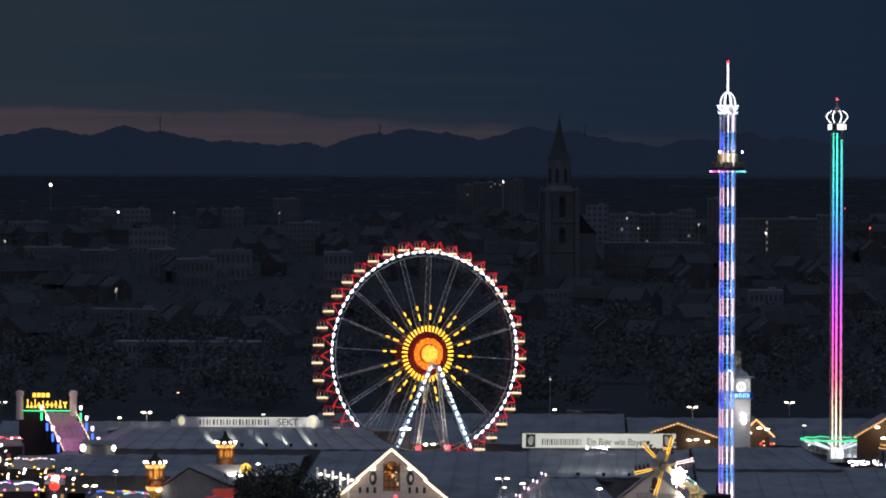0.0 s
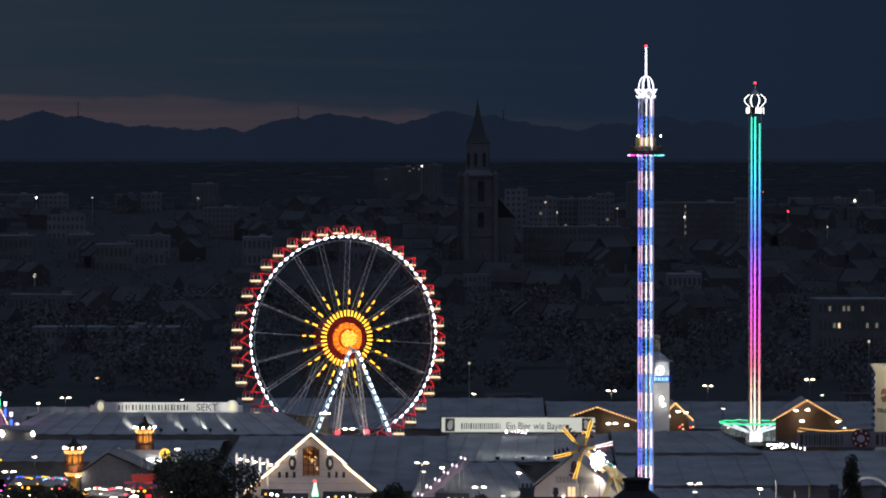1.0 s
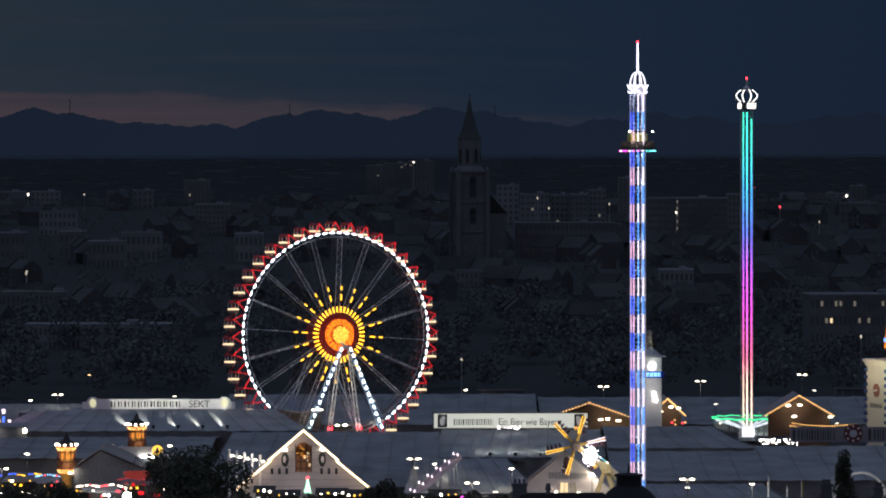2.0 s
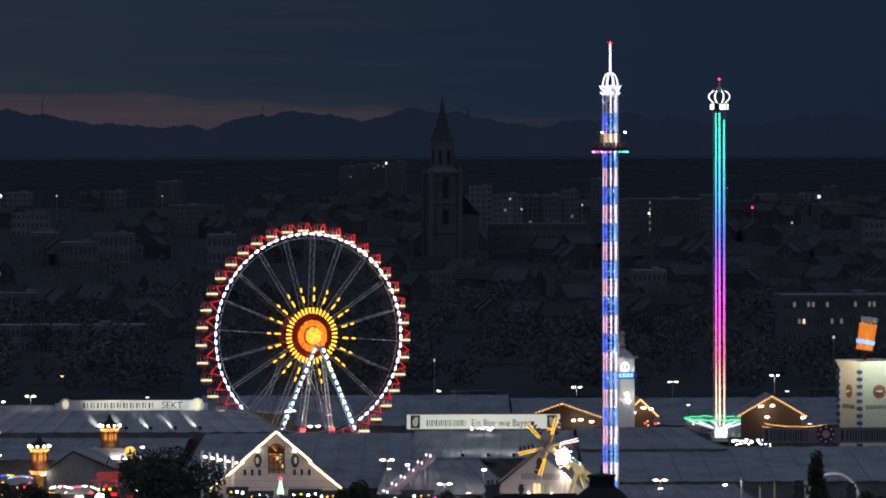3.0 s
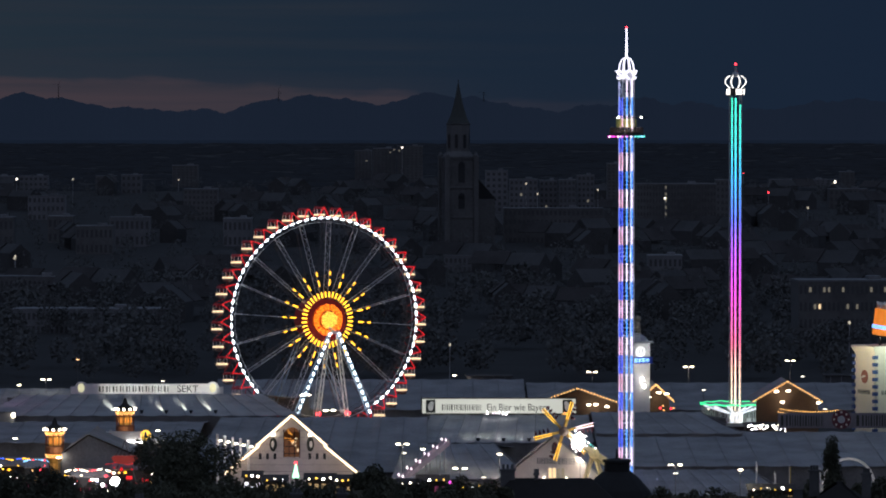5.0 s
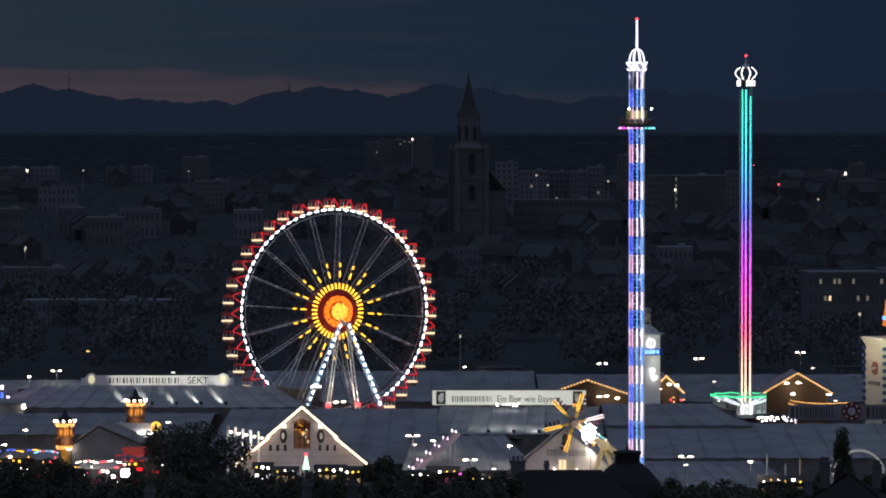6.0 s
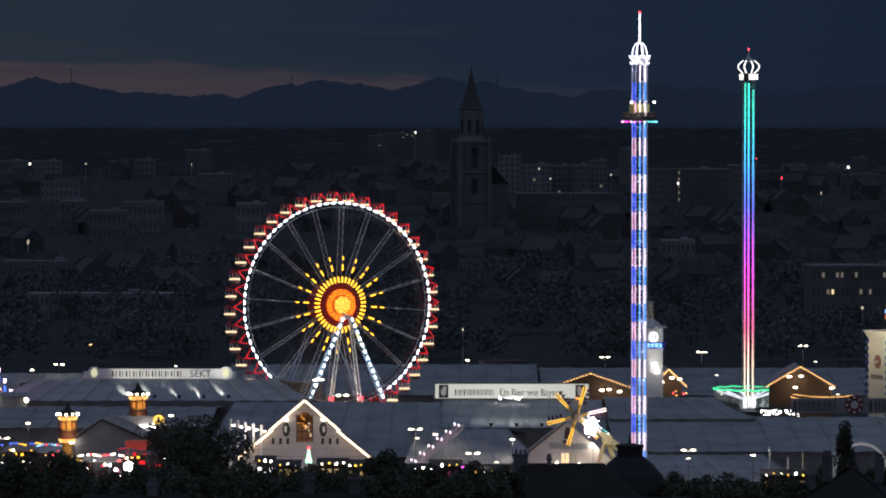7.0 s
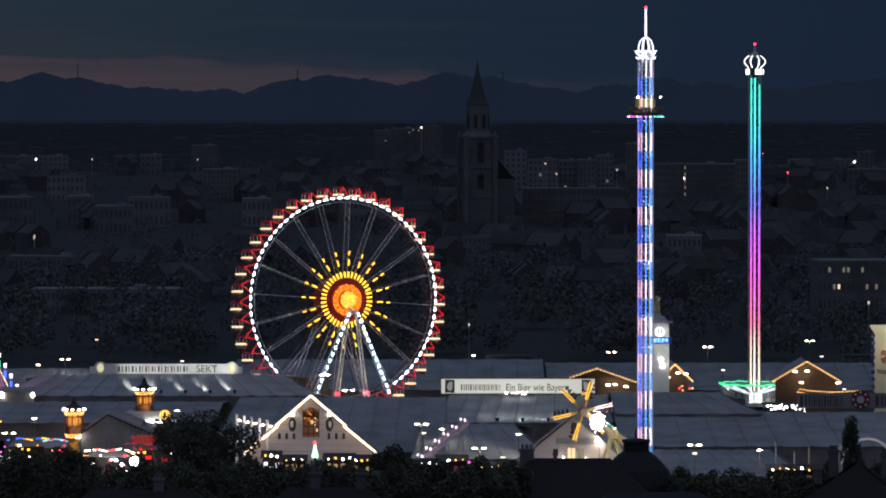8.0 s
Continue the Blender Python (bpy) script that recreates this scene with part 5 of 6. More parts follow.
    for k in range(6):
        a = radians(17 + 60 * k)
        d = Vector((math.sin(a), 0.12 * math.cos(a * 2), math.cos(a)))
        side = Vector((math.cos(a), 0, -math.sin(a)))
        e = h + d * 5.2
        bm = B()
        bar(bm, h + d * 0.8, h + d * 2.2, 0.55, 0.45)
        bar(bm, h + d * 2.0, e, 0.28, 0.3)
        arm = part("arm", bm, yel, t, "yellow tapered arm")
        bm = B()
        for w in (-0.2, 0.12):
            bar(bm, h + d * 2.1 + side * w + Vector((0, -0.3, 0)), e + side * w * 1.5 + Vector((0, -0.3, 0)), 0.11)
        part("light_bar", bm, (G_YELLOW, G_PINKWHITE, G_YELLOW, G_YELLOW, G_YELLOW, G_YELLOW)[k], arm, "glowing yellow light bar" if k != 1 else "glowing pink light bar")
        for j in range(4):
            bm = B()
            box(bm, h + d * (2.6 + 0.72 * j) + side * 0.62 + Vector((0, -0.15, 0)), (0.42, 0.6, 0.5))
            ball(bm, h + d * (2.6 + 0.72 * j) + side * 0.98 + Vector((0, -0.15, 0)), (0.18, 0.2, 0.18), 6, 4)
            part("seat", bm, seat_mat, t)
    bm = B()
    lathe(bm, ((6.0, 0.0), (6.2, 0.5), (6.2, 1.0), (5.6, 1.1)), 24)
    part("platform", bm, M_STEEL, t)
    for k in range(20):
        a = k * math.tau / 20
        bm = B()
        ball(bm, (6.3 * math.cos(a), 6.3 * math.sin(a), 1.0), 0.28, 6, 4)
        part("platform_lamp", bm, (G_WHITE, G_WARM, G_VIOLET)[k % 3], t)


star_ride()


# ---- sloping water ride ramp ----
def ramp_ride():
    t = thing("ramp_ride", pose(-1.92, 806, 0), "steep ride ramp with pinkish lit side panels", "ride")
    lowp, highp = Vector((-4.53, -6, 1.3)), Vector((6.25, 6, 9.48))
    side = Vector((0.25, -1, 0)).normalized()
    bm = B()
    w = side * 1.5
    slab(bm, [lowp - w, highp - w, highp + w, lowp + w], 0.3)
    # Pinkish lighting is tinted into the chute and the side panels.
    part("chute", bm, mat("pink_lit_chute", (0.30, 0.26, 0.29), 0.5), t)
    for s in (-1, 1):
        bm = B()
        slab(bm, [lowp + w * s, highp + w * s, highp + w * s + Vector((0, 0, 1.1)), lowp + w * s + Vector((0, 0, 1.1))], 0.12)
        part("side_panel", bm, mat("pink_lit_panel", (0.34, 0.28, 0.33), 0.5) if s < 0 else bpy.data.materials["pink_lit_panel"], t)
        for i in range(7):
            p = lowp.lerp(highp, (i + 0.5) / 7) + w * s + Vector((0, 0, 1.5))
            bm = B()
            ball(bm, p, (0.15, 0.15, 0.26), 7, 5)
            part("ramp_lamp", bm, G_PINKWHITE, t)
    for i in range(4):
        p = lowp.lerp(highp, (i + 0.8) / 4.2)
        for s in (-1, 1):
            bm = B()
            rod(bm, (p.x + w.x * s, p.y + w.y * s, 0), p + w * s - Vector((0, 0, 0.2)), 0.14, n=6)
            part("trestle_leg", bm, M_STEEL, t)
    lamp("ramp_light", (-1.39, 794, 10.5), 380, (1.0, 0.75, 0.9), 0.4)


ramp_ride()

# green glowing cone tree in front of the gabled tent
t = thing("cone_light", pose(-22.7, 800, 0), "green and white glowing cone with red tip", "decoration")
bm = B()
lathe(bm, ((0.2, 0), (0.2, 4.3)), 8)
part("stem", bm, M_DARK_UNLIT_STEEL, t)
bm = B()
lathe(bm, ((0.5, 0), (0.62, 0.3), (0.4, 1.1), (0.12, 2.6)), 12, (0, 0, 4.3))
part("cone", bm, glow("green_white_cone", (0.42, 1.0, 0.62), 2.2), t)
bm = B()
ball(bm, (0, 0, 7), 0.3, 8, 6)
part("tip", bm, G_REDSPOT, t)


# ---- fairground beside the wine tent ----
def pagoda(x, y, z_top, label):
    """A small round tower: a crown of bulbs over two golden flared galleries."""
    t = thing("pagoda_tower", pose(x, y, 0), label, "tower", "small lit towers")
    gold = mat("golden_paint", (0.62, 0.33, 0.08), 0.5) if "golden_paint" not in bpy.data.materials else bpy.data.materials["golden_paint"]
    rust = mat("red_brown_paint", (0.20, 0.075, 0.035), 0.6) if "red_brown_paint" not in bpy.data.materials else bpy.data.materials["red_brown_paint"]
    bm = B()
    lathe(bm, ((0.95, 0), (0.95, z_top - 6.2), (1.55, z_top - 4.7), (1.6, z_top - 4.5)), 16)
    part("shaft", bm, gold, t, "golden flared shaft")
    bm = B()
    lathe(bm, ((1.65, z_top - 4.5), (1.75, z_top - 4.3), (1.75, z_top - 3.3), (1.6, z_top - 3.1)), 16)
    part("lower_gallery", bm, rust, t, "red-brown gallery parapet")
    bm = B()
    lathe(bm, ((1.15, z_top - 3.1), (1.15, z_top - 1.5), (1.7, z_top - 0.6), (1.8, z_top - 0.4)), 16)
    part("upper_gallery", bm, gold, t, "golden flared gallery")
    bm = B()
    lathe(bm, ((1.75, z_top - 0.4), (1.4, z_top + 0.25), (0.6, z_top + 0.8), (0.15, z_top + 2.0)), 16)
    part("roof", bm, M_SLATE, t, "dark pointed roof")
    for k in range(10):
        a = k * math.tau / 10 + 0.25
        c, q = math.cos(a), math.sin(a)
        bm = B()
        ball(bm, (1.95 * c, 1.95 * q, z_top - 0.1), 0.23, 8, 6)
        part("bulb", bm, G_WARM, t, "large warm white bulb")
        bm = B()
        box(bm, (0, -1.18, z_top - 2.2), (0.42, 0.12, 0.95))
        part("gallery_light", bm, G_GALLERY, t, "amber lit gallery window").matrix_local = pose(0, 0, 0, 0, 0, 36 * k)
        bm = B()
        rod(bm, (1.62 * c, 1.62 * q, z_top - 3.1), (1.62 * c, 1.62 * q, z_top - 1.0), 0.09, n=6)
        part("gallery_post", bm, rust, t)
    for name, r, z, n in (("eave_lights", 1.72, -0.75, 22), ("eave_lights", 1.5, -1.05, 20), ("shaft_lights", 1.6, -4.75, 20), ("shaft_lights", 1.42, -5.1, 18)):
        bm = B()
        for k in range(n):
            a = k * math.tau / n
            ball(bm, (r * math.cos(a), r * math.sin(a), z_top + z), 0.14, 6, 4)
        part(name, bm, G_GOLD, t, "ring of small golden bulbs")["kind"] = "stuff"
    lamp("pagoda_light", (x + 0.6, y - 3.4, z_top - 3.6), 130, (1.0, 0.72, 0.36), 0.3)


pagoda(-55.68, 842, 14.16, "golden lit round tower with dark cap")
pagoda(-66.87, 818, 11.93, "golden lit round tower with white bulbs")

# low white lit building with a yellow emblem
t = thing("lit_pavilion", pose(-55.22, 832, 0), "low white lit pavilion with pointed panel", "pavilion")
bm = B()
box(bm, (0, 2, 8.63 / 2), (7.4, 4, 8.63))
part("body", bm, M_DARKWOOD, t)
bm = B()
box(bm, (0, -0.2, 9.57), (6.8, 0.3, 1.9))
slab(bm, [(-3.3, -0.4, 9.57), (-1.6, -0.4, 9.57), (-2.45, -0.4, 10.92)], 0.3)
fascia = part("fascia", bm, M_WHITE, t, "white fascia")
bm = B()
rod(bm, (-3.3, -0.6, 8.74), (3.4, -0.6, 8.63), 0.16, n=6)
part("light_bar", bm, G_WHITE, t)
bm = B()
slab(bm, [(-2.9, -0.5, 9.46), (-2.45, -0.5, 8.94), (-2.0, -0.5, 9.46), (-2.45, -0.5, 10.3)], 0.08)
part("diamond", bm, M_RED, fascia)
t = thing("crown_sign", pose(-51.03, 828, 0), "round yellow neon sign on a post", "sign")
bm = B()
rod(bm, (0, 0.1, 0), (0, 0.1, 9.83), 0.14, n=8)
part("post", bm, M_BLACK, t)
for r, w in ((0.85, 1.0), (0.85, 0.45)):
    bm = B()
    for k in range(18):
        a, b = k * math.tau / 18, (k + 1) * math.tau / 18
        rod(bm, (r * w * math.cos(a), 0, 10.04 + r * math.sin(a)), (r * w * math.cos(b), 0, 10.04 + r * math.sin(b)), 0.13, n=5)
    part("neon_ring", bm, G_YELLOW, t)

# hall with brown verge
t = thing("verge_tent", pose(-58.77, 812, 0), "dark canvas tent with brown verge boards", "tent")
hw, za, ze = 6.29, 11.2, 7.86
for s in (-1, 1):
    bm = B()
    slab(bm, [(-1.5, 0, za), (s * hw, 0, ze), (s * hw, 22, ze), (-1.5, 22, za)], 0.2)
    part("roof", bm, M_CANVAS_DIM, t)
    bm = B()
    bar(bm, (-1.5, -0.3, za), (s * hw, -0.3, ze), 0.35, 0.3)
    part("verge_board", bm, M_DARKWOOD, t)
bm = B()
slab(bm, [(-hw, 0.1, 0), (hw, 0.1, 0), (hw, 0.1, ze - 0.1), (-1.5, 0.1, za - 0.1), (-hw, 0.1, ze - 0.1)], 0.2)
part("front", bm, M_CANVAS_DIM, t)


# giant slide with a lit sign on top
def slide_ride():
    D = 945
    zt = 13.97
    t = thing("giant_slide", pose(-99.93, D, 0), "giant carpet slide with lit sign and pink-lit lanes", "ride")
    bm = B()
    box(bm, (0, 3, zt / 2), (11.81, 6, zt))
    part("tower", bm, M_DARKWOOD, t)
    for x in (-5.67, 5.55):
        bm = B()
        lathe(bm, ((0.8, zt - 1.5), (0.75, zt + 3.4), (0.9, zt + 3.6), (0.9, zt + 4.2), (0.5, zt + 4.6)), 12, (x, -0.6, 0))
        part("pillar", bm, M_CREAM, t, "pale round pillar")
    rg = random.Random(8)
    x = -4.25
    while x < 4.25:
        w = rg.uniform(0.5, 0.9)
        bm = B()
        hgt = rg.uniform(1.2, 1.9)
        box(bm, (x + w / 2, -0.9, zt + 0.9 + hgt / 2), (w * 0.35, 0.3, hgt))
        box(bm, (x + w / 2, -0.9, zt + 0.9 + hgt * rg.choice((0.15, 0.5, 0.9))), (w, 0.3, 0.35))
        part("letter_bar", bm, G_YELLOW, t, "glowing yellow letter bar")
        x += w + 0.18
    bm = B()
    for k in range(4):
        box(bm, (-2.6 + k * 0.95, -0.9, zt + 3.6), (0.7, 0.3, 0.9))
    part("upper_letters", bm, G_YELLOW, t)
    bm = B()
    box(bm, (0, -1.0, zt + 0.35), (9.92, 0.3, 0.2))
    part("neon_line", bm, G_GREEN, t, "green neon line")
    # Pink of the coloured lighting is put into the lane colour.
    pink = mat("pink_lit_slide_surface", (0.34, 0.19, 0.28), 0.5)
    for lane in range(5):
        bm = B()
        x0, x1 = -0.5 + lane * 1.25, -0.5 + (lane + 1) * 1.25 - 0.08
        pts = []
        for i in range(13):
            f = i / 12
            y = -26 * f
            z = zt - 0.2 - (zt - 5.8) * f - 0.45 * math.sin(f * math.tau * 2.5)
            pts.append((x0 + 8.2 * f * 0.9, x1 + 8.2 * f * 0.9, y, z))
        for a, b in zip(pts, pts[1:]):
            slab(bm, [(a[0], a[2], a[3]), (a[1], a[2], a[3]), (b[1], b[2], b[3]), (b[0], b[2], b[3])], 0.15)
        part("lane", bm, pink, t)
    for s in (0, 1):
        for i in range(26):
            f = i / 26
            bm = B()
            ball(bm, (-0.6 + s * 6.4 + 7.4 * f, -26 * f, zt + 0.5 - (zt - 5.8) * f), 0.15, 6, 4)
            part("edge_bulb", bm, G_PINKWHITE if i % 2 else G_GOLD, t)
        for i in range(4):
            f = (i + 0.3) / 4
            p = (-1.5 + s * 8.2 + 7.4 * f, -26 * f)
            zz = zt - 1.2 - (zt - 6.8) * f
            bm = B()
            rod(bm, (*p, 0), (*p, zz + 1.2), 0.12, n=6)
            part("lamp_post", bm, M_BLACK, t)
            bm = B()
            rod(bm, (*p, zz + 0.1), (*p, zz + 1.7), 0.24, n=8)
            part("tube_lamp", bm, G_BLUE if i else G_GREEN, t, "blue tube lamp")
            bm = B()
            rod(bm, (*p, zz + 2.3), (*p, zz + 3.2), 0.25, 0.36, n=8)
            part("lantern", bm, G_PINKWHITE, t)
    lamp("slide_light", (t.location.x + 7, D - 19, 14.5), 900, (1.0, 0.35, 0.75), 0.5)
    lamp("slide_light", (t.location.x + 3, D - 7, 18.5), 380, (1.0, 0.60, 0.55), 0.5)


slide_ride()


# canvas booth below the slide, a lamp at each end
t = thing("canvas_booth", pose(-85.22, 903, 0), "dark canvas booth with a bright lamp at each end", "booth")
bm = B()
box(bm, (0, 2, 9.8 / 2), (6.4, 4, 9.8))
bmesh.ops.bevel(bm, geom=bm.edges[:], offset=0.3, segments=2, affect="EDGES")
part("body", bm, M_CANVAS_DIM, t)
bm = B()
slab(bm, [(-3.6, -0.6, 10.03), (3.6, -0.6, 9.8), (3.4, 4.4, 10.48), (-3.4, 4.4, 10.59)], 0.15)
part("roof", bm, M_CANVAS_DIM, t)
for x, s in ((-3.0, 0.55), (3.2, 0.42)):
    bm = B()
    ball(bm, (x, -0.6, 9.13), (s, 0.3, s * 1.3), 8, 6)
    part("booth_lamp", bm, G_WARM, t)
t = thing("red_balloon_lamp", pose(-83.1, 798, 0), "round red glowing lamp with white cap on a post", "lamp")
bm = B()
rod(bm, (0, 0.2, 0), (0, 0.2, 8.84), 0.1, n=8)
part("post", bm, M_BLACK, t)
bm = B()
ball(bm, (0, 0, 8.84), (0.95, 0.7, 0.85), 12, 8)
part("globe", bm, glow("red_globe", (1.0, 0.07, 0.04), 0.9), t)
bm = B()
box(bm, (0.2, 0, 10.24), (1.2, 0.4, 0.8))
part("cap", bm, G_WHITE, t)


# neon-lit rides at the bottom edge of the fairground
def neon_ride(x, y, w, zb, gm, gm2, label, seed):
    """A ride front: dark body, a broken neon line of short tubes, rows of bulbs and a small sign."""
    rg = random.Random(seed)
    t = thing("neon_ride", pose(x, y, 0), label, "ride", "neon rides")
    bm = B()
    box(bm, (0, 2, zb * 0.45), (w * 0.9, 4, zb * 0.9))
    part("body", bm, M_BLACK, t)
    bm = B()
    slab(bm, [(-w * 0.48, -0.3, zb * 0.88), (w * 0.48, -0.3, zb * 0.88), (w * 0.3, 3, zb * 1.05), (-w * 0.3, 3, zb * 1.05)], 0.15)
    part("canopy", bm, M_CANVAS_DIM, t)
    n = max(9, int(w * 2.0))
    arcs = max(1, round(w / 4))
    for i in range(n):
        if rg.random() < 0.12:
            continue
        za, zc = [zb + 0.35 * abs(math.sin(math.pi * arcs * f / n)) for f in (i, i + 1)]
        bm = B()
        rod(bm, (-w / 2 + w * i / n, -0.4, za), (-w / 2 + w * (i + rg.uniform(0.6, 0.96)) / n, -0.4, zc + rg.uniform(-0.1, 0.1)), rg.uniform(0.05, 0.12), n=6)
        part("neon_tube", bm, gm if rg.random() < 0.75 else gm2, t)
    for i in range(int(w * 2.2)):
        bm = B()
        s = rg.uniform(0.10, 0.22)
        ball(bm, (rg.uniform(-w / 2, w / 2), -0.6, zb * rg.choice((0.35, 0.55, 0.8, 0.9)) + rg.uniform(-0.2, 0.2)), (s * rg.uniform(1, 1.8), 0.2, s), 6, 4)
        part("bulb", bm, rg.choice((gm2, G_WARM, G_GOLD, gm2, G_AMBER)), t)
    for i in range(3):
        bm = B()
        box(bm, (-w / 2 + w * (i + 0.5) / 3, -0.3, zb * rg.uniform(0.5, 0.75)), (w / 8, 0.2, zb * 0.09))
        part("sign_panel", bm, rg.choice((gm2, M_SHOP, M_SHOPP)), t)


neon_ride(-71.99, 790, 8.5, 8.22, G_BLUE, G_AMBER, "ride front outlined in blue neon", 3)
neon_ride(-67.31, 785, 4.5, 8.38, G_CYAN, G_REDSPOT, "small ride with blue sign and red bulbs", 5)
neon_ride(-73.73, 770, 9.0, 6.58, G_WARM, G_AMBER, "low ride front with orange bulbs", 9)
neon_ride(-89.04, 815, 9.0, 12.33, G_PINKWHITE, G_AMBER, "ride front with white and orange neon lettering", 11)
neon_ride(-88.78, 790, 8.0, 9.7, G_VIOLET, G_MAGENTA, "ride front with large white neon arch", 12)
neon_ride(-83.2, 800, 4.0, 10.3, G_REDSPOT, G_WHITE, "booth with round red lit sign", 14)
neon_ride(-102.83, 900, 6.0, 11, G_REDSPOT, G_WARM, "booth with red and white bulbs", 16)
neon_ride(-57.77, 778, 8.0, 7.14, G_WARM, G_REDSPOT, "stall front with pale letter lights", 21)
neon_ride(-52.2, 800, 8.5, 6.7, G_RED, G_RED, "dark ride front with red neon line", 23)

# swinging boat lit red, hung between two posts
t = thing("swing_boat", pose(-53.0, 800, 0), "red lit swinging boat ride between dark posts", "ride")
bm = B()
hull = [(2.3 * math.cos(a), 1.3 * math.sin(a)) for a in [math.pi + math.pi * i / 10 for i in range(11)]]
slab(bm, [(x, -0.7, 8.0 + z * 0.9) for x, z in hull] + [(1.9, -0.7, 8.3), (-1.9, -0.7, 8.3)], 1.4)
# Red light on the hull is put in as emission.
boat = part("hull", bm, glow("red_lit_hull", (1.0, 0.07, 0.05), 0.12), t, "red glowing hull")
for i in range(5):
    bm = B()
    box(bm, (-1.5 + 0.75 * i, 0, 8.4), (0.3, 0.9, 0.5))
    part("bench", bm, M_SEAT, boat)
for sx in (-1, 1):
    bm = B()
    bar(bm, (sx * 3.0, 0, 0), (0, 0, 11.0), 0.2)
    part("post", bm, M_DARK_UNLIT_STEEL, t)
    bm = B()
    bar(bm, (sx * 1.7, 0, 8.2), (0, 0, 10.9), 0.12)
    part("hanger", bm, M_DARK_UNLIT_STEEL, t)

# dazzling work light behind the trees
t = thing("work_light", pose(-52.46, 768, 0), "dazzling white work light on a pole", "work light")
bm = B()
rod(bm, (0, 0.3, 0), (0, 0.3, 6.15), 0.08, n=8)
part("pole", bm, M_BLACK, t)
bm = B()
ball(bm, (0, 0, 6.15), (0.85, 0.4, 0.8), 14, 9)
part("lamp_head", bm, glow("dazzling_white", (1, 1, 0.98), 40.0), t)
lamp("work_lamp", (-52.18, 765.5, 6.5), 7500, (1, 1, 0.96), 0.8)
for lx, lz in ((-59.7, 5.3), (-55.9, 6.1), (-54.9, 5.3), (-61.2, 5.1)):
    t = thing("small_lamp", pose(lx, 772, 0), "small white lamp on a pole", "lamp", "small lamps")
    bm = B()
    rod(bm, (0, 0, 0), (0, 0, lz), 0.05, n=6)
    part("pole", bm, M_BLACK, t)
    bm = B()
    ball(bm, (0, -0.2, lz), 0.3, 8, 6)
    part("lamp_head", bm, G_WHITE if lx != -55.9 else G_VIOLET, t)


# scattered small bulbs and booth lights in the lanes between the tents
def lane_lights(name, x0, x1, y0, y1, zlo, zhi, n, mats, seed, label, rail=False):
    rg = random.Random(seed)
    for gm in mats:
        t = thing(name, pose(0, 0, 0), label, "lights", "lane lights", "stuff")
        bm = B()
        for i in range(n):
            x, y, z = rg.uniform(x0, x1), rg.uniform(y0, y1), rg.uniform(zlo, zhi)
            s = rg.uniform(0.12, 0.2 if rail else 0.3)
            ball(bm, (x, y, z), (s * 0.7 * rg.uniform(1, 2), s, s * 0.7), 6, 4)
        part("bulbs", bm, gm, t)["kind"] = "stuff"
        bm = B()
        if rail:
            bar(bm, (x0, y1 + 0.2, zlo), (x1, y1 + 0.2, zlo), 0.08)
            for x in (x0, x1):
                rod(bm, (x, y1 + 0.2, 0), (x, y1 + 0.2, zlo), 0.06, n=6)
            part("rail", bm, M_STEEL, t)
        else:
            box(bm, ((x0 + x1) / 2, y1 + 0.4, zlo / 2), (x1 - x0, 0.4, zlo))
            part("fence", bm, M_DARKWOOD, t)


lane_lights("lane_bulbs", -83.7, -29.7, 898, 903, 4.5, 6.5, 9, (G_WARM, G_AMBER), 4, "scattered warm bulbs along a booth row")
lane_lights("lane_bulbs", 41.38, 58.82, 926, 932, 5.0, 9.5, 8, (G_WARM, G_GOLD, G_REDSPOT), 7, "scattered warm bulbs along a booth row")
lane_lights("lane_bulbs", 69.69, 92.31, 902, 906, 4.0, 6.0, 8, (G_GOLD, G_WARM), 9, "scattered golden bulbs along a booth row")
lane_lights("lane_bulbs", 8.84, 29.76, 926, 930, 8.0, 9.3, 5, (G_VIOLET, G_REDSPOT, G_AMBER), 12, "scattered coloured bulbs behind the sign")
lane_lights("booth_bulbs", 65.0, 72.2, 898.5, 899.4, 6.4, 7.5, 11, (G_WHITE, G_VIOLET, G_WARM), 41, "bright white bulbs of a booth row", True)
lane_lights("booth_bulbs", -101, -79, 806, 812, 6.5, 11.5, 12, (G_WARM, G_GOLD, G_WHITE, G_AMBER), 43, "crowded warm bulbs of fairground booths")
lane_lights("lane_bulbs", 12.2, 16.8, 900.2, 901.2, 9.35, 9.95, 9, (G_WHITE, G_PINKWHITE), 27, "cluster of bright white bulbs under the slogan sign", True)
lane_lights("lane_bulbs", 27.6, 29.2, 900.2, 901.2, 9.3, 9.9, 6, (G_AMBER, G_ORANGE), 28, "cluster of orange bulbs under the slogan sign", True)
lane_lights("lane_bulbs", -4.3, 9.38, 776, 784, 3.0, 5.5, 16, (G_MAGENTA, G_PINKWHITE, G_REDSPOT), 15, "scattered pink bulbs of a ride")
lane_lights("lane_bulbs", -93.4, -67.4, 795, 805, 2.0, 6.5, 18, (G_WARM, G_REDSPOT, G_MAGENTA, G_BLUE), 18, "scattered coloured bulbs of fairground rides")
lane_lights("lane_bulbs", -30.42, -8.14, 772, 778, 2.0, 3.6, 10, (G_WARM, G_GOLD), 19, "scattered warm bulbs along a booth row")


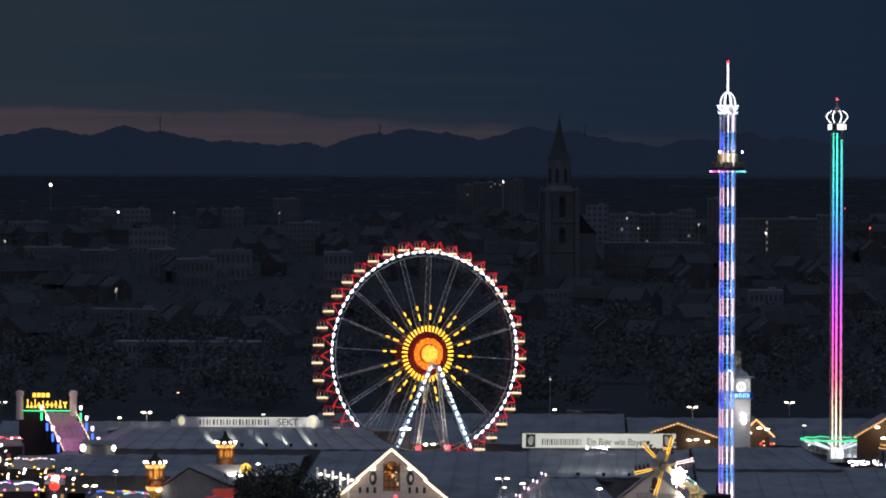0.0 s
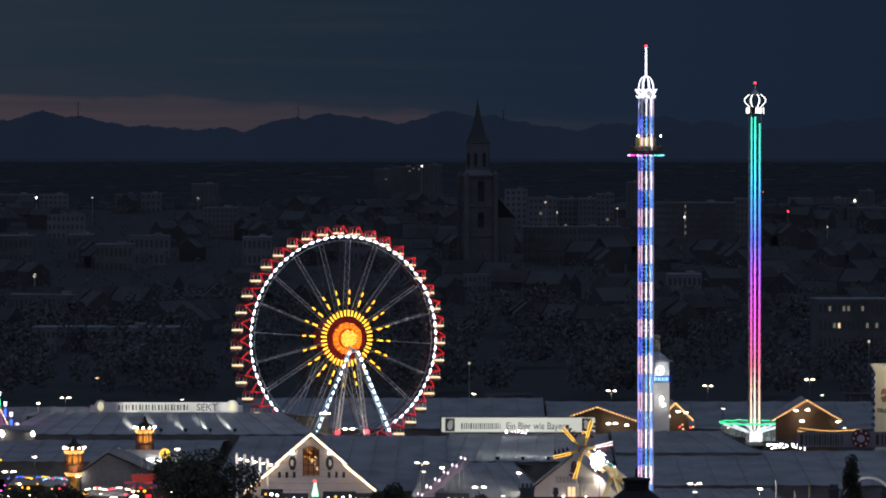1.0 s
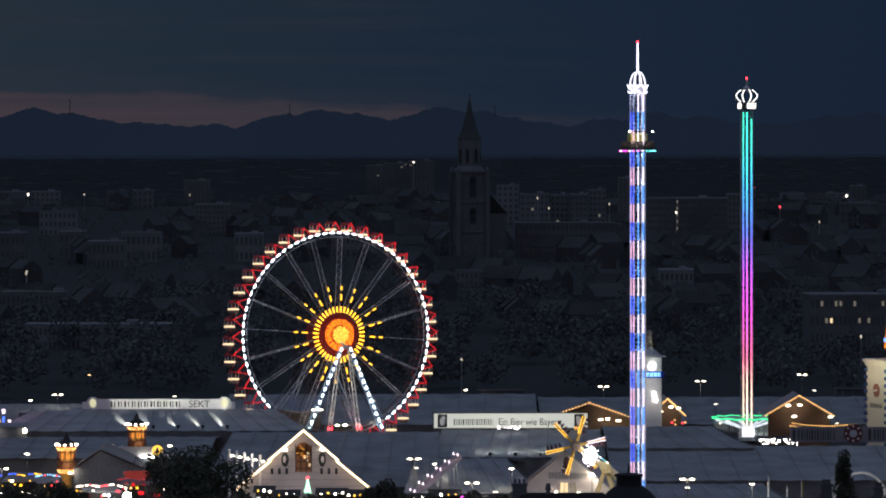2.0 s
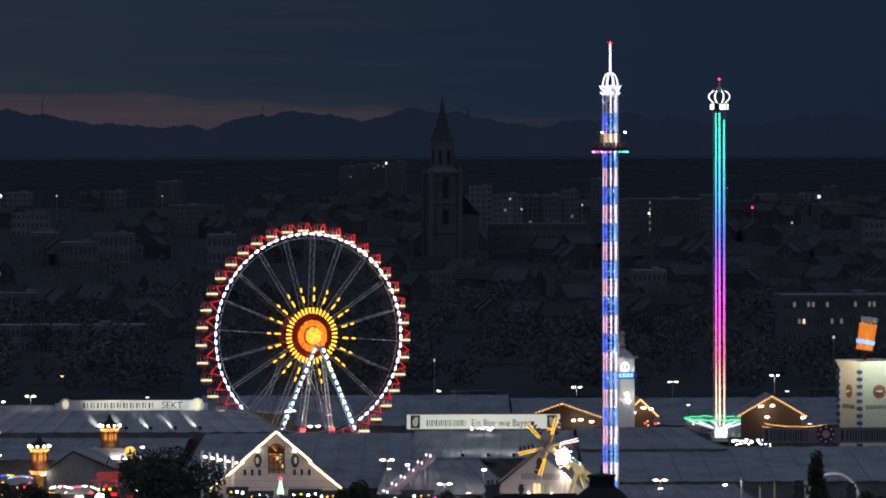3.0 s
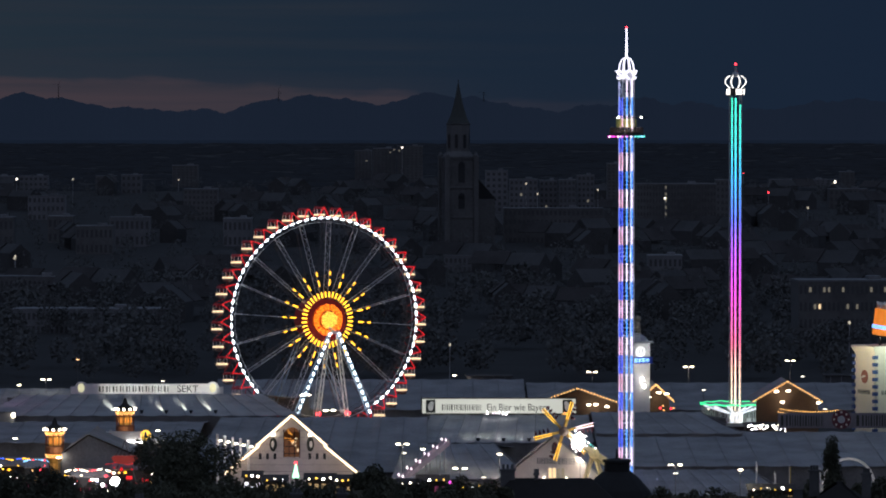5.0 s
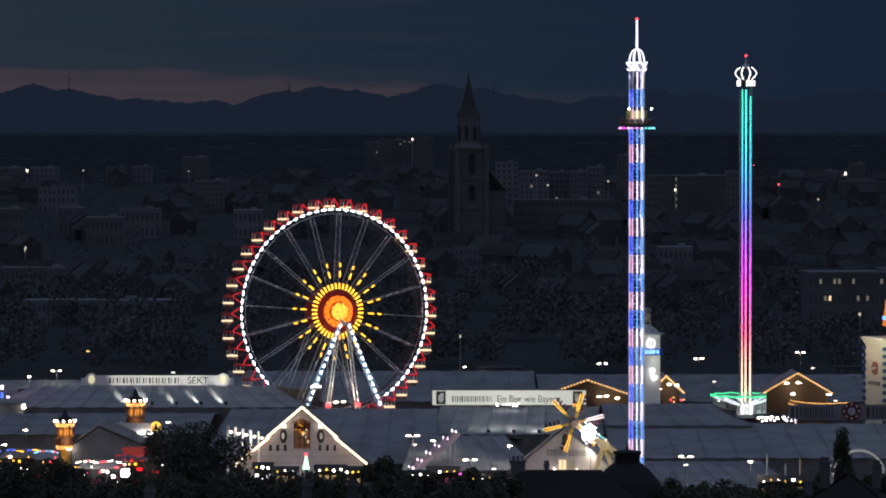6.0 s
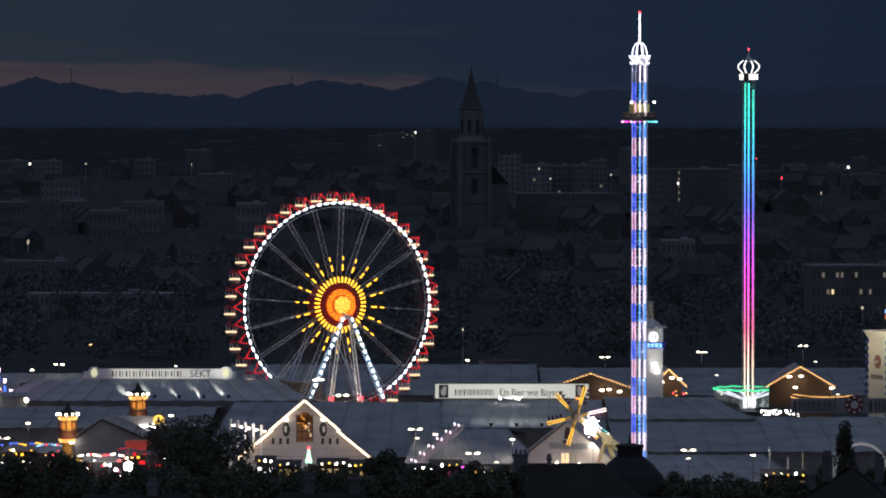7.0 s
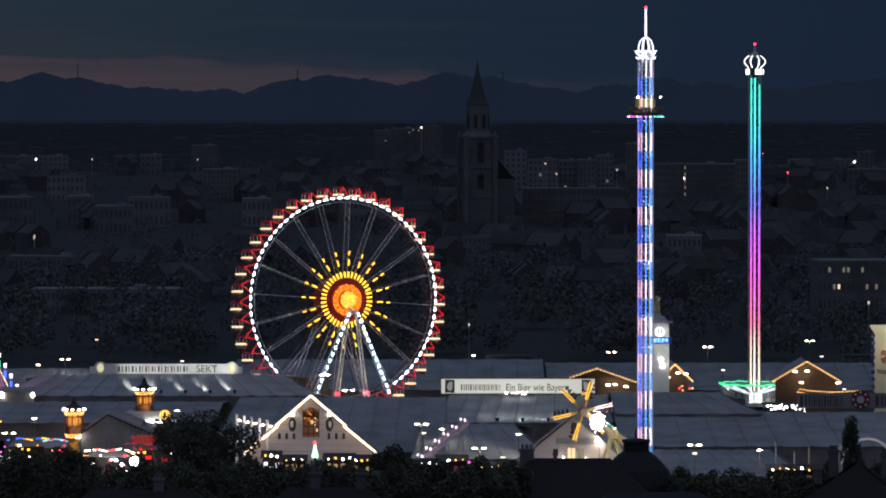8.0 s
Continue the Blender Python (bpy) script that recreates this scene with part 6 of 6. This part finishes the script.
# ---- trees and roofs below the viewpoint ----
def leaf_cloud(bm, rg, blobs, n, size):
    """Many small leaf clumps inside a few overlapping blobs."""
    tot = sum(b[3] ** 2 for b in blobs)
    for cx, cy, cz, r, st in blobs:
        for _ in range(int(n * r * r / tot)):
            d = Vector((rg.gauss(0, 1), rg.gauss(0, 1), rg.gauss(0, 1))).normalized() * r * (0.45 + 0.6 * rg.random() ** 0.6)
            p = Vector((cx + d.x, cy + d.y, cz + d.z * st))
            s = size * rg.uniform(0.5, 1.3)
            u = Vector((rg.gauss(0, 1), rg.gauss(0, 1), rg.gauss(0, 1))).normalized()
            v = u.orthogonal().normalized()
            w = u.cross(v)
            bm.faces.new([bm.verts.new(p + v * s * a + w * s * b) for a, b in ((-1, -0.35), (0.1, -0.6), (1, 0.1), (0.2, 0.6))])


def leaf_mesh(name, bm, m):
    me = bpy.data.meshes.new(name)
    bm.to_mesh(me)
    bm.free()
    me.materials.append(m)
    return me


def tree(x, y, h, wid, seed, label, poplar=False, leaves=2600):
    rg = random.Random(seed)
    t = thing("tree", pose(x, y, ground_height(y), 0, 0, rg.uniform(0, 360)), label, "tree", "dark trees")
    bm = B()
    rod(bm, (0, 0, 0), (0, 0, h * 0.55), 0.028 * h * 0.6, 0.012 * h, n=9)
    limbs, blobs = [], []
    k = 5 if poplar else 11
    for i in range(k):
        a = i * 2.4 + rg.uniform(-.3, .3)
        f = rg.uniform(0.30, 0.55)
        r = wid * 0.5 * (0.35 if poplar else rg.uniform(0.45, 0.72))
        tip = Vector((r * math.cos(a), r * math.sin(a), h * (rg.uniform(0.45, 0.86))))
        rod(bm, (0, 0, h * f), tip, 0.010 * h, 0.003 * h, n=6)
        blobs.append((tip.x, tip.y, tip.z, wid * (rg.uniform(0.2, 0.27) if poplar else rg.uniform(0.17, 0.28)), 1.6 if poplar else 0.8))
    part("trunk", bm, M_BARK, t)
    if poplar:
        for i in range(9):
            f = i / 8
            blobs.append((rg.uniform(-.4, .4), rg.uniform(-.4, .4), h * (0.25 + 0.66 * f), wid * (0.46 - 0.22 * f * f), 1.5))
    else:
        blobs.append((0, 0, h * 0.83, wid * 0.27, 0.62 * h * 0.17 / (wid * 0.27) + 0.3))
    bm = B()
    leaf_cloud(bm, rg, blobs, leaves * 3, 0.27 if not poplar else 0.22)
    part("crown", leaf_mesh("crown", bm, M_LEAF), None, t)
    return t


def top_at(y, drop):
    """Height at which a tree's top stands that many thousandths below the eye's level."""
    return 65.0 - y * drop / 1000


for i, (x, y, h, w, n) in enumerate(((-33.5, 640, 23.5, 15.6, 5200), (-52.2, 620, 20.0, 9.3, 3200), (-43.1, 590, 18.7, 8.1, 2600), (-57.3, 600, 18.4, 6.8, 2400), (-64.0, 600, 20.4, 9.0, 2600), (-22.8, 620, 18.4, 5.4, 2000), (-16.8, 600, 18.7, 6.8, 2200), (-11.7, 590, 19.2, 6.6, 2200), (-7.0, 640, 19.1, 5.8, 2200), (-0.7, 610, 18.7, 6.1, 2200), (5.1, 620, 18.9, 5.9, 2200), (8.9, 590, 18.5, 5.2, 1800), (-26.2, 610, 19.6, 6.9, 2400), (-35.7, 590, 21.1, 8.8, 2600), (31.6, 600, 18.4, 5.2, 1800), (35.5, 590, 18.6, 5.9, 2000), (40.3, 590, 18.0, 6.6, 2000), (44.7, 580, 18.2, 6.5, 2000), (64.9, 640, 17.4, 5.6, 2000), (-8.7, 560, 20.1, 6.3, 2000), (-3.1, 560, 19.9, 6.3, 2000), (55.7, 650, 16.2, 4.1, 1500), (62.6, 650, 15.7, 4.1, 1500), (-51.6, 570, 19.6, 7.8, 2200), (-44.4, 560, 20.1, 7.7, 2200), (-38.0, 570, 19.9, 7.1, 2200), (-32.1, 565, 20.0, 7.8, 2200), (-25.9, 570, 19.9, 7.1, 2200), (-17.8, 560, 20.4, 7.0, 2200), (-12.9, 560, 20.1, 6.3, 2000), (2.6, 570, 19.6, 7.1, 2200), (6.7, 560, 19.9, 5.6, 1800), (31.9, 560, 20.0, 6.3, 2000), (36.1, 560, 19.7, 6.3, 2000), (41.0, 560, 19.3, 5.6, 1800), (-57.3, 570, 19.3, 7.1, 2000), (-63.0, 570, 19.0, 7.1, 2000), (-6.1, 580, 19.1, 6.5, 2200))):
    drop = 74.5 + (i * 37 % 11) * 0.22
    if -70 < x < -46:
        drop = 72.0 + (i * 37 % 11) * 0.25
    elif x > 28:
        drop = 76.3 + (i * 37 % 11) * 0.2
    if w < 9.5 and x < 50:
        h, w, n = max(h, top_at(y, drop)), w * 1.12, int(n * 1.3)
    tree(x, y, h, w, 40 + i, "broad dark leafy tree at the edge of the fairground" if w > 8 else "small dark leafy tree", leaves=n)
tree(62.6, 690, 19.5, 4.1, 90, "slim dark poplar beside the tents", poplar=True, leaves=2600)


def roof_house(x, y, w, d, eave, ridge, label, hip=2.0, chimneys=(), turn=0.0):
    """A town house seen from above: walls, tiled hip roof, chimneys."""
    t = thing("town_house", pose(x, y, 0, 0, 0, turn), label, "house", "town houses")
    bm = B()
    box(bm, (0, 0, eave / 2), (w, d, eave))
    part("wall", bm, M_CITYDARK, t)
    a, b = w / 2 + 0.5, d / 2 + 0.5
    for nm, pts in (("roof", [(-a, -b, eave), (a, -b, eave), (a - hip - 0.5, 0, ridge), (-a + hip + 0.5, 0, ridge)]), ("roof", [(a, b, eave), (-a, b, eave), (-a + hip + 0.5, 0, ridge), (a - hip - 0.5, 0, ridge)]),
                    ("roof", [(a, -b, eave), (a, b, eave), (a - hip - 0.5, 0, ridge)]), ("roof", [(-a, b, eave), (-a, -b, eave), (-a + hip + 0.5, 0, ridge)])):
        bm = B()
        slab(bm, pts, 0.25)
        part(nm, bm, M_TILEROOF, t)
    for cx, cw, ch in chimneys:
        bm = B()
        box(bm, (cx, 0.3, ridge + ch / 2 - 1.0), (cw, 1.2, ch + 2.0))
        box(bm, (cx, 0.3, ridge + ch), (cw + 0.3, 1.5, 0.25))
        c = part("chimney", bm, M_STONE, t)
        for i in range(3):
            bm = B()
            rod(bm, (cx - cw * 0.3 + i * cw * 0.3, 0.3, ridge + ch), (cx - cw * 0.3 + i * cw * 0.3, 0.3, ridge + ch + 0.7), 0.16, n=8)
            part("flue", bm, M_STONE, c)
    return t


roof_house(16.95, 600, 22.5, 13, 13.62, 19.48, "dark hip-roofed town house with chimney", 6.0, ((-5.8, 1.9, 1.1), (-2.0, 0.5, 0.5)))
roof_house(53.36, 580, 17.4, 14, 14.25, 20.56, "dark town house roof at the edge", 9.0, ((-3.2, 1.2, 1.3), (3.5, 1.0, 1.0)), -12)
roof_house(25.38, 540, 16.2, 12, 17.41, 19.98, "low dark roof below the domed house", 3.0)
roof_house(-36.05, 540, 20.25, 12, 16.06, 20.25, "dark tiled roof among trees", 4.0, ((2.0, 1.2, 1.2),))
roof_house(-13.9, 545, 17.71, 12, 15.61, 20.11, "dark roof among trees with chimneys", 4.0, ((-1.5, 1.2, 1.6), (4.0, 1.2, 1.6)))
# domed corner house with a lantern
t = thing("domed_house", pose(25.93, 606, 0), "dark corner house with domed roof and lantern", "house", "town houses")
bm = B()
lathe(bm, ((5.6, 0), (5.6, 12.96), (6.0, 13.11)), 16)
part("wall", bm, M_CITYDARK, t)
zd = 13.11
bm = B()
lathe(bm, ((6.0, zd), (5.4, zd + 2.4), (4.3, zd + 4.4), (2.9, zd + 6.0), (1.9, zd + 6.8)), 16)
part("dome", bm, M_SLATE, t)
bm = B()
lathe(bm, ((1.7, zd + 6.8), (1.7, zd + 8.0), (1.95, zd + 8.1), (1.9, zd + 8.4), (0.2, zd + 8.6), (0.1, zd + 9.8)), 12)
part("lantern", bm, M_SLATE, t)


# ---- the town beyond the fairground ----
def block(x, y, w, d, h, floors, cols, wallm, label, lit=(), roofbox=True, turn=0.0, name="apartment_block", bright=99):
    gz = ground_height(y) - 1.0
    t = thing(name, pose(x, y, gz, 0, 0, turn), label, "building", "town buildings")
    bm = B()
    box(bm, (0, 0, h / 2), (w, d, h))
    part("wall", bm, wallm, t)
    bm = B()
    box(bm, (0, 0, h + 0.25), (w + 0.4, d + 0.4, 0.5))
    if roofbox:
        box(bm, (w * 0.2, 0, h + 1.0), (min(4, w * 0.22), d * 0.4, 1.2))
    part("roof", bm, M_CITYROOF, t)
    fh, cw = h / floors, w / cols
    bm = B()
    wins = []
    for i in range(floors):
        for j in range(cols):
            c = (-w / 2 + cw * (j + 0.5), -d / 2 - 0.03, fh * (i + 0.52))
            if (i, j) in lit:
                wins.append(c)
            else:
                box(bm, c, (cw * 0.52, 0.1, fh * 0.5))
    part("dark_glazing", bm, M_CITYPANE, t, "rows of dark windows")["kind"] = "stuff"
    for i, c in enumerate(wins):
        bm = B()
        box(bm, c, (min(1.2, cw * 0.5), 0.14, min(1.5, fh * 0.5)))
        part("lit_window", bm, G_WINDOW if i == bright else G_DIMWIN, t, "warm lit window")
    return t


block(42.6, 2650, 12.9, 14, 31.1, 9, 4, M_CITYWALL, "pale slab apartment block with rows of windows", (), turn=0)
block(57.2, 2600, 16.2, 14, 27.4, 8, 6, M_CITYWALL, "pale slab apartment block with rows of windows", ((5, 2),), turn=0)
block(71.8, 2610, 10.4, 14, 26.5, 8, 4, M_CITYWALL, "pale slab apartment block with rows of windows", ((3, 1),), turn=0)
block(82.4, 2600, 9.4, 14, 27.1, 8, 4, M_CITYWALL, "pale slab apartment block with rows of windows", (), turn=0)
block(93.7, 2620, 9.8, 14, 29.2, 9, 4, M_CITYWALL, "pale slab apartment block with rows of windows", ((4, 2), (1, 0)), turn=0)
block(67.1, 2350, 51.4, 14, 18.7, 4, 22, M_CITYDARK, "long low pale row of housing", (), turn=0)
block(125.6, 3000, 8.2, 14, 26.9, 12, 3, M_CITYDARK, "dark apartment tower near the horizon", (), turn=0)
block(-46.8, 3500, 13.1, 14, 23.4, 14, 5, M_CITYDARK, "dark apartment tower near the horizon", ((9, 3),), turn=0)
block(-30.0, 3450, 17.7, 14, 26.4, 14, 6, M_CITYDARK, "dark apartment tower near the horizon", ((12, 4), (13, 5)), turn=0)
block(-10.4, 3400, 19.1, 14, 29.4, 14, 6, M_CITYDARK, "dark apartment tower near the horizon", ((12, 0),), turn=0)
block(136.6, 2450, 42.9, 14, 28.8, 8, 26, M_CITYDARK, "long dark office slab with a lit stair column", ((7, 9), (6, 9), (5, 9), (4, 9), (3, 9), (2, 9)), turn=0)
block(164.9, 2450, 13.8, 14, 30.9, 9, 6, M_CITYDARK, "dark apartment tower near the horizon", (), turn=0)
block(277.8, 3300, 51.6, 14, 7.4, 4, 14, M_CITYWALL, "long pale hall far off", ((2, 12),), turn=0)
block(299.4, 3200, 10.0, 14, 15.7, 10, 3, M_CITYDARK, "dark apartment tower near the horizon", (), turn=0)
block(132.3, 1400, 35.0, 16, 20.8, 4, 24, M_CITYDARK, "long office building with several lit windows", ((3, 2), (3, 5), (3, 6), (2, 3), (3, 9), (2, 10), (2, 12), (3, 15), (3, 18), (3, 19), (2, 4)), turn=4, bright=1)
block(-173.9, 3300, 18.6, 14, 17.7, 9, 6, M_CITYDARK, "dark apartment tower near the horizon", (), turn=0)
block(-133.0, 2700, 20.2, 14, 19.0, 6, 8, M_CITYDARK, "broad dull grey apartment block", (), turn=0)
block(-311.0, 3300, 24.8, 14, 9.9, 3, 7, M_CITYWALL, "low pale block of housing", (), turn=0)
block(-279.9, 3250, 20.3, 14, 11.4, 3, 6, M_CITYWALL, "flat-roofed grey workshop hall", (), turn=0)
block(-224.6, 3200, 14.0, 14, 12.9, 3, 4, M_CITYDARK, "low pale block of housing", (), turn=0)
block(-206.6, 3200, 14.0, 14, 13.7, 3, 4, M_CITYWALL, "low flat commercial hall with pale walls", (), turn=0)
block(-224.9, 2700, 21.9, 14, 15.0, 3, 8, M_CITYWALL, "low flat commercial hall with pale walls", (), turn=0)
block(-188.4, 2350, 13.2, 14, 14.6, 2, 5, M_CITYDARK, "flat-roofed grey workshop hall", (), turn=0)
block(-216.8, 2300, 17.2, 14, 15.6, 2, 7, M_CITYDARK, "low flat commercial hall with pale walls", (), turn=0)
block(-149.2, 2300, 20.1, 14, 15.6, 2, 8, M_CITYWALL, "flat-roofed grey workshop hall", (), turn=0)
block(-94.6, 2300, 14.4, 14, 15.0, 2, 6, M_CITYWALL, "low pale block of housing", (), turn=0)
block(-159.9, 2200, 17.9, 14, 14.6, 2, 8, M_CITYDARK, "low flat commercial hall with pale walls", (), turn=0)
block(-45.2, 2350, 17.6, 14, 13.4, 2, 7, M_CITYWALL, "low pale block of housing", (), turn=0)
block(19.0, 2000, 20.0, 14, 7.8, 2, 10, M_CITYWALL, "low flat commercial hall with pale walls", (), turn=0)
block(101.2, 1900, 14.2, 14, 11.6, 2, 7, M_CITYWALL, "low pale block of housing", (), turn=0)
block(271.9, 2900, 24.6, 14, 13.1, 3, 8, M_CITYDARK, "low flat commercial hall with pale walls", (), turn=0)
block(-318.6, 2900, 25.4, 14, 13.1, 3, 8, M_CITYWALL, "low pale block of housing", (), turn=0)
block(-247.9, 2350, 23.5, 14, 15.5, 2, 10, M_CITYDARK, "flat-roofed grey workshop hall", (), turn=0)
block(142.8, 2000, 12.5, 14, 11.1, 2, 6, M_CITYWALL, "low pale block of housing", (), turn=0)
block(262.8, 2500, 21.9, 14, 15.3, 3, 8, M_CITYWALL, "flat-roofed grey workshop hall", (), turn=0)
block(-1.4, 2900, 14.5, 14, 13.1, 3, 5, M_CITYDARK, "flat-roofed grey workshop hall", (), turn=0)
block(-147.5, 1700, 29.8, 14, 10.9, 2, 17, M_CITYDARK, "flat-roofed grey workshop hall", (), turn=0)
block(-109.0, 1480, 50.0, 14, 8.6, 2, 33, M_CITYWALL, "low flat commercial hall with pale walls", (), turn=0)


def gable_house(seed):
    rg = random.Random(seed)
    w, d, e = rg.uniform(9, 13), rg.uniform(11, 18), rg.uniform(6, 10)
    t = thing("house", pose(0, 0, 0), rg.choice(("small gabled house with dark tiled roof", "plain gabled house with pale walls")), "house", "town houses")
    bm = B()
    slab(bm, [(-w / 2, -d / 2, 0), (w / 2, -d / 2, 0), (w / 2, -d / 2, e), (0, -d / 2, e + w * 0.42), (-w / 2, -d / 2, e)], -d)
    part("wall", bm, M_HOUSE, t)
    for s in (-1, 1):
        bm = B()
        slab(bm, [(0, -d / 2 - .4, e + w * 0.42 + .3), (s * (w / 2 + .5), -d / 2 - .4, e), (s * (w / 2 + .5), d / 2 + .4, e), (0, d / 2 + .4, e + w * 0.42 + .3)], 0.3)
        part("roof", bm, M_HOUSEROOF, t)
    bm = B()
    box(bm, (w * 0.2, d * 0.15, e + w * 0.42), (1, 1, 2.2))
    part("chimney", bm, M_STONE, t)
    for i in range(2):
        for j in (-1, 1):
            bm = B()
            box(bm, (j * w * 0.22, -d / 2 - 0.04, 2.2 + i * 3.0), (1.2, 0.12, 1.5))
            part("window", bm, M_PANE, t)
    return t


rg = random.Random(77)
kinds = [gable_house(i) for i in range(6)]
spots = []
for i in range(170):
    y = rg.uniform(1550, 3200)
    x = rg.uniform(-0.125, 0.118) * y
    spots.append((x, y, rg.uniform(-70, 70)))
for i, (x, y, a) in enumerate(spots):
    m = pose(x, y, ground_height(y) - 0.6, 0, 0, a)
    if i < 6:
        kinds[i].matrix_world = m
    else:
        copy_thing(kinds[i % 6], m)

# woods and street trees of the town
def wood(name, label, n, ylo, yhi, seed, h0, h1, q):
    rg = random.Random(seed)
    bm = B()
    for i in range(n):
        y = rg.uniform(ylo, yhi)
        x = rg.uniform(-0.13, 0.125) * y
        g0, h = ground_height(y), rg.uniform(h0, h1)
        r = h * rg.uniform(0.3, 0.45)
        for _ in range(q):
            d = Vector((rg.gauss(0, 1), rg.gauss(0, 1), rg.gauss(0, 1))).normalized() * (0.5 + 0.5 * rg.random())
            p = Vector((x + d.x * r, y + d.y * r, g0 + h * 0.58 + d.z * h * 0.45))
            s = r * rg.uniform(0.08, 0.17)
            u = Vector((rg.gauss(0, 1), rg.gauss(0, 1), rg.gauss(0, 1))).normalized()
            v = u.orthogonal().normalized()
            w = u.cross(v)
            bm.faces.new([bm.verts.new(p + v * s * a + w * s * b) for a, b in ((-1, -0.5), (0.2, -0.8), (1, 0.2), (0.1, 0.8))])
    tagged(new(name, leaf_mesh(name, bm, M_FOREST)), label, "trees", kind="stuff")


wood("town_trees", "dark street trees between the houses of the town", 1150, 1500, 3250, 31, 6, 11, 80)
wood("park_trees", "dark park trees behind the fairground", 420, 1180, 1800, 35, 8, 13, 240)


def far_wood():
    """Rounded crowns packed into a closed canopy."""
    rg = random.Random(33)
    base = bmesh.new()
    bmesh.ops.create_icosphere(base, subdivisions=1, radius=1.0)
    vs, fs = [v.co.copy() for v in base.verts], [[v.index for v in f.verts] for f in base.faces]
    base.free()
    verts, faces = [], []
    for i in range(4200):
        y = rg.uniform(3250, 4600)
        x = rg.uniform(-0.13, 0.125) * y
        r, h, n0 = rg.uniform(14, 28), rg.uniform(2.4, 3.6), len(verts)
        g0 = ground_height(y) - 0.55 * h
        verts += [(x + v.x * r * rg.uniform(0.85, 1.15), y + v.y * r, g0 + v.z * h * rg.uniform(0.8, 1.15)) for v in vs]
        faces += [[n0 + k for k in f] for f in fs]
    me = bpy.data.meshes.new("far_forest")
    me.from_pydata(verts, [], faces)
    me.polygons.foreach_set("use_smooth", [True] * len(me.polygons))
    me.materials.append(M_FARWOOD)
    tagged(new("far_forest", me), "dark wooded rise along the horizon", "trees", kind="stuff")


far_wood()

# far lit windows and lamps of the town
def far_lamp(x, y, z, gm, label, s=0.5):
    t = thing("street_lamp", pose(x, y, ground_height(y)), label, "lamp", "far lamps")
    h = z - ground_height(y)
    bm = B()
    rod(bm, (0, 0, 0), (0, 0, h), 0.12, n=5)
    part("pole", bm, M_STEEL, t)
    bm = B()
    ball(bm, (0, -0.2, h), (s, s, s * 1.3), 8, 6)
    part("lamp_head", bm, gm, t)


G_DIMW = glow("dim_far_lamp", (1.0, 0.88, 0.68), 0.5)
for x, y, z, gm, r in ((-261.0, 2900, 37.1, G_LAMPDIM, 0.75), (-367.5, 3500, 52.3, G_WHITE, 0.9), (-225.1, 2900, 37.1, G_DIMW, 0.5), (-16.1, 3380, 56.1, G_LAMPDIM, 0.7), (127.0, 2380, 32.0, G_LAMPDIM, 0.55), (282.1, 3100, 33.2, G_LAMPDIM, 0.9), (205.9, 2700, 30.9, G_REDSPOT, 0.5), (212.5, 2500, 25.0, G_DIMW, 0.5), (202.4, 2300, 19.9, G_DIMW, 0.5), (-171.9, 1900, 13.5, G_DIMW, 0.5), (-158.8, 1750, 11.0, G_DIMW, 0.5), (57.9, 2560, 37.8, G_DIMW, 0.5), (64.1, 2550, 32.2, G_DIMW, 0.5), (98.6, 2560, 34.3, G_DIMW, 0.5), (127.2, 1350, 9.1, G_DIMW, 0.4), (212.2, 3000, 39.9, G_REDSPOT, 0.3), (-282.1, 2450, 25.5, G_DIMW, 0.6), (-169.9, 1880, 14.9, G_DIMW, 0.4), (6.8, 1180, 10.4, G_DIMW, 0.3), (-157.3, 2900, 36.7, G_DIMW, 0.4)):
    far_lamp(x, y, z, gm, "small far lamp in the dark town", r)


def wind_turbine(x, y, z0, z1):
    t = thing("wind_turbine", pose(x, y, z0), "slim far wind turbine on the ridge", "wind turbine", "wind turbines")
    h = z1 - z0
    bm = B()
    rod(bm, (0, 0, 0), (0, 0, h), 0.5, 0.3, n=6)
    part("mast", bm, M_SLATE, t)
    for k in range(3):
        a = 0.5 + k * math.tau / 3
        bm = B()
        bar(bm, (0, -0.6, h), (5.5 * math.sin(a), -0.6, h + 5.5 * math.cos(a)), 0.4, 0.2)
        part("blade", bm, M_SLATE, t)


for x, z0, z1 in ((-394.7, 104.3, 120.5), (-157.0, 101.3, 114.4), (64.8, 100.7, 112.0)):
    wind_turbine(x, 4888, z0, z1)
